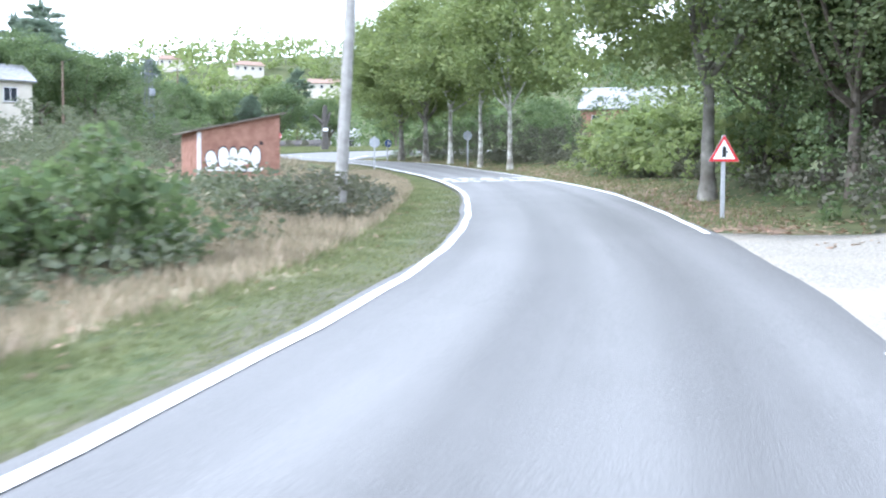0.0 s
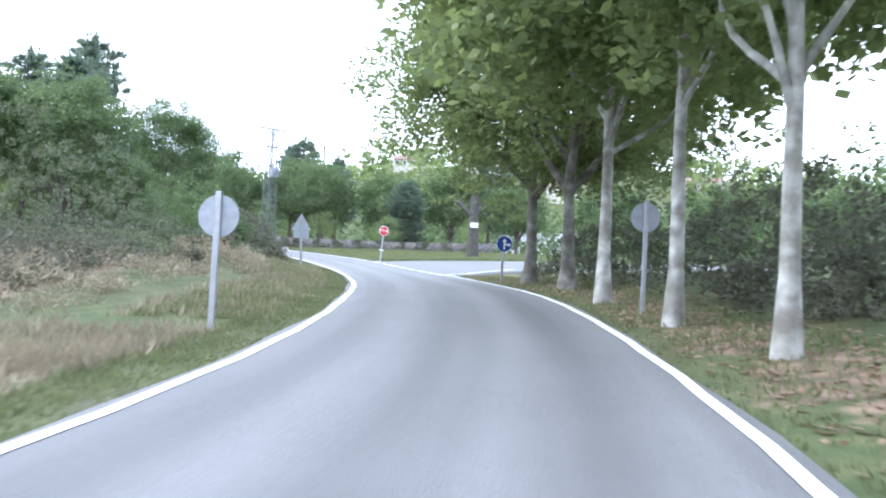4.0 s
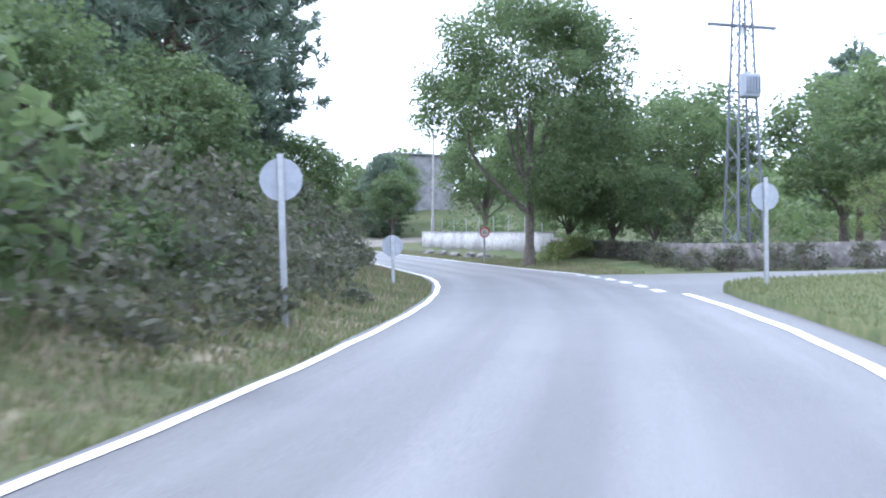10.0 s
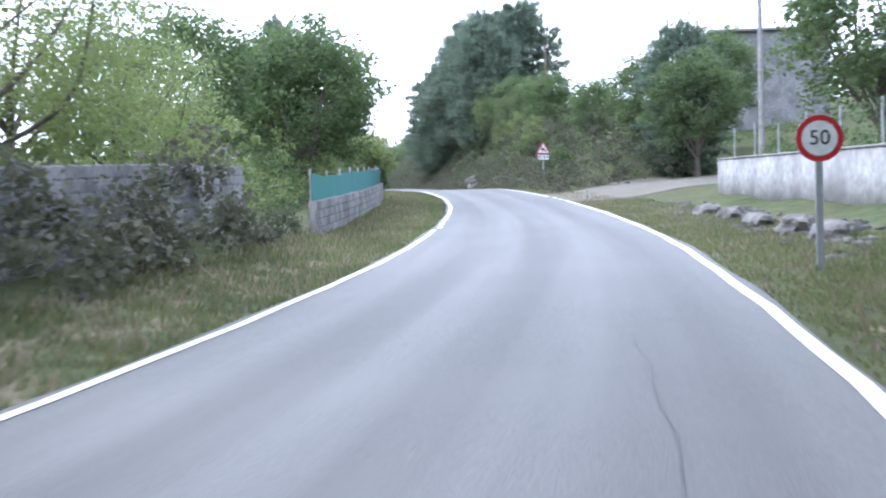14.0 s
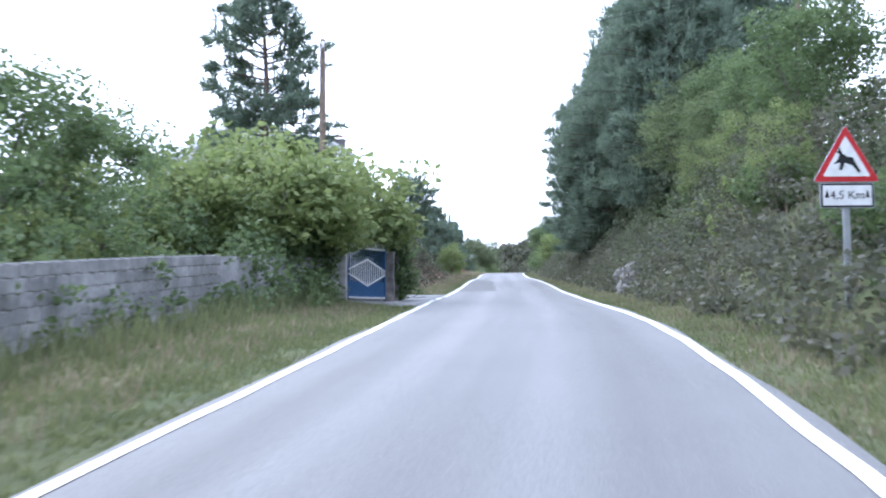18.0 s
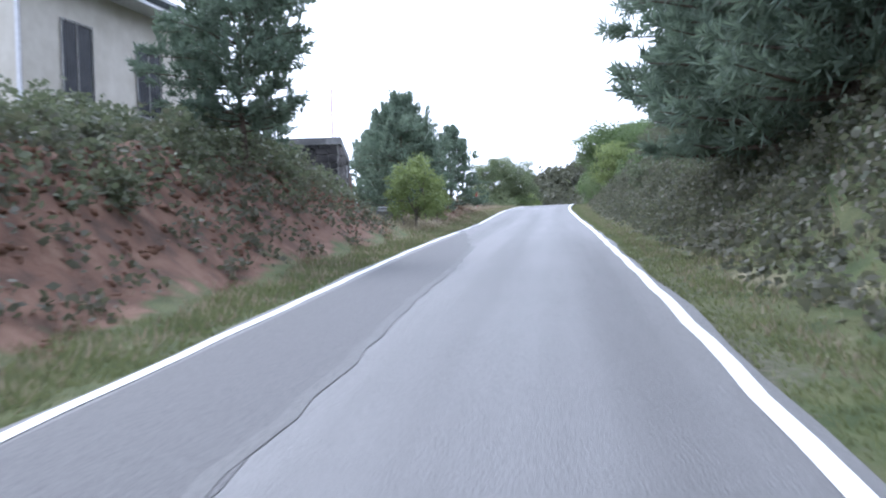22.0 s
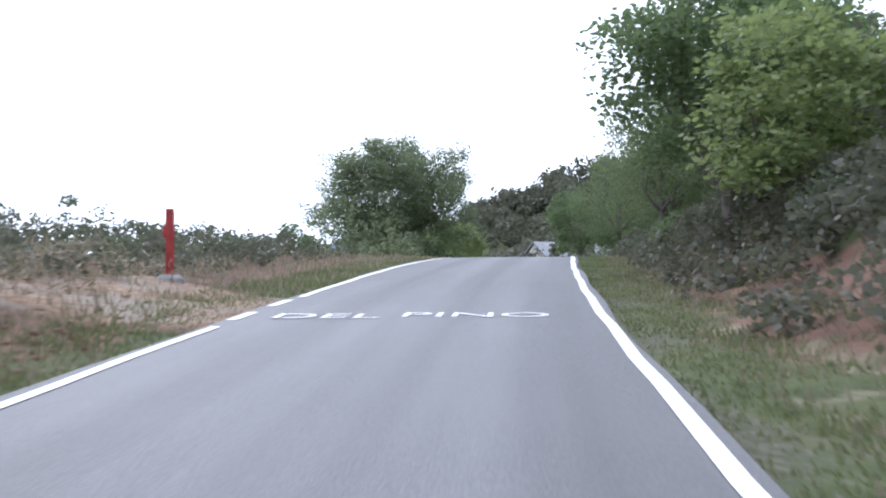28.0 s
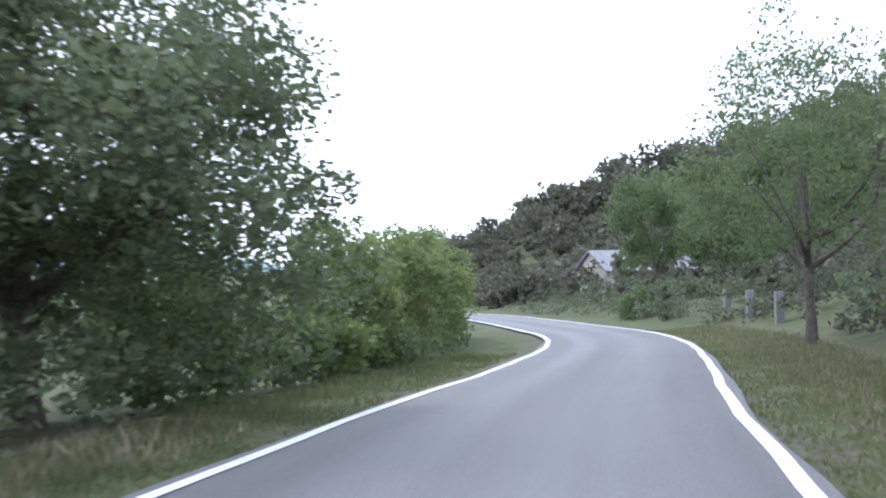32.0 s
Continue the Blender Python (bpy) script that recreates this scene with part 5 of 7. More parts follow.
T_LIST = [
    # right side, from the start
    (17, 56, 5.6, 10.5, 1.9, M_BRAMBLE, "tangled brambles under roadside trees", 3.0, 22),
    (20, 48, 7.5, 13, 3.4, M_BROAD_LEAF, "dense dark undergrowth below roadside trees", 2.0, 24),
    (32, 52, 5.0, 9.0, 3.3, M_PLANE_LEAF, "big light green bushes by the verge", 3.6, 28),
    (20, 32, 5.6, 9.0, 4.8, M_BROAD_LEAF, "dark leafy thicket below roadside trees", 2.6, 26),
    (54, 90, 5.4, 9.5, 2.1, M_BRAMBLE, "dry brown brambles behind the plane trees", 3.4, 24),
    (50, 96, 8.5, 14, 3.6, M_BROAD_LEAF, "dark green hedge behind the plane trees", 1.8, 26),
    (76, 92, 6.2, 10.5, 7.4, M_BROAD_LEAF, "ivy-dark foliage round the plane trunks", 3.0, 22),
    (150, 158, 8.2, 12, 2.0, M_SHRUB, "scrub behind the low wall", 2.5, 22),
    (160, 192, 8.2, 14, 3.0, M_BROAD_LEAF, "green garden hedge behind the concrete wall", 2.4, 26),
    (159.5, 163, 5.0, 7.0, 1.6, M_BRIGHT, "bright green suckers beside a large trunk", 6, 24),
    (204, 238, 5.4, 11, 2.4, M_BRAMBLE, "dull scrub on the roadside bank", 2.8, 24),
    (206, 245, 8, 15, 2.5, M_BROAD_LEAF, "green scrub above the bank", 1.6, 26),
    (228, 262, 4.6, 9.5, 2.0, M_SHRUB, "grey-green scrub on the steep bank", 3.0, 24),
    (240, 270, 6.5, 12, 4.2, M_BROAD_LEAF, "leafy undergrowth beneath the stone pines", 2.2, 26),
    (258, 306, 4.5, 13, 1.5, M_BRAMBLE, "brownish heath on the steep bank", 2.6, 26),
    (204, 346, 3.4, 6.0, 0.75, M_BRAMBLE, "low dull scrub at the foot of the bank", 5.0, 20),
    (262, 322, 5.2, 15, 1.8, M_SHRUB, "grey-green broom on the steep bank", 1.8, 26),
    (302, 332, 4.6, 10, 1.9, M_BRAMBLE, "dull brown scrub on the bank", 2.6, 24),
    (332, 378, 5.2, 10, 1.5, M_BRAMBLE, "low brown scrub beside the verge", 2.4, 24),
    (340, 372, 6.0, 11, 2.4, M_BROAD_LEAF, "green undergrowth beneath small trees", 1.8, 26),
    (374, 420, 4.5, 9, 1.6, M_SHRUB, "scrub beside the road bend", 1.5, 24),
    # left side, from the start
    (2, 36, -4.6, -11, 0.9, M_SHRUB, "low grey-green weeds and broom", 2.0, 24),
    (14, 46, -4.6, -9, 0.38, M_DRY, "dry straw-coloured grass and stalks", 0.7, 20),
    (22, 34, -3.6, -6.5, 0.9, M_BRAMBLE, "dark weeds round a utility pole", 4.0, 22),
    (40, 80, -15, -24, 2.8, M_SHRUB, "pale green bushes at the field edge", 1.3, 30),
    (24, 58, -15, -30, 2.2, M_SHRUB, "pale green scrub beyond the meadow", 0.9, 30),
    (60, 92, -8.5, -15, 0.9, M_BRAMBLE, "low brambles at a field edge", 2.6, 22),
    (50, 84, -6.5, -14, 0.35, M_DRY, "dry brown stubble on a small field", 3.0, 14),
    (84, 96, -5.4, -9, 0.9, M_DRY, "dry weeds by a road sign", 3.0, 22),
    (86, 104, -9, -18, 4.2, M_SHRUB, "large rounded mass of grey-green bushes", 1.8, 30),
    (98, 126, -5.6, -10, 2.8, M_BROAD_LEAF, "tall roadside bushes", 3.4, 28),
    (98, 130, -4.0, -7.5, 1.7, M_BRAMBLE, "dark brambles under roadside bushes", 4.6, 26),
    (118, 156, -6.2, -11, 3.4, M_BROAD_LEAF, "dense green roadside thicket", 2.4, 28),
    (126, 168, -5.0, -8, 1.8, M_BRAMBLE, "dark brambles and weeds by the verge", 3.6, 24),
    (152, 186, -7.2, -12, 3.8, M_PLANE_LEAF, "yellow-green willow scrub over a shed", 2.2, 28),
    (156, 173.5, -5.2, -6.4, 1.5, M_BRAMBLE, "dark weeds and creeper against a block wall", 8.0, 24),
    (158, 175, -6.7, -9.0, 2.6, M_PLANE_LEAF, "light green creeper hanging over a block wall", 4.0, 26),
    (184, 206, -7.0, -11, 2.1, M_BROAD_LEAF, "garden shrubs behind a netted wall", 2.2, 26),
    (186, 231, -6.9, -9, 2.4, M_BRIGHT, "bright vines above a garden wall", 2.0, 24),
    (224.0, 228.4, -4.7, -5.9, 2.1, M_BROAD_LEAF, "dark ivy curtain beside a garden gate", 9.0, 24),
    (219, 228.6, -5.1, -6.4, 1.9, M_BROAD_LEAF, "dark ivy hanging over the face of a garden wall", 7.0, 24),
    (206, 230, -6.4, -8.8, 2.5, M_BROAD_LEAF, "dark ivy and vines over a garden wall", 5.0, 26),
    (207, 229, -5.75, -6.5, 1.5, M_BROAD_LEAF, "ragged ivy trailing over the top of a garden wall", 3.2, 22),
    (241, 283, -6.8, -10.5, 0.7, M_SHRUB, "grey broom along the top of the cut bank", 3.2, 24),
    (242, 282, -5.6, -8.4, 0.8, M_SHRUB, "grey-green broom over the red bank", 3.2, 24),
    (243, 280, -4.3, -7.0, 0.5, M_BRAMBLE, "sparse weeds on the red bank", 3.4, 14),
    (276, 284, -7, -9.0, 1.5, M_SHRUB, "bushes against a ruined wall", 2.6, 22),
    (284, 292, -3.9, -6.2, 0.4, M_DRY, "dry grass in front of a ruin", 4.0, 18),
    (292, 304, -4.6, -7.5, 1.3, M_NEEDLE, "young pine scrub", 1.6, 26),
    (316, 338, -5.5, -13, 0.8, M_BRAMBLE, "low brown heath beside the road", 2.0, 22),
    (318, 340, -8, -20, 1.3, M_SHRUB, "grey-green heath away from the road", 1.2, 26),
    (314, 322, -5.2, -7, 0.5, M_DRY, "straw-coloured grass by a field entrance", 3.0, 20),
    (343, 360, -4.5, -8, 2.3, M_OAK_LEAF, "dark undergrowth below a spreading tree", 5.0, 26),
    (344, 358, -6, -9.5, 2.6, M_OAK_LEAF, "leafy undergrowth below a spreading tree", 4.2, 28),
    (352, 376, -4.2, -8, 3.2, M_BROAD_LEAF, "fresh green bushes at the road bend", 3.4, 28),
    (362, 400, -9, -28, 1.3, M_BRAMBLE, "brown heath on the slope beyond the bend", 1.3, 30),
    (228, 238, 5.4, 8.0, 1.5, M_PLANE_LEAF, "yellow-green leafy scrub on the bank", 2.4, 26),
    (376, 420, -4.5, -10, 1.8, M_SHRUB, "bushes beyond the bend", 1.2, 24),
]
for k, (s0, s1, a, b, high, leaf, label, dens, per) in enumerate(T_LIST):
    thicket("thicket", 200 + k, s0, s1, a, b, high, leaf, label, dens, int(per * 1.3))


def blades(name, seed, s0, s1, lat0, lat1, per_m2, tall, leaf, label):
    """Upright grass blades on the verge."""
    rng = np.random.default_rng(seed)
    n = int((s1 - s0) * abs(lat1 - lat0) * per_m2)
    s = rng.uniform(s0, s1, n)
    lat = lat0 + (lat1 - lat0) * rng.uniform(0, 1, n)
    tuft = np.sin(s * 2.3 + seed) * np.sin(lat * 3.1 + s * 0.7) + rng.normal(0, 0.5, n)
    keep = tuft > -0.55
    keep &= (lat < edge_left(s) - 0.05) | (lat > edge_right(s) + 0.05)
    s, lat = s[keep], lat[keep]
    p = along(s, lat)
    p[:, 2] = ground(p[:, 0], p[:, 1]) - 0.02
    n = len(p)
    a = rng.uniform(0, 6.283, n)
    h = tall * rng.uniform(0.4, 1.2, n) * (0.5 + 0.5 * np.clip(np.abs(lat) - 2.5, 0, 1))
    w = 0.012 + 0.02 * rng.uniform(0, 1, n)
    side = np.c_[np.cos(a), np.sin(a), 0 * a] * w[:, None]
    tip = p + np.c_[rng.normal(0, 0.35, n) * h, rng.normal(0, 0.35, n) * h, h]
    v = np.stack([p - side, p + side, tip], 1).reshape(-1, 3)
    return tagged(new(name, mesh(name, v, np.arange(3 * n).reshape(-1, 3), [leaf])), label, "grass", kind="stuff")


blades("grass", 301, 0, 62, -1.6, -3.5, 460, 0.11, M_GRASS, "green roadside verge grass")
blades("grass", 311, 62, 92, -1.9, -5.2, 420, 0.12, M_GRASS, "green roadside verge grass")
blades("grass", 302, 92, 227.6, -2.2, -5.4, 320, 0.15, M_GRASS, "green roadside verge grass")
blades("grass", 303, 240, 365, -2.2, -4.3, 380, 0.13, M_GRASS, "green roadside verge grass")
blades("grass", 304, 20, 92, 2.5, 5.4, 95, 0.14, M_GRASS, "sparse verge grass below plane trees")
blades("grass", 305, 147, 194, 2.3, 5.2, 360, 0.13, M_GRASS, "green verge grass before a wall")
blades("grass", 306, 203, 378, 1.9, 4.4, 400, 0.13, M_GRASS, "green verge grass below the bank")
blades("grass_tufts", 310, 206, 229, -4.9, -6.0, 90, 0.5, M_GRASS, "tall green tufts at the foot of a garden wall")
blades("grass", 307, 0, 60, -3.3, -10, 170, 0.24, M_DRY, "dry meadow grass")
blades("grass", 312, 62, 226, -3.1, -5.6, 60, 0.2, M_DRY, "dry stalks in the verge grass")
blades("grass", 313, 240, 350, -2.8, -4.6, 70, 0.18, M_DRY, "dry stalks in the verge grass")
blades("grass", 314, 147, 378, 2.6, 4.6, 70, 0.18, M_DRY, "dry stalks in the verge grass")
blades("grass", 308, 280, 344, -4.0, -7.5, 30, 0.28, M_DRY, "dry grass beyond the verge")
blades("grass", 309, 205, 330, 4.4, 7.5, 14, 0.3, M_DRY, "dry grass on the bank")


def inside(x, y, outline):
    """Which places lie inside a closed outline."""
    hit = np.zeros(len(x), bool)
    for (x0, y0), (x1, y1) in zip(outline, outline[1:] + outline[:1]):
        cross = (y0 > y) != (y1 > y)
        hit ^= cross & (x < (x1 - x0) * (y - y0) / (y1 - y0 + 1e-9) + x0)
    return hit


turf_rng = np.random.default_rng(88)
tx, ty = turf_rng.uniform(-39, 0, 90000), turf_rng.uniform(136, 159, 90000)
ok = inside(tx, ty, island)
tx, ty = tx[ok], ty[ok]
tp = np.c_[tx, ty, ground(tx, ty) + 0.2]
th = turf_rng.uniform(0.05, 0.14, len(tp))
ta = turf_rng.uniform(0, 6.28, len(tp))
ts = np.c_[np.cos(ta), np.sin(ta), 0 * ta] * 0.025
tv = np.stack([tp - ts, tp + ts, tp + np.c_[turf_rng.normal(0, 0.03, len(tp)), turf_rng.normal(0, 0.03, len(tp)), th]], 1).reshape(-1, 3)
tagged(new("grass", mesh("grass", tv, np.arange(len(tv)).reshape(-1, 3), [M_GRASS])), "short mown grass on the junction island", "grass", kind="stuff")


def litter(name, seed, s0, s1, lat0, lat1, n, size, leaf, label):
    rng = np.random.default_rng(seed)
    s, lat = rng.uniform(s0, s1, n), lat0 + (lat1 - lat0) * rng.beta(1.6, 2.0, n)
    p = along(s, lat)
    p[:, 2] = np.maximum(ground(p[:, 0], p[:, 1]) + 0.025, np.where(np.abs(lat) < 2.7, p[:, 2] + 0.01, -99))
    v, f = leaves(rng, p, size, long=1.3, up=3.0)
    v[:, 2] = np.repeat(p[:, 2], 4) + (v[:, 2] - np.repeat(p[:, 2], 4)) * 0.35
    return tagged(new(name, mesh(name, v, f, [leaf])), label, "leaves", kind="stuff")


litter("fallen_leaves", 401, 16, 95, 2.9, 6.5, 5200, 0.15, M_LITTER, "brown fallen plane leaves on the verge")
litter("fallen_leaves", 402, 2, 30, -2.6, -7, 900, 0.13, M_LITTER, "scattered fallen leaves in the grass")
litter("fallen_leaves", 403, 60, 95, -2.6, -5, 250, 0.12, M_LITTER, "scattered fallen leaves in the grass")


def rubble(name, seed, s0, s1, lat0, lat1, n, size, material_, label):
    """Loose stones."""
    rng = np.random.default_rng(seed)
    base = np.array([(x, y, z) for x in (-1, 1) for y in (-1, 1) for z in (-1, 1)], float)
    quads = np.array([(0, 1, 3, 2), (4, 6, 7, 5), (0, 4, 5, 1), (2, 3, 7, 6), (0, 2, 6, 4), (1, 5, 7, 3)])
    p = along(rng.uniform(s0, s1, n), rng.uniform(min(lat0, lat1), max(lat0, lat1), n))
    p[:, 2] = ground(p[:, 0], p[:, 1])
    dims = size * rng.uniform(0.4, 1.3, (n, 3)) * [1, 1, 0.6]
    v = base[None] * dims[:, None] * rng.uniform(0.6, 1.15, (n, 8, 3))
    a = rng.uniform(0, 6.3, n)
    x = v[..., 0] * np.cos(a)[:, None] - v[..., 1] * np.sin(a)[:, None]
    y = v[..., 0] * np.sin(a)[:, None] + v[..., 1] * np.cos(a)[:, None]
    v = np.stack([x, y, v[..., 2]], -1) + p[:, None]
    f = (quads[None] + 8 * np.arange(n)[:, None, None]).reshape(-1, 4)
    return tagged(new(name, mesh(name, v.reshape(-1, 3), f, [material_])), label, "stones", kind="stuff")


rubble("rubble", 411, 242, 281, -3.8, -6.8, 1500, 0.075, M_SOIL, "red stones and clods on the cut bank")
rubble("rubble", 412, 293, 318, -3.3, -6.8, 1200, 0.075, M_SOIL, "broken red stones beside the road")
rubble("rubble", 413, 168, 190, 3.9, 5.6, 160, 0.13, M_ROCK, "old rubble footing in front of a wall")
rubble("rubble", 414, 286, 294, -4.2, -6.5, 60, 0.12, M_STONE, "fallen stones by a ruin")


def boulder(s, lat, size, label):
    rng = np.random.default_rng(int(s * 10))
    bm = bmesh.new()
    bmesh.ops.create_icosphere(bm, subdivisions=3, radius=1.0)
    for v in bm.verts:
        d = noise.noise(v.co * 1.3 + Vector((s, lat, 0))) * 0.45 + noise.noise(v.co * 3.7) * 0.16
        v.co = Vector((v.co.x * size[0], v.co.y * size[1], v.co.z * size[2])) * (1 + d)
    x, y, _ = along(s, lat)
    ob = new("boulder", bm_mesh("boulder", bm, M_ROCK, smooth=False))
    ob.matrix_basis = pose(x, y, height(x, y) + size[2] * 0.1, 0, 0, heading(s))
    tagged(ob, label, "rock")


boulder(235.8, 4.1, (0.45, 1.3, 0.55), "large grey rock outcrop at the foot of the bank")
boulder(238.0, 4.3, (0.5, 1.2, 0.7), "large grey rock outcrop at the foot of the bank")
boulder(233.6, 3.9, (0.3, 0.8, 0.35), "grey rock at the foot of the bank")
for s in (171, 173.2, 176, 178.5, 181.5):
    boulder(s, 4.7, (0.35, 0.75, 0.3), "pale stone of an old wall footing")


# distant woods
def far_wood(name, seed, spots, per, size, leaf, label):
    rng = np.random.default_rng(seed)
    out = []
    p = np.array(spots, float)
    z = ground(p[:, 0], p[:, 1])
    for (x, y, r, h), g in zip(p, z):
        c = shell(rng, 14, r, h * 0.5, h * 0.5, -0.95)
        out.append(cloud(rng, c + [x, y, g], per, r * 0.45))
    lv, lf = leaves(rng, np.vstack(out), size)
    return tagged(new(name, mesh(name, lv, lf, [leaf])), label, "wood", kind="stuff")


wr = np.random.default_rng(77)


def scatter(n, x0, x1, y0, y1, r0, r1, clear):
    x, y = wr.uniform(x0, x1, n), wr.uniform(y0, y1, n)
    _, lat, _ = plan(x, y)
    ok = np.abs(lat) > clear
    r = wr.uniform(r0, r1, n)
    return np.c_[x, y, r, r * wr.uniform(1.6, 2.4, n)][ok]


far_wood("woodland", 501, scatter(420, -230, 110, 185, 330, 2.4, 4.2, 34), 16, 0.75, M_BROAD_LEAF, "green woodland behind the road")
far_wood("woodland", 502, scatter(260, -150, -22, 40, 150, 2.4, 4.0, 30), 16, 0.75, M_BROAD_LEAF, "woodland inside the bend")
far_wood("woodland", 503, scatter(150, 16, 90, 0, 190, 2.4, 4.2, 18), 18, 0.7, M_BROAD_LEAF, "trees right of the road")
far_wood("woodland", 504, scatter(700, -420, 260, 330, 700, 3.5, 6.5, 30), 8, 1.9, M_PLANE_LEAF, "distant wooded hillside")
far_wood("woodland", 505, scatter(1100, -700, -300, 228, 520, 1.6, 3.6, 14), 12, 0.9, M_BRAMBLE, "dark wooded hillside")
far_wood("heath", 507, scatter(650, -450, -318, 238, 340, 1.2, 2.4, 14), 14, 0.8, M_BRAMBLE, "dark heath on a low hill")
far_wood("woodland", 506, scatter(200, -520, -160, 60, 165, 2.0, 3.6, 30), 10, 1.0, M_SHRUB, "low woods below the road")
far_wood("heath", 508, scatter(520, -440, -323, 204, 242, 0.7, 1.5, 6), 14, 0.45, M_BRAMBLE, "brown heath on the slope behind a cottage")

# far mountains, their distance haze painted in as blue
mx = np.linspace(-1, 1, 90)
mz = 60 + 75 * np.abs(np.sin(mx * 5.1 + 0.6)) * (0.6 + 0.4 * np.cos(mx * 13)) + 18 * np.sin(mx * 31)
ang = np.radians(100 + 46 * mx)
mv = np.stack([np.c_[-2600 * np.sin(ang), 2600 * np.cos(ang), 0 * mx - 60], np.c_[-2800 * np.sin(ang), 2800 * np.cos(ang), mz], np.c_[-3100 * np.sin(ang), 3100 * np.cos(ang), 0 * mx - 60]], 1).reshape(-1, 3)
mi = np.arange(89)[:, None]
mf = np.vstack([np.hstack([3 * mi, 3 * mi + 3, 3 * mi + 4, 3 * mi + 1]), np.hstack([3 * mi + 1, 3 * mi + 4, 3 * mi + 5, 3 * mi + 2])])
tagged(new("mountain_backdrop", mesh("mountain_backdrop", mv, mf, [M_FARHILL], smooth=True)), "mountain range on the horizon with blue haze painted into its colour", "mountain", kind="structure")


# ---- signs ----
def cylinder(bm, r, z0, z1, sides=12, m=None):
    got = bmesh.ops.create_cone(bm, cap_ends=True, segments=sides, radius1=r, radius2=r, depth=z1 - z0)["verts"]
    bmesh.ops.translate(bm, verts=got, vec=(0, 0, (z0 + z1) / 2))
    if m is not None:
        bmesh.ops.transform(bm, matrix=m, verts=got)
    return got


def plate(name, outline, y0, y1, material_):
    bm = bmesh.new()
    prism(bm, outline, y0, y1)
    return bm_mesh(name, bm, material_)


def ngon(n, r, turn=0.0, cx=0.0, cz=0.0):
    return [(cx + r * math.cos(turn + 2 * math.pi * k / n), cz + r * math.sin(turn + 2 * math.pi * k / n)) for k in range(n)]


def rounded(pts, r, n=4):
    """Corners of an outline rounded off."""
    out = []
    p = [Vector(q) for q in pts]
    for a, b, c in zip(p[-1:] + p[:-1], p, p[1:] + p[:1]):
        u, v = (a - b).normalized(), (c - b).normalized()
        for k in range(n + 1):
            f = k / n
            q = b + u * r * (1 - f) ** 2 + v * r * f**2
            out.append((q.x, q.y))
    return out


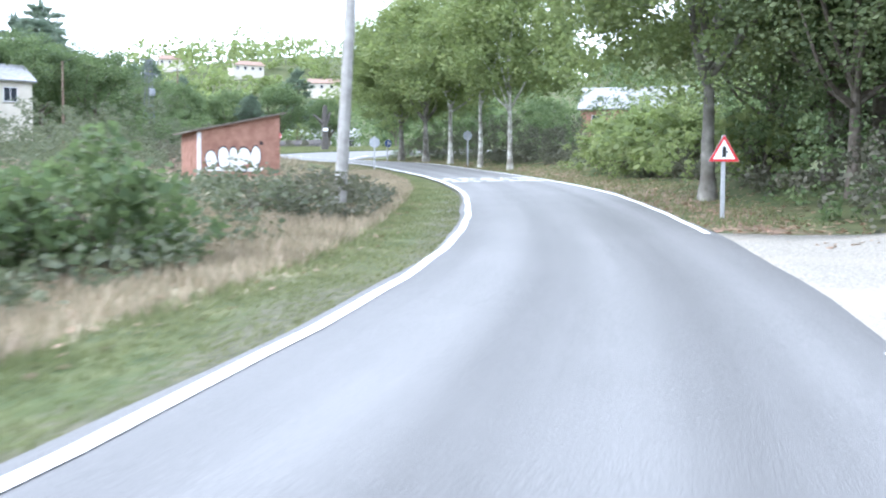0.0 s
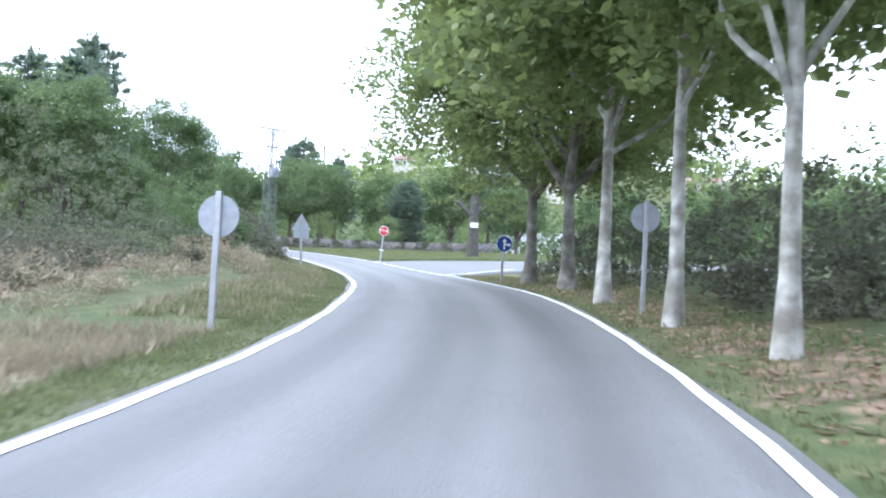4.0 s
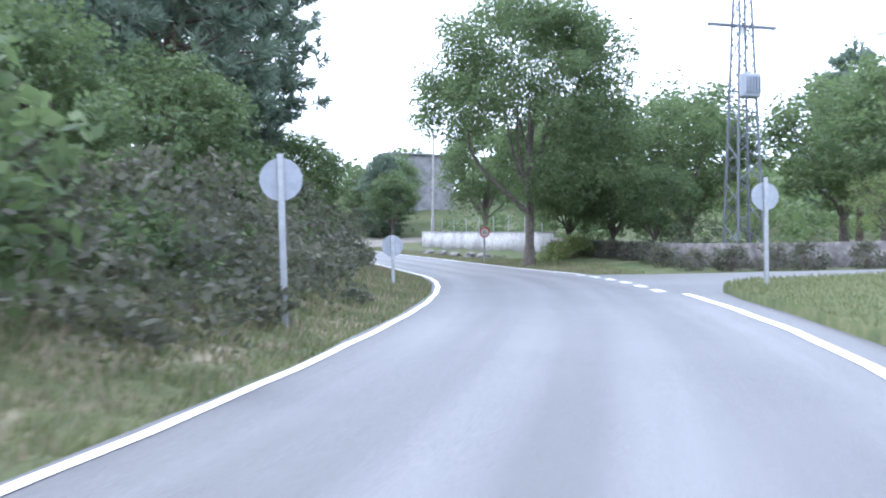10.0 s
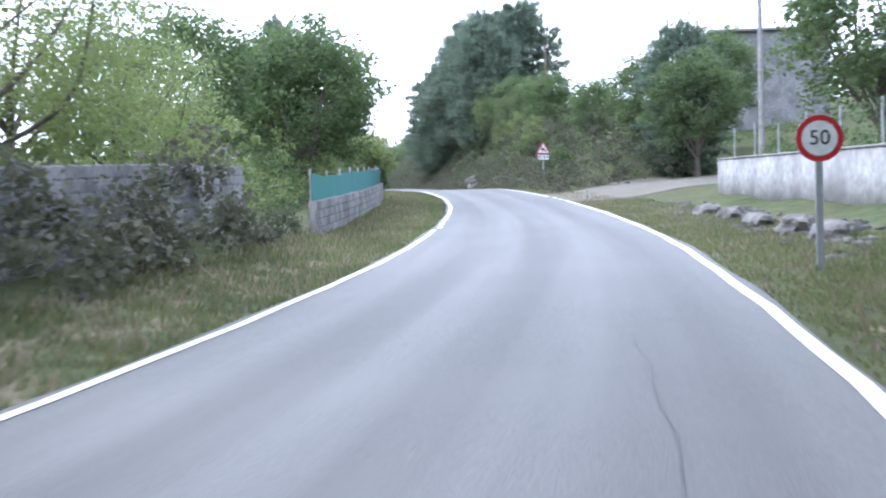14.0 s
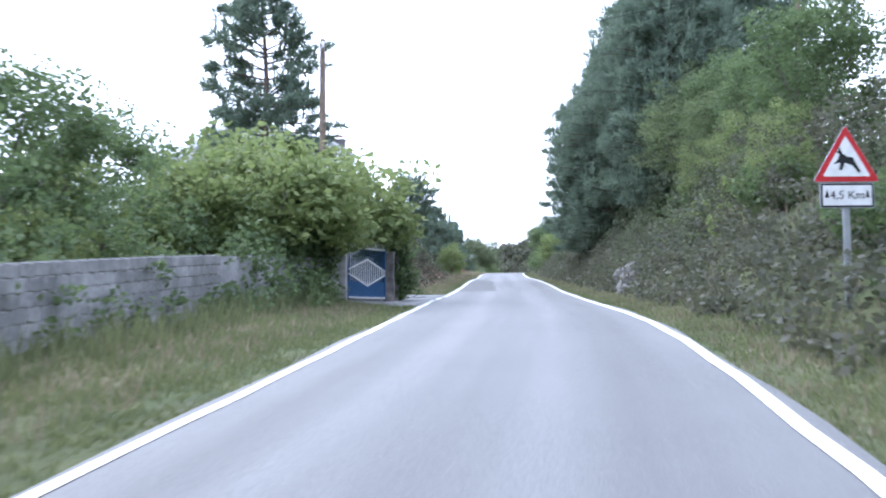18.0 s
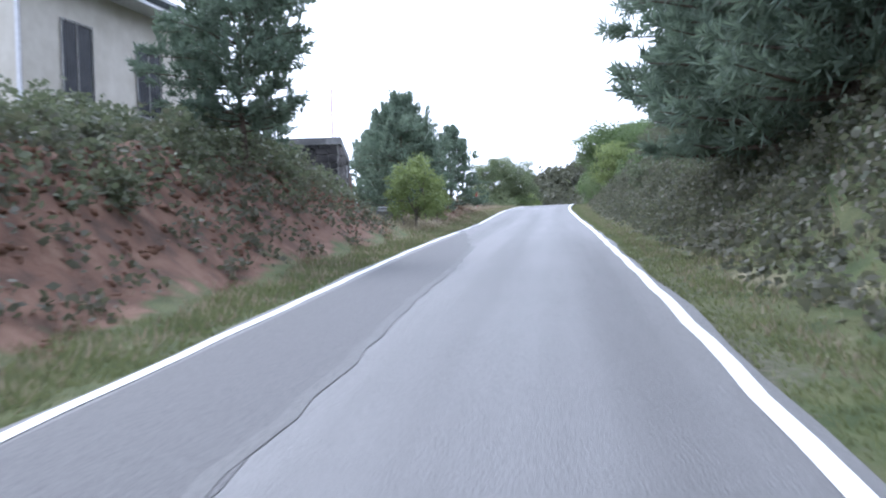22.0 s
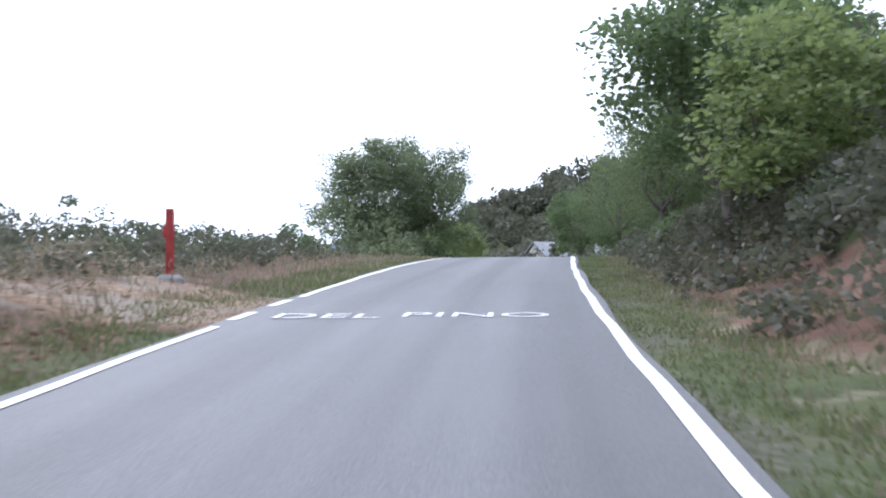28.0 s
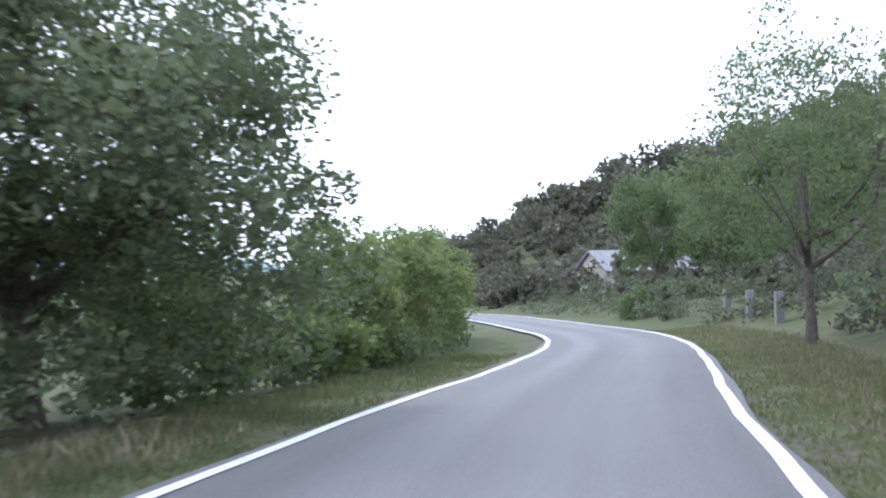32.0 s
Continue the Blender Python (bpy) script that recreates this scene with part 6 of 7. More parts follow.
def sign(kind, x, y, face, label, rise_=0.0, tilt=0.0, post=2.4, centre=None, size=1.0):
    """A road sign on a square steel post; its face looks along -y before turning."""
    root = new("road_sign")
    root.empty_display_size = 0.2
    side = 0.045
    child("post", box_mesh("post", -side, side, -0.03, 0.03, -0.4, post, M_GALV, 0.008), root, label="galvanised steel post")
    z = centre if centre is not None else post - 0.32
    b = -0.034
    tri = lambda s: [(-s / 2, -s * 0.289), (s / 2, -s * 0.289), (0, s * 0.577)]
    if kind in ("junction", "deer", "triangle"):
        up = lambda o: [(q[0] * size, q[1] * size + z) for q in o]
        panel = child("panel", plate("panel", up(rounded(tri(0.9), 0.05)), b - 0.022, b, M_SIGN_BACK), root)
        child("border", plate("border", up(rounded(tri(0.88), 0.05)), b - 0.026, b - 0.0225, M_RED), panel)
        child("field", plate("field", up(rounded(tri(0.64), 0.03)), b - 0.03, b - 0.0265, M_WHITE), panel)
        if kind == "junction":
            arrow = [(-0.055, -0.15), (0.0, -0.11), (0.055, -0.15), (0.055, 0.0), (0.115, 0.0), (0.115, 0.045), (0.055, 0.045), (0.055, 0.14), (0.0, 0.19), (-0.055, 0.14)]
            child("symbol", plate("symbol", up(arrow), b - 0.034, b - 0.0305, M_BLACK), panel)
        if kind == "deer":
            animal = [(-0.17, -0.02), (-0.08, 0.0), (-0.1, -0.1), (-0.06, -0.1), (-0.02, 0.0), (0.08, -0.04), (0.16, -0.14), (0.19, -0.12), (0.12, 0.0), (0.09, 0.07), (0.02, 0.08), (-0.05, 0.12), (-0.08, 0.2), (-0.12, 0.22), (-0.1, 0.16), (-0.14, 0.15), (-0.09, 0.11), (-0.11, 0.05)]
            child("symbol", plate("symbol", up(animal), b - 0.034, b - 0.0305, M_BLACK), panel)
        if kind in ("deer", "triangle"):
            zz = z - 0.44
            lower = child("supplementary_panel", plate("supplementary_panel", [(-0.36, zz - 0.17), (0.36, zz - 0.17), (0.36, zz + 0.17), (-0.36, zz + 0.17)], b - 0.02, b, M_SIGN_BACK), root)
            child("border", plate("border", [(-0.35, zz - 0.16), (0.35, zz - 0.16), (0.35, zz + 0.16), (-0.35, zz + 0.16)], b - 0.0235, b - 0.0205, M_BLACK), lower)
            child("field", plate("field", [(-0.325, zz - 0.135), (0.325, zz - 0.135), (0.325, zz + 0.135), (-0.325, zz + 0.135)], b - 0.027, b - 0.024, M_WHITE), lower)
            if kind == "deer":
                child("words", text_mesh("words", "4,5 Km", 0.16, M_BLACK, 0.002), lower, pose(0, b - 0.03, zz, 90, 0, 0))
                for d in (-1, 1):
                    child("arrow", plate("arrow", [(d * 0.27 - 0.03, zz - 0.03), (d * 0.27 + 0.03, zz - 0.03), (d * 0.27, zz + 0.09)], b - 0.031, b - 0.0275, M_BLACK), lower)
    elif kind == "stop":
        panel = child("panel", plate("panel", ngon(8, 0.325, math.pi / 8, 0, z), b - 0.022, b, M_WHITE), root)
        child("field", plate("field", ngon(8, 0.295, math.pi / 8, 0, z), b - 0.027, b - 0.0225, M_RED), panel)
        child("words", text_mesh("words", "STOP", 0.235, M_WHITE, 0.002), panel, pose(0, b - 0.031, z, 90, 0, 0))
        child("plate", plate("plate", [(-0.16, 0.52), (0.12, 0.52), (0.12, 0.58), (-0.16, 0.6)], b - 0.012, b, M_WHITE), root, label="small bent white plate")
    else:
        outer = {"limit": M_RED, "turn": M_WHITE, "back": M_WHITE}[kind]
        panel = child("panel", plate("panel", ngon(28, 0.3, 0, 0, z), b - 0.022, b, M_SIGN_BACK), root)
        child("border", plate("border", ngon(28, 0.298, 0, 0, z), b - 0.026, b - 0.0225, outer), panel)
        child("field", plate("field", ngon(28, 0.225 if kind == "limit" else 0.282, 0, 0, z), b - 0.03, b - 0.0265, M_BLUE if kind == "turn" else M_WHITE), panel)
        if kind == "limit":
            child("words", text_mesh("words", "50", 0.27, M_BLACK, 0.002), panel, pose(0, b - 0.034, z, 90, 0, 0))
        if kind == "turn":
            up = [(-0.03, -0.2), (0.03, -0.2), (0.03, 0.08), (0.085, 0.08), (0.0, 0.2), (-0.085, 0.08), (-0.03, 0.08)]
            right = [(0.03, -0.05), (0.15, -0.05), (0.15, -0.105), (0.25, -0.02), (0.15, 0.065), (0.15, 0.01), (0.03, 0.01)]
            for o in (up, right):
                child("arrow", plate("arrow", [(q[0], q[1] + z) for q in o], b - 0.034, b - 0.0305, M_WHITE), panel)
    root.matrix_basis = pose(x, y, height(x, y) + rise_, 0, tilt, face)
    return tagged(root, label, "road sign", group="road signs")


sign("junction", 2.9, 52.7, 2, "red and white warning triangle with a side-road symbol", 0.0, 0, 1.8, 1.42, 0.76)
sign("turn", -10.0, 112.7, 22, "round blue sign with two white arrows on a steel post", 0.0, 2.5, 1.75, 1.45)
sign("stop", -23.7, 137.1, 38, "red octagonal stop sign on a thin leaning post", 0.2, 4, 2.05, 1.78)
sign("limit", -66.5, 172.6, 66, "round red and white speed limit sign on a steel post", 0, 0, 1.95, 1.7)
sign("deer", -110.4, 189.0, 82, "red and white wild animal warning triangle with a distance plate", 0.0, 0, 2.35, 1.95)
sign("triangle", -20.9, 119.05, 215, "grey back of a triangular road sign with a plate", 0, 2, 2.4, 1.95)
sign("back", -8.5, 89.0, 190, "grey back of a round sign beside the road", 0, 0, 2.0, 1.65)
sign("back", -36.4, 140.3, 232, "grey back of a round sign on a steel post", 0, 2.5, 2.45, 2.1)
sign("back", -46.6, 150.3, 232, "grey back of a small low road sign", -0.3, 2, 1.7, 1.4)
sign("back", -36.1, 152.0, 235, "grey back of a road sign on the grass island", 0, 0, 2.5, 2.1)
sign("back", -3.3, 97.0, 200, "grey back of a sign between plane trees", 0, 0, 2.3, 1.95)


# ---- poles, wires, pylon ----
def place(s, lat):
    x, y, _ = along(s, lat)
    return float(x), float(y)


def thing(name, x, y, turn, label, category, up=0.0, group=""):
    root = new(name)
    root.empty_display_size = 0.3
    root.matrix_basis = pose(x, y, height(x, y) + up, 0, 0, turn)
    return tagged(root, label, category, group)


def utility_pole(x, y, tall, r, material_, label, arm=True, turn=0.0):
    root = thing("utility_pole", x, y, turn, label, "pole", group="poles")
    v, f = tube([(0, 0, -0.5), (0, 0, tall * 0.5), (0, 0, tall)], [r, r * 0.82, r * 0.62], 10)
    bm = bmesh.new()
    vs = [bm.verts.new(p) for p in v]
    for q in f:
        bm.faces.new([vs[k] for k in q])
    bm.faces.new(vs[-10:])
    child("shaft", bm_mesh("shaft", bm, material_, smooth=False), root)
    if arm:
        child("crossarm", box_mesh("crossarm", -0.6, 0.6, -0.04, 0.04, tall - 0.45, tall - 0.35, M_GALV, 0.008), root)
        for dx in (-0.5, 0.0, 0.5):
            bm = bmesh.new()
            cylinder(bm, 0.045, tall - 0.34, tall - 0.2, 8, Matrix.Translation((dx, 0, 0)))
            child("insulator", bm_mesh("insulator", bm, M_WHITE), root)
    return root


lean = utility_pole(-5.9, 56.2, 9.5, 0.17, M_POLE, "tall grey concrete utility pole in the grass", turn=20)
lean.matrix_basis = pose(-5.9, 56.2, height(-5.9, 56.2), 0, 3.0, 12)
utility_pole(-29, 95, 6.5, 0.09, M_WOOD_POLE, "thin wooden pole among bushes", False)
utility_pole(-47.8, 182.5, 11.2, 0.15, M_WOOD_POLE, "dark wooden utility pole behind the wall")
utility_pole(*place(234.0, -6.4), 8.6, 0.14, M_WOOD_POLE, "brown wooden utility pole by the garden")
utility_pole(*place(237.3, 10.5), 8.0, 0.13, M_WOOD_POLE, "brown wooden utility pole in the trees")
utility_pole(*place(196, 10.8), 9.5, 0.13, M_POLE, "grey utility pole beside a building")


def wire(name, a, b, sag, r=0.012):
    a, b = np.array(a, float), np.array(b, float)
    u = np.linspace(0, 1, 18)[:, None]
    p = a + (b - a) * u
    p[:, 2] -= sag * 4 * (u * (1 - u))[:, 0]
    v, f = tube(p, np.full(18, r), 5)
    tagged(new(name, mesh(name, v, f, [M_BLACK], smooth=True)), "thin dark overhead cable between poles", "cable", "cables")


top_of = lambda x, y, h: (x, y, height(x, y) + h)
P = place
wire("cable", top_of(-5.9, 56.2, 9.2), top_of(-29, 95, 6.4), 0.8)
wire("cable", top_of(*P(237.5, -6.6), 8.7), top_of(*P(237.3, 10.5), 7.8), 0.4)
wire("cable", top_of(-47.8, 182.5, 10.9), top_of(-47.9, 169.65, 9.8), 0.4)
wire("cable", top_of(-47.8, 182.5, 10.9), top_of(*P(196, 10.8), 9.2), 0.8)


def pylon(x, y, tall, turn):
    """A lattice tower with two crossarms and a transformer."""
    root = thing("lattice_pylon", x, y, turn, "steel lattice pylon with two crossarms and a transformer", "pylon")
    w = lambda z: 0.62 - 0.38 * z / tall
    for sx in (-1, 1):
        for sy in (-1, 1):
            v, f = tube([(sx * w(0), sy * w(0), -0.3), (sx * w(tall), sy * w(tall), tall)], [0.06, 0.055], 4)
            child("leg", mesh("leg", v, f, [M_STEEL]), root)
    n = 14
    for k in range(n):
        z0, z1 = tall * k / n, tall * (k + 1) / n
        for a, b in (((-1, -1), (1, -1)), ((1, -1), (1, 1)), ((1, 1), (-1, 1)), ((-1, 1), (-1, -1))):
            if k % 2:
                a, b = b, a
            v, f = tube([(a[0] * w(z0), a[1] * w(z0), z0), (b[0] * w(z1), b[1] * w(z1), z1)], [0.028, 0.028], 4)
            child("brace", mesh("brace", v, f, [M_STEEL]), root)
    for z in (tall - 0.1, tall - 1.9):
        arm = child("crossarm", box_mesh("crossarm", -1.55, 1.55, -0.07, 0.07, z - 0.06, z + 0.06, M_STEEL, 0.01), root)
        for dx in (-1.45, 0, 1.45):
            bm = bmesh.new()
            cylinder(bm, 0.06, z - 0.42, z - 0.06, 8, Matrix.Translation((dx, 0, 0)))
            child("insulator", bm_mesh("insulator", bm, M_WHITE), arm)
    body = child("transformer", box_mesh("transformer", -0.4, 0.4, -0.78, -0.3, tall - 5.0, tall - 4.0, M_SIGN_BACK, 0.05), root, label="grey transformer tank")
    for k in range(6):
        child("cooling_fin", box_mesh("cooling_fin", -0.36 + 0.13 * k, -0.32 + 0.13 * k, -0.9, -0.78, tall - 4.85, tall - 4.15, M_SIGN_BACK), body)


pylon(-47.9, 169.65, 11.8, 62)


def stump_tree(x, y):
    """A lopped dead trunk with two stubs and a small white notice."""
    root = thing("lopped_tree", x, y, 20, "dead lopped tree trunk with stub branches and a white notice", "tree")
    parts = [tube([(0, 0, -0.3), (0.05, 0, 1.6), (-0.05, 0.05, 3.2), (0.05, 0, 5.2)], [0.5, 0.35, 0.34, 0.24], 10), tube([(-0.1, 0, 3.1), (-0.6, 0, 3.55), (-0.95, 0.05, 3.9), (-1.3, 0.1, 4.1)], [0.24, 0.18, 0.14, 0.13], 8), tube([(0.1, 0, 3.2), (0.38, 0, 3.7), (0.5, 0.05, 4.2), (0.62, 0.1, 4.45)], [0.24, 0.19, 0.15, 0.14], 8)]
    v, f = join(parts)
    child("trunk", mesh("trunk", v, f, [M_DEAD_BARK], smooth=True), root)
    child("notice", box_mesh("notice", -0.28, 0.28, -0.47, -0.43, 2.3, 2.65, M_WHITE, 0.004), root, label="small white notice board")


stump_tree(-20.25, 146.5)

# ---- walls ----
def level(p):
    """Ground heights along a wall, evened out."""
    g = ground(p[:, 0], p[:, 1])
    u = np.linspace(-1, 1, len(p))
    return np.polyval(np.polyfit(u, g, min(2, len(p) - 1)), u)


def wall_run(name, pts, thick, tall, material_, label, cap=None, drop=0.5):
    """A wall along plan points, its top following the ground."""
    p = np.array(pts, float)
    d = np.gradient(p, axis=0)
    d /= np.linalg.norm(d, axis=1)[:, None]
    n = np.c_[d[:, 1], -d[:, 0]] * thick / 2
    g = level(p)
    h = np.broadcast_to(tall, len(p))
    root = new(name)
    root.empty_display_size = 0.3
    rows = [np.c_[p - n, g - drop], np.c_[p - n, g + h], np.c_[p + n, g + h], np.c_[p + n, g - drop]]
    v = np.stack(rows, 1).reshape(-1, 3)
    k = len(p)
    f = [[4 * i + j, 4 * i + (j + 1) % 4, 4 * i + 4 + (j + 1) % 4, 4 * i + 4 + j] for i in range(k - 1) for j in range(4)] + [[0, 3, 2, 1], [4 * k - 4, 4 * k - 3, 4 * k - 2, 4 * k - 1]]
    child("wall_body", mesh("wall_body", v, f, [material_]), root)
    if cap:
        rows = [np.c_[p - n * cap[0], g + h], np.c_[p - n * cap[0], g + h + cap[1]], np.c_[p + n * cap[0], g + h + cap[1]], np.c_[p + n * cap[0], g + h]]
        child("coping", mesh("coping", np.stack(rows, 1).reshape(-1, 3), f, [M_CONCRETE]), root)
    return tagged(root, label, "wall")


def fine(pts, step=2.0):
    out = [np.array(pts[0], float)]
    for a, b in zip(pts, pts[1:]):
        a, b = np.array(a, float), np.array(b, float)
        m = max(1, int(np.linalg.norm(b - a) / step))
        out += [a + (b - a) * (k + 1) / m for k in range(m)]
    return out


wall_run("garden_wall", fine([(-85.8, 184.3), (-75, 180.0), (-64.2, 175.9)]), 0.2, 1.15, M_CONCRETE, "low pale concrete garden wall with stains", (1.25, 0.05))
wall_run("garden_wall", fine([(-64.1, 175.8), (-55, 171.7), (-48.5, 166.6), (-38, 165.5), (-24, 168)]), 0.2, 0.85, M_STONE, "low dark block wall along the junction")
wall_run("garden_wall", fine([place(220.1, -6.2), place(225.6, -5.9), place(228.2, -5.0)]), 0.22, 1.15, M_BLOCK, "stained concrete garden wall under vines")
wall_run("garden_wall", fine([place(206.6, -6.5), place(207.0, -8.5)]), 0.22, 1.25, M_CONCRETE, "short end wall of a garden")
retaining = fine([place(233.5, -6.3), place(236.2, -5.25), place(238.6, -4.45)], 0.7)
wall_run("retaining_wall", retaining, 0.3, np.linspace(2.0, 0.88, len(retaining)), M_BLOCK, "sloping stained retaining wall beside a driveway", (1.15, 0.05))
for k in range(9):
    f = (k + 0.5) / 9
    x, y = -85.2 + f * 20.6, 184.0 - f * 8.0
    post_ = thing("fence_post", x, y + 0.1, 0, "thin galvanised fence post on a garden wall", "fence post", 1.15, "fence posts")
    child("post", box_mesh("post", -0.025, 0.025, -0.025, 0.025, -0.1, 1.0, M_GALV, 0.005), post_)

block_a = box_mesh("block", -0.193, 0.193, -0.1, 0.1, -0.093, 0.093, M_BLOCK, 0.008)


def block_wall(s0, s1, lat, courses, label, core=0.16):
    pts = fine([place(s, lat) for s in np.linspace(s0, s1, 9)], 2.0)
    root = wall_run("block_wall", pts, core, courses * 0.2, M_MORTAR, label)
    n = int((s1 - s0) / 0.4)
    line_s, line_g = np.linspace(s0, s1, len(pts)), level(np.array(pts))
    for k in range(n):
        for c in range(courses):
            s = s0 + 0.4 * (k + 0.5 * (c % 2)) + 0.2
            if s > s1 - 0.1:
                continue
            x, y, _ = along(s, lat)
            g = float(np.interp(s, line_s, line_g))
            child("block", block_a, root, pose(x, y, g + 0.1 + 0.2 * c, 0, 0, heading(s) + 90))
    return root


block_wall(206.6, 220.0, -6.2, 6, "stained grey block garden wall under trailing vines")
block_wall(176.4, 203.4, -5.1, 4, "low grey breeze-block wall with a net above it")
# teal net on posts above the block wall
net = new("shade_net")
net.empty_display_size = 0.3
tagged(net, "teal shade netting stretched between posts above a wall", "fence")
ss = np.arange(176.6, 203.4, 0.5)
p0 = along(ss, -5.15 + 0.02 * np.sin(ss * 4))
g0 = ground(p0[:, 0], p0[:, 1])
nv = np.stack([np.c_[p0[:, :2], g0 + 0.78], np.c_[p0[:, :2] + 0.012, g0 + 1.38 + 0.03 * np.sin(ss * 2.6)]], 1).reshape(-1, 3)
ni = np.arange(len(ss) - 1)[:, None]
child("netting", mesh("netting", nv, np.hstack([2 * ni, 2 * ni + 2, 2 * ni + 3, 2 * ni + 1]), [M_NET]), net)
for s in np.arange(176.8, 203.4, 2.3):
    x, y, _ = along(s, -5.2)
    child("post", box_mesh("post", -0.025, 0.025, -0.025, 0.025, 0.3, 1.5, M_GALV, 0.004), net, pose(x, y, height(x, y), 0, 0, heading(s)))

# block shed by the verge
shed = block_wall(162.5, 175.8, -6.6, 7, "dark old breeze-block wall overgrown with creeper")
for c in range(7):
    for k in range(3):
        x, y, _ = along(176.0, -6.6 - 0.2 - 0.4 * k)
        child("block", block_a, shed, pose(x, y, height(*place(175.5, -6.6)) + 0.1 + 0.2 * c, 0, 0, heading(176)))


# ---- blue gate, ivy pillar ----
def blue_gate():
    a, b = np.array(place(228.7, -4.75)), np.array(place(230.5, -3.85))
    w = float(np.linalg.norm(b - a))
    turn = math.degrees(math.atan2(b[1] - a[1], b[0] - a[0]))
    root = thing("garden_gate", a[0], a[1], turn, "blue metal garden gate with white diamond bars", "gate", 0.05)
    child("sheet", box_mesh("sheet", 0.02, w - 0.02, -0.012, 0.0, 0.08, 0.56, M_GATE), root, label="blue sheet-metal panel")
    child("frame", box_mesh("frame", 0.0, 0.06, -0.03, 0.03, 0.03, 1.62, M_GATE, 0.006), root)
    child("frame", box_mesh("frame", w - 0.06, w, -0.03, 0.03, 0.03, 1.62, M_GATE, 0.006), root)
    for k, z in enumerate((0.06, 1.52)):
        child("rail", box_mesh("rail", 0.06, w - 0.06, -0.045, -0.015, z, z + 0.05, M_GATE_WHITE, 0.006), root)
    half = w / 2
    for x in np.arange(0.14, w - 0.08, 0.105):
        f = 1 - abs(x - half) / half
        lo, hi = 0.78 - 0.34 * f, 0.9 + 0.32 * f
        child("bar", box_mesh("bar", x - 0.012, x + 0.012, -0.042, -0.016, lo, hi, M_GATE_WHITE), root)
        child("picket", box_mesh("picket", x - 0.014, x + 0.014, -0.012, 0.012, 0.5, 1.55, M_GATE), root, label="blue upright bar")
        child("spike", box_mesh("spike", x - 0.009, x + 0.009, -0.04, -0.018, 1.5, 1.72, M_GATE_WHITE), root)
    for x0, z0, x1, z1 in ((0.06, 0.78, half, 0.44), (half, 0.44, w - 0.06, 0.78), (0.06, 0.9, half, 1.22), (half, 1.22, w - 0.06, 0.9)):
        d = math.hypot(x1 - x0, z1 - z0)
        child("rail", box_mesh("rail", 0, d, -0.048, -0.014, -0.02, 0.02, M_GATE_WHITE), root, pose(x0, 0, z0, 0, -math.degrees(math.atan2(z1 - z0, x1 - x0)), 0))
    child("lock", box_mesh("lock", w - 0.2, w - 0.08, -0.06, -0.013, 0.78, 0.95, M_GALV, 0.01), root)


blue_gate()


def ivy_pillar(s, lat, tall, r):
    x, y = place(s, lat)
    root = thing("gate_pillar", x, y, heading(s), "brick gate pillar smothered in dark ivy", "pillar")
    child("pillar", box_mesh("pillar", -0.22, 0.22, -0.22, 0.22, -0.3, tall * 0.92, M_STONE, 0.02), root)
    rng = np.random.default_rng(int(s))
    c = np.c_[rng.normal(0, r * 0.42, 240), rng.normal(0.15, r * 0.5, 240), rng.uniform(0.15, tall, 240)]
    lv, lf = leaves(rng, cloud(rng, c, 48, 0.3), 0.13)
    child("ivy", mesh("ivy", lv, lf, [M_BROAD_LEAF]), root)


ivy_pillar(231.6, -3.75, 3.2, 0.56)
ivy_pillar(227.6, -5.6, 2.5, 0.7)
for s, lat, m, label in ((228.5, -4.87, M_CONCRETE, "short grey concrete gate post"), (230.75, -3.75, M_STONE, "short stone gate post beside ivy")):
    x, y = place(s, lat)
    post_ = thing("gate_post", x, y, heading(s), label, "post", group="garden gate posts")
    child("post", box_mesh("post", -0.15, 0.15, -0.15, 0.15, -0.3, 1.5, m, 0.015), post_)
    child("cap", box_mesh("cap", -0.18, 0.18, -0.18, 0.18, 1.5, 1.56, M_CONCRETE, 0.015), post_)
# drain grating in the driveway
x, y = place(235.2, -3.25)
drain = thing("drain_grating", x, y, heading(235), "dark iron drain grating in a driveway", "drain", 0.05)
for k in range(7):
    child("bar", box_mesh("bar", -0.3 + 0.09 * k, -0.26 + 0.09 * k, -0.16, 0.16, -0.01, 0.015, M_BLACK), drain)


# ---- buildings ----
def window_at(parent, name, x0, x1, z0, z1, y, depth, material_frame, bars=False, lights=2):
    """A window set into a wall plane that faces -y."""
    win = child(name, box_mesh("reveal", x0, x1, y - 0.01, y + depth, z0, z1, M_GLASS), parent)
    t = 0.06
    for a, b, c, d in ((x0 - t, x1 + t, z0 - t, z0), (x0 - t, x1 + t, z1, z1 + t), (x0 - t, x0, z0, z1), (x1, x1 + t, z0, z1)):
        child("frame", box_mesh("frame", a, b, y - 0.045, y - 0.005, c, d, material_frame, 0.006), win)
    for k in range(1, lights):
        xm = x0 + (x1 - x0) * k / lights
        child("mullion", box_mesh("mullion", xm - 0.025, xm + 0.025, y - 0.035, y - 0.012, z0, z1, material_frame), win)
    child("sill", box_mesh("sill", x0 - 0.12, x1 + 0.12, y - 0.12, y - 0.0, z0 - t - 0.06, z0 - t, M_CONCRETE, 0.01), win)
    if bars:
        for x in np.arange(x0 + 0.08, x1, 0.13):
            child("bar", box_mesh("bar", x - 0.008, x + 0.008, y - 0.1, y - 0.085, z0 - 0.05, z1 + 0.05, M_BLACK), win)
    return win


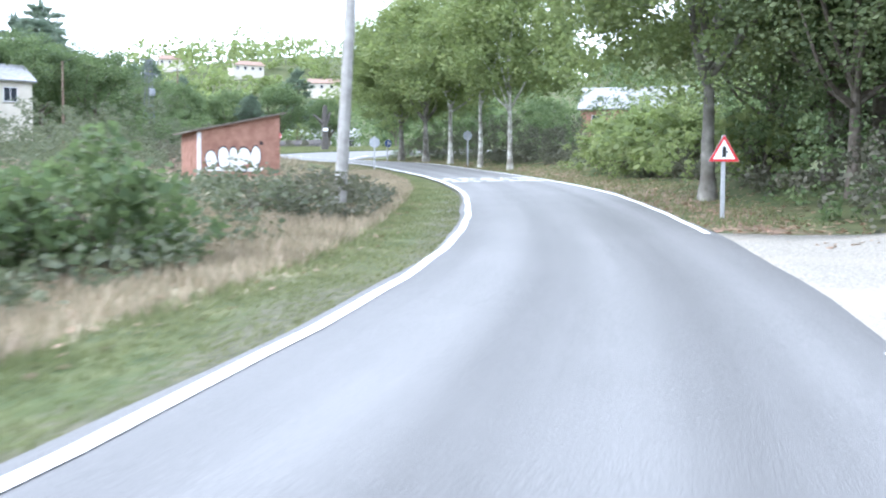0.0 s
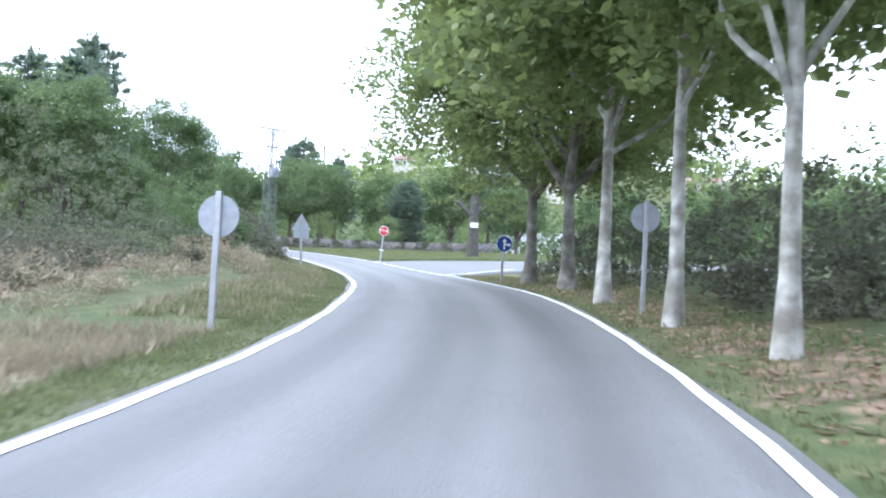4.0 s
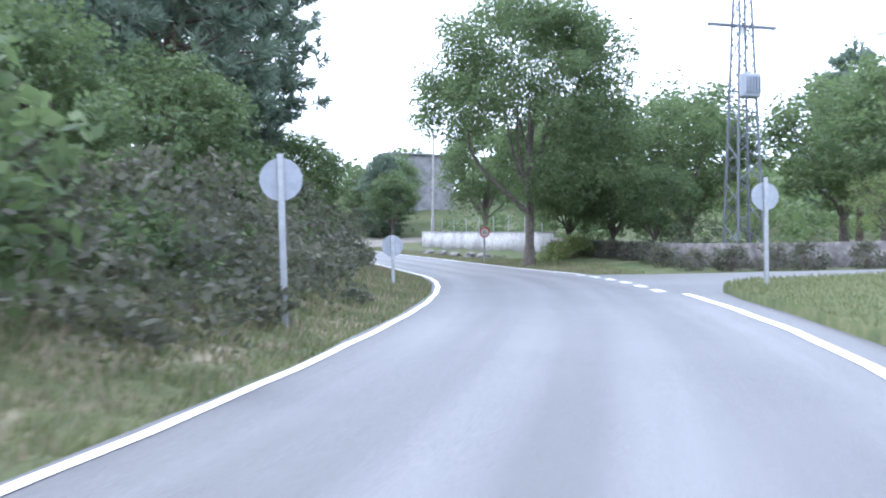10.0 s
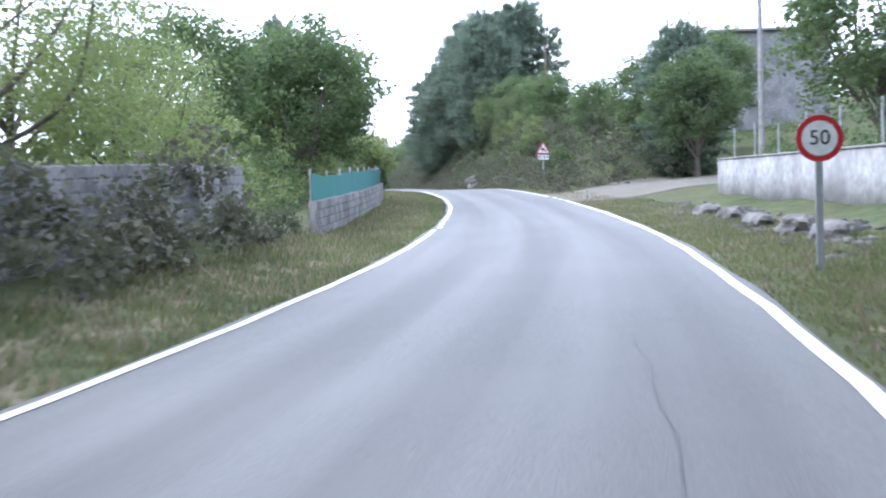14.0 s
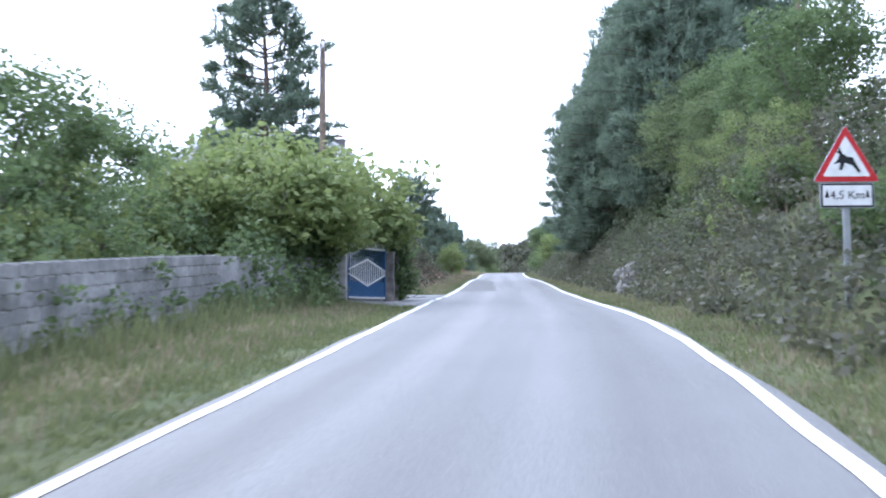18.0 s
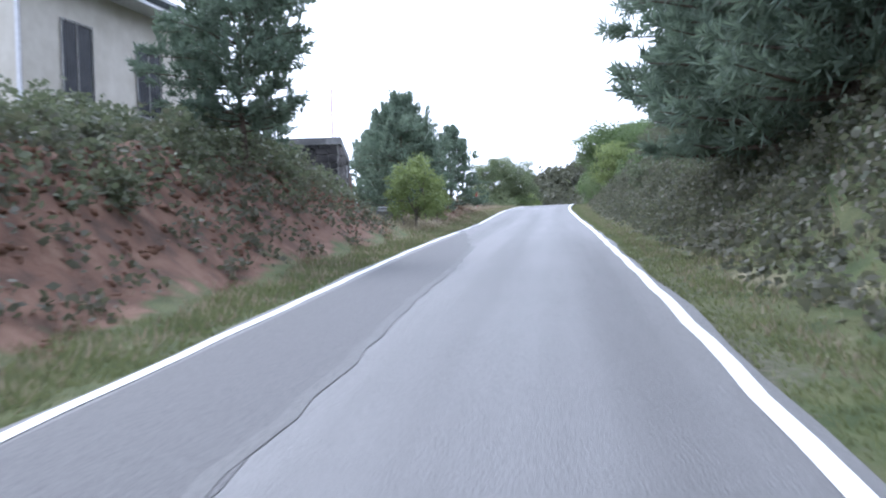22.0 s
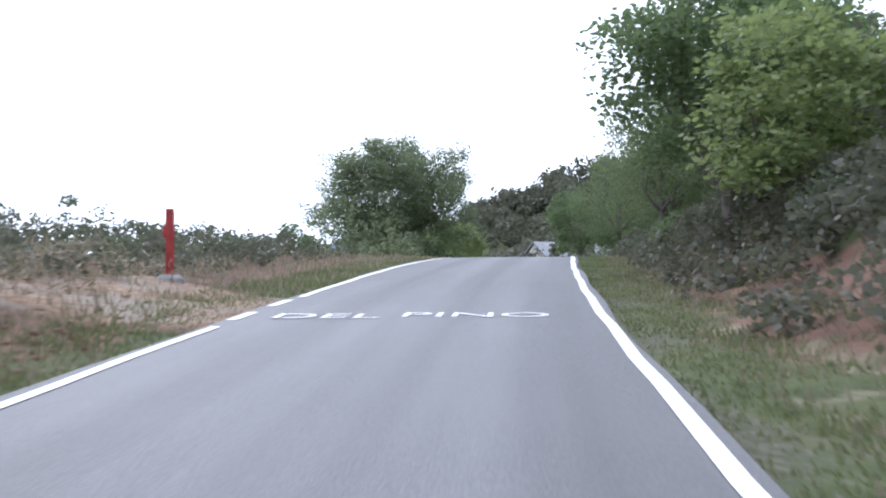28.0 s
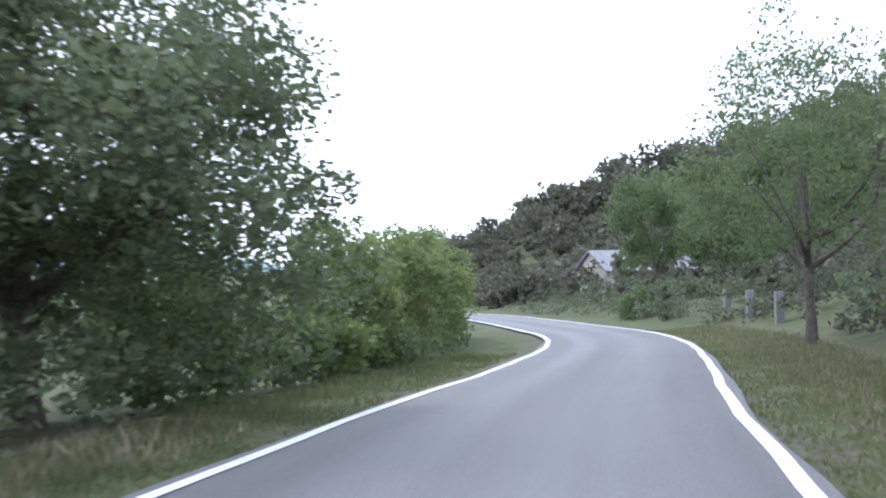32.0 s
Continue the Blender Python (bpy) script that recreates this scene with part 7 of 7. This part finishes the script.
def slab(x0, z0, x1, z1, y0, y1, thick):
    """Outline of a sloping roof slab in x and z."""
    d = math.hypot(x1 - x0, z1 - z0)
    nx, nz = -(z1 - z0) / d * thick, (x1 - x0) / d * thick
    if nz < 0:
        nx, nz = -nx, -nz
    return [(x0, z0), (x1, z1), (x1 + nx, z1 + nz), (x0 + nx, z0 + nz)]


def big_house():
    """Cream house on the bank: its gable looks down the road, three dormer windows in the roof."""
    base = 19.36
    root = new("house")
    root.empty_display_size = 1.0
    root.matrix_basis = pose(-166.1, 177.5, base, 0, 0, 72.5)
    tagged(root, "two-storey cream house with pale gable, slate roof and dormers", "house")
    hw, deep, eave, ridge = 6.4, 10.6, 4.35, 8.33
    wall = child("wall", box_mesh("wall", -hw + 0.25, hw - 0.25, 0.25, deep, -3.0, eave, M_PLASTER), root)
    bm = bmesh.new()
    prism(bm, [(-hw + 0.2, eave + 0.05), (hw - 0.2, eave + 0.05), (hw - 0.2, eave + 0.35), (0, ridge - 0.1), (-hw + 0.2, eave + 0.35)], 0.02, deep)
    child("gable", bm_mesh("gable", bm, M_GABLE), root, label="pale rendered gable")
    child("eaves_band", box_mesh("eaves_band", -hw - 0.15, hw + 0.15, -0.12, 0.24, eave - 0.12, eave + 0.05, M_CONCRETE, 0.01), root)
    for sgn in (-1, 1):
        bm = bmesh.new()
        prism(bm, slab(0, ridge, sgn * (hw + 0.5), eave + 0.05, 0, 0, 0.16), -0.05, deep + 0.3)
        child("roof", bm_mesh("roof", bm, M_SLATE), root, label="dark slate roof slope")
        bm = bmesh.new()
        prism(bm, slab(0, ridge - 0.16, sgn * (hw + 0.55), eave - 0.08, 0, 0, 0.4), -0.15, -0.055)
        child("verge_board", bm_mesh("verge_board", bm, M_WHITE), root, label="white verge board")
        child("gutter", box_mesh("gutter", sgn * (hw + 0.42) - 0.07, sgn * (hw + 0.42) + 0.07, -0.3, deep + 0.3, eave - 0.08, eave + 0.04, M_TRIM, 0.02), root)
        child("soffit", box_mesh("soffit", min(sgn * (hw - 0.3), sgn * (hw + 0.42)), max(sgn * (hw - 0.3), sgn * (hw + 0.42)), -0.2, deep + 0.2, eave - 0.05, eave + 0.0, M_TRIM), root)
    # dormer on the road side
    dorm = child("dormer", box_mesh("dormer", 2.6, 5.15, 2.3, 9.2, eave + 0.8, ridge - 1.45, M_TRIM), root, label="long white dormer with three windows")
    bm = bmesh.new()
    prism(bm, slab(1.2, ridge - 0.75, 5.22, ridge - 1.38, 0, 0, 0.08), 2.24, 9.26)
    child("dormer_roof", bm_mesh("dormer_roof", bm, M_SLATE), dorm)
    bm = bmesh.new()
    prism(bm, [(1.8, ridge - 1.3), (5.14, ridge - 1.46), (5.14, ridge - 1.38), (1.8, ridge - 0.855)], 2.3, 9.2)
    child("dormer_cheek", bm_mesh("dormer_cheek", bm, M_SLATE), dorm)
    child("fascia", box_mesh("fascia", 5.155, 5.245, 2.24, 9.26, ridge - 1.52, ridge - 1.33, M_TRIM), dorm)
    for k in range(3):
        pane = child("dormer_window", box_mesh("pane", 0, 1.35, -0.03, 0.02, 0, 1.15, M_GLASS), dorm, pose(5.16, 2.75 + 2.2 * k, eave + 1.0, 0, 0, 90))
    # windows: the gable wall looks along -y
    window_at(root, "window", 2.05, 3.75, 2.45, 3.8, 0.25, 0.02, M_CONCRETE, True, 3)
    window_at(root, "window", -4.1, -2.9, 1.6, 3.0, 0.25, 0.02, M_CONCRETE, False, 2)
    side = child("side_wall", box_mesh("side_wall", 0.02, deep - 0.3, 0.0, 0.012, -3.0, eave - 0.05, M_PLASTER), root, pose(hw - 0.235, 0.27, 0, 0, 0, 90))
    for k in range(2):
        window_at(side, "window", 1.6 + 3.6 * k, 2.9 + 3.6 * k, 1.35, 3.3, -0.012, 0.01, M_CONCRETE, True, 2)
    child("downpipe", box_mesh("downpipe", hw - 0.3, hw - 0.2, 0.12, 0.22, -3, eave, M_TRIM, 0.01), root)
    for cx, cy in ((4.1, 8.6),):
        ch = child("chimney", box_mesh("chimney", cx - 0.4, cx + 0.4, cy - 0.4, cy + 0.4, ridge - 3.0, ridge - 0.35, M_STONE, 0.02), root, label="stone chimney stack")
        child("cap", box_mesh("cap", cx - 0.5, cx + 0.5, cy - 0.5, cy + 0.5, ridge - 0.35, ridge - 0.27, M_CONCRETE, 0.01), ch)
        child("cowl", box_mesh("cowl", cx - 0.3, cx + 0.3, cy - 0.3, cy + 0.3, ridge - 0.05, ridge + 0.03, M_BRICK, 0.02), ch)


big_house()


def small_house(x, y, turn, w, d, eave, ridge, wall_m, roof_m, label, windows=True, up=0.0):
    root = thing("house", x, y, turn, label, "house", up)
    child("wall", box_mesh("wall", -w / 2, w / 2, -d / 2, d / 2, -2.0, eave, wall_m), root)
    bm = bmesh.new()
    prism(bm, [(-d / 2, eave), (d / 2, eave), (0, ridge - 0.05)], -w / 2 + 0.01, w / 2 - 0.01)
    bmesh.ops.rotate(bm, verts=bm.verts[:], cent=(0, 0, 0), matrix=Matrix.Rotation(math.pi / 2, 3, "Z"))
    child("gable", bm_mesh("gable", bm, wall_m), root)
    for sgn in (-1, 1):
        bm = bmesh.new()
        prism(bm, slab(0, ridge, sgn * (d / 2 + 0.4), eave - 0.1, 0, 0, 0.14), -w / 2 - 0.3, w / 2 + 0.3)
        bmesh.ops.rotate(bm, verts=bm.verts[:], cent=(0, 0, 0), matrix=Matrix.Rotation(math.pi / 2, 3, "Z"))
        child("roof", bm_mesh("roof", bm, roof_m), root)
    if windows:
        for k in range(max(1, int(w / 3))):
            xm = -w / 2 + w * (k + 0.5) / max(1, int(w / 3))
            window_at(root, "window", xm - 0.5, xm + 0.5, eave - 1.7, eave - 0.6, -d / 2 - 0.0, 0.005, M_TRIM)
    return root


small_house(-34.4, 237.7, 10, 14, 9, 3.2, 5.2, M_TRIM, M_TILE, "long white house with a grey roof among trees", up=-1.0)
small_house(14.5, 135.7, -12, 13, 8, 3.6, 6.0, M_BRICK, M_TILE, "brick house with a pale grey roof behind hedges", up=0.6)
small_house(-44.8, 115.5, 40, 7, 7, 4.6, 6.2, M_PLASTER, M_TILE, "two-storey house with a grey roof behind bushes", up=0)
small_house(-116.5, 208.5, 65, 7.5, 8, 6.6, 6.9, M_BLOCK, M_TILE, "plain grey rendered building behind trees", False, up=17.9 - height(-116.5, 208.5))
small_house(-328.0, 234.6, 104, 9.5, 6.0, 1.9, 3.7, M_PLASTER, M_TILE, "low stone cottage with a long grey roof at the bend", False, up=20.1 - height(-328.0, 234.6))
for x, y, w, k in ((-60, 410, 14, 5), (-95, 430, 12, 30), (-20, 440, 16, -10), (60, 470, 12, 15), (-130, 455, 12, 5)):
    small_house(x, y, k, w, 9, 4.0, 6.0, M_PLASTER, M_ROOF, "distant village house with a brownish roof", True)


def graffiti_hut():
    """Small brick hut with a sloping roof; painted letters blurred to plain shapes."""
    a, b = np.array((-15.0, 75.8)), np.array((-11.7, 77.65))
    w = float(np.linalg.norm(b - a))
    turn = math.degrees(math.atan2(b[1] - a[1], b[0] - a[0]))
    base = 4.62
    root = new("brick_hut")
    root.empty_display_size = 0.5
    root.matrix_basis = pose(a[0], a[1], base, 0, 0, turn)
    tagged(root, "small red brick hut with a sloping roof and painted graffiti", "hut")
    bm = bmesh.new()
    prism(bm, [(0, -0.6), (w, -0.6), (w, 2.75), (0, 1.9)], 0, 3.2)
    child("wall", bm_mesh("wall", bm, M_BRICK), root)
    bm = bmesh.new()
    prism(bm, [(-0.35, 1.83), (w + 0.2, 2.79), (w + 0.2, 2.87), (-0.35, 1.91)], -0.25, 3.4)
    child("roof", bm_mesh("roof", bm, M_BARK), root, label="thin dark sheet roof")
    child("corner_strip", box_mesh("corner_strip", -0.012, 0.14, -0.012, 0.1, -0.5, 1.86, M_TRIM), root, label="pale corner strip")
    for k in range(14):
        child("quoin_brick", box_mesh("quoin_brick", w - 0.22 + 0.1 * (k % 2), w + 0.012, -0.014, 0.1, 0.0 + 0.19 * k, 0.08 + 0.19 * k, M_BRICK), root)
    child("vent", box_mesh("vent", w - 0.95, w - 0.8, -0.008, 0.05, 1.35, 1.5, M_BLACK), root)
    door = child("door", box_mesh("door", 1.0, 1.9, 0, 0.02, -0.4, 1.5, M_BRICK), root, pose(-0.012, 3.1, 0, 0, 0, -90))
    # bubble shapes of white paint with a dark outline
    xs = ((0.75, 0.62, 0.33, 0.42), (1.45, 0.72, 0.36, 0.5), (2.0, 0.7, 0.28, 0.52), (2.6, 0.66, 0.42, 0.56), (3.3, 0.78, 0.28, 0.52))
    for k, (cx, cz, rx, rz) in enumerate(xs):
        cx, rx = cx * 0.8, rx * 0.8
        blob = lambda s: [(cx + rx * s * math.cos(q) * (1 - 0.12 * math.sin(2 * q + k)), cz + rz * s * math.sin(q)) for q in np.linspace(0, 2 * math.pi, 22)[:-1]]
        o = child("paint_shape", plate("paint_shape", blob(1.08), -0.006 - 0.001 * k, 0.0, M_BLACK), root, label="black painted outline")
        child("paint_shape", plate("paint_shape", blob(0.95), -0.0135 - 0.001 * k, -0.0075 - 0.001 * k, M_WHITE), o, label="white painted shape")
    child("paint_shape", plate("paint_shape", [(2.05, 0.22), (2.4, 0.3), (2.36, 0.55), (2.2, 0.42), (2.08, 0.5)], -0.022, -0.019, M_BRICK), root)
    child("paint_shape", plate("paint_shape", [(0.4, 0.12), (2.9, 0.12), (3.0, 0.3), (0.32, 0.3)], -0.004, 0.0, M_WHITE), root)


graffiti_hut()


def ruin():
    """Roofless stone building with a concrete ring beam, a slit window and a tall doorway."""
    corner = np.array(place(283.6, -7.0))
    far = np.array(place(291.4, -8.3))
    turn = math.degrees(math.atan2(far[1] - corner[1], far[0] - corner[0]))
    base = height(*place(287, -7.2)) - 0.15
    root = new("stone_ruin")
    root.empty_display_size = 0.5
    root.matrix_basis = pose(corner[0], corner[1], base, 0, 0, turn)
    tagged(root, "roofless stone building with a concrete ring beam and empty doorway", "ruin")
    length, tall, th, front = float(np.linalg.norm(far - corner)), 3.05, 0.5, 6.2
    # local x runs along the road side, local y towards the road is negative
    rng = np.random.default_rng(17)
    gaps = ((1.75, 2.35, 1.4, 2.75), (4.1, 6.2, 0.0, 2.8))
    spans = [(0, 1.75, 0, tall), (1.75, 2.35, 0, 1.4), (1.75, 2.35, 2.75, tall), (2.35, 4.1, 0, tall), (4.1, 6.2, 2.8, tall), (6.2, length, 0, tall)]
    for a, b, c, d in spans:
        child("core", box_mesh("core", a, b, 0.06, th, c - (0.5 if c == 0 else 0), d, M_MORTAR), root)
    child("core", box_mesh("core", 0.06, th, th, front, -0.5, tall, M_MORTAR), root)
    child("core", box_mesh("core", length - th, length, th, front, -0.5, tall, M_MORTAR), root)
    child("core", box_mesh("core", 0, length, front, front + th, -0.5, tall, M_MORTAR), root)
    for a, b, c, d in ((-0.08, length + 0.08, -0.06, th + 0.05), (-0.08, th + 0.05, th + 0.05, front + th), (length - th, length + 0.08, th + 0.05, front + th)):
        child("ring_beam", box_mesh("ring_beam", a, b, c, d, tall, tall + 0.28, M_BLOCK, 0.02), root, label="weathered dark concrete ring beam")
    child("floor_slab", box_mesh("floor_slab", th, length - th, th, front, tall - 0.18, tall - 0.02, M_MORTAR), root, label="bare concrete slab over the room")
    child("shelf_band", box_mesh("shelf_band", -0.1, 0.05, 0.02, front, 1.75, 1.85, M_CONCRETE), root)
    for a in (4.02, 6.2):
        child("door_jamb", box_mesh("door_jamb", a, a + 0.08, -0.03, 0.1, 0, 2.8, M_TRIM), root)
    shapes, dark_shapes = [], []
    for k in range(5):
        bm = bmesh.new()
        box(bm, -0.5, 0.5, -0.5, 0.5, -0.5, 0.5, 0.1)
        for v in bm.verts:
            v.co += Vector(rng.uniform(-0.07, 0.07, 3))
        shapes.append(bm_mesh("stone", bm, M_STONE))
        # a darker copy of each stone, used on the side wall only
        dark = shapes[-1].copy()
        dark.materials[0] = M_DARK_STONE
        dark_shapes.append(dark)
    def stones(a0, a1, z0, z1, along_x):
        z = z0
        while z < z1 - 0.08:
            h = min(rng.uniform(0.12, 0.24) if along_x else rng.uniform(0.2, 0.34), z1 - z)
            a = a0
            while a < a1 - 0.05:
                w = min(rng.uniform(0.25, 0.62), a1 - a)
                if w < 0.12:
                    break
                hole = along_x and any(g[0] - 0.02 < a + w / 2 < g[1] + 0.02 and g[2] - 0.1 < z + h / 2 < g[3] for g in gaps)
                if not hole:
                    m = pose(a + w / 2, 0.03, z + h / 2) if along_x else pose(0.03, a + w / 2, z + h / 2, 0, 0, 90)
                    child("stone", (shapes if along_x else dark_shapes)[int(rng.integers(5))], root, m @ Matrix.Diagonal((w * 0.98, 0.13 + 0.06 * rng.uniform(), h * 0.96, 1)))
                a += w
            z += h
    stones(0.0, length, -0.1, tall, True)
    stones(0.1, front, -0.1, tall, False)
    for px, py, h, r in ((0.9, 0.3, 2.0, 0.025), (3.0, 0.3, 1.6, 0.02), (6.6, 0.3, 1.5, 0.02)):
        bm = bmesh.new()
        cylinder(bm, r, tall + 0.2, tall + 0.3 + h, 8, Matrix.Translation((px, py, 0)))
        child("rebar", bm_mesh("rebar", bm, M_RUST), root, label="rusty reinforcement rod")
    child("pillar", box_mesh("pillar", 0.1, 0.36, 2.6, 2.86, tall, tall + 1.7, M_BLOCK, 0.02), root, label="bare concrete pillar")


ruin()
wall_run("ruined_wall", fine([place(292.0, -8.6), place(296.5, -9.4)], 1.2), 0.35, (2.1, 2.3, 1.9, 2.0, 1.6), M_SOIL, "low brown broken wall behind a ruin")
# broken slabs leaning beside the ruin
for s, lat, w, h, turn, tilt in ((287.4, -5.9, 0.9, 0.75, 20, -28), (288.3, -5.7, 0.7, 0.5, -15, -40), (286.6, -6.1, 0.55, 0.6, 50, -18)):
    x, y = place(s, lat)
    broken = new("concrete_slab", box_mesh("concrete_slab", -w / 2, w / 2, -0.05, 0.05, -0.1, h, M_BLOCK, 0.02))
    broken.matrix_basis = pose(x, y, height(x, y), tilt, 0, heading(s) + 180 + turn)
    tagged(broken, "broken grey concrete slab leaning in the weeds", "slab", "broken slabs")

# red post and small posts by the field entrance
x, y = place(320.2, -5.2)
post_ = thing("marker_post", x, y, heading(318), "dark red painted marker post in the grass", "post")
child("post", box_mesh("post", -0.06, 0.06, -0.06, 0.06, -0.3, 1.25, M_RUST, 0.012), post_)
child("bracket", box_mesh("bracket", -0.1, 0.1, -0.075, -0.06, 0.75, 0.95, M_RUST, 0.004), post_)
bm = bmesh.new()
bmesh.ops.create_icosphere(bm, subdivisions=2, radius=0.24)
bmesh.ops.scale(bm, vec=(1.2, 1.0, 0.6), verts=bm.verts[:])
child("footing", bm_mesh("footing", bm, M_CONCRETE), post_)
for s, lat in ((372, 5.2), (376, 5.5), (380, 6.0)):
    x, y = place(s, lat)
    post_ = thing("gate_post", x, y, heading(s), "pale square concrete gate post by a cottage", "post", group="gate posts")
    child("post", box_mesh("post", -0.12, 0.12, -0.12, 0.12, -0.2, 0.95, M_MORTAR, 0.015), post_)
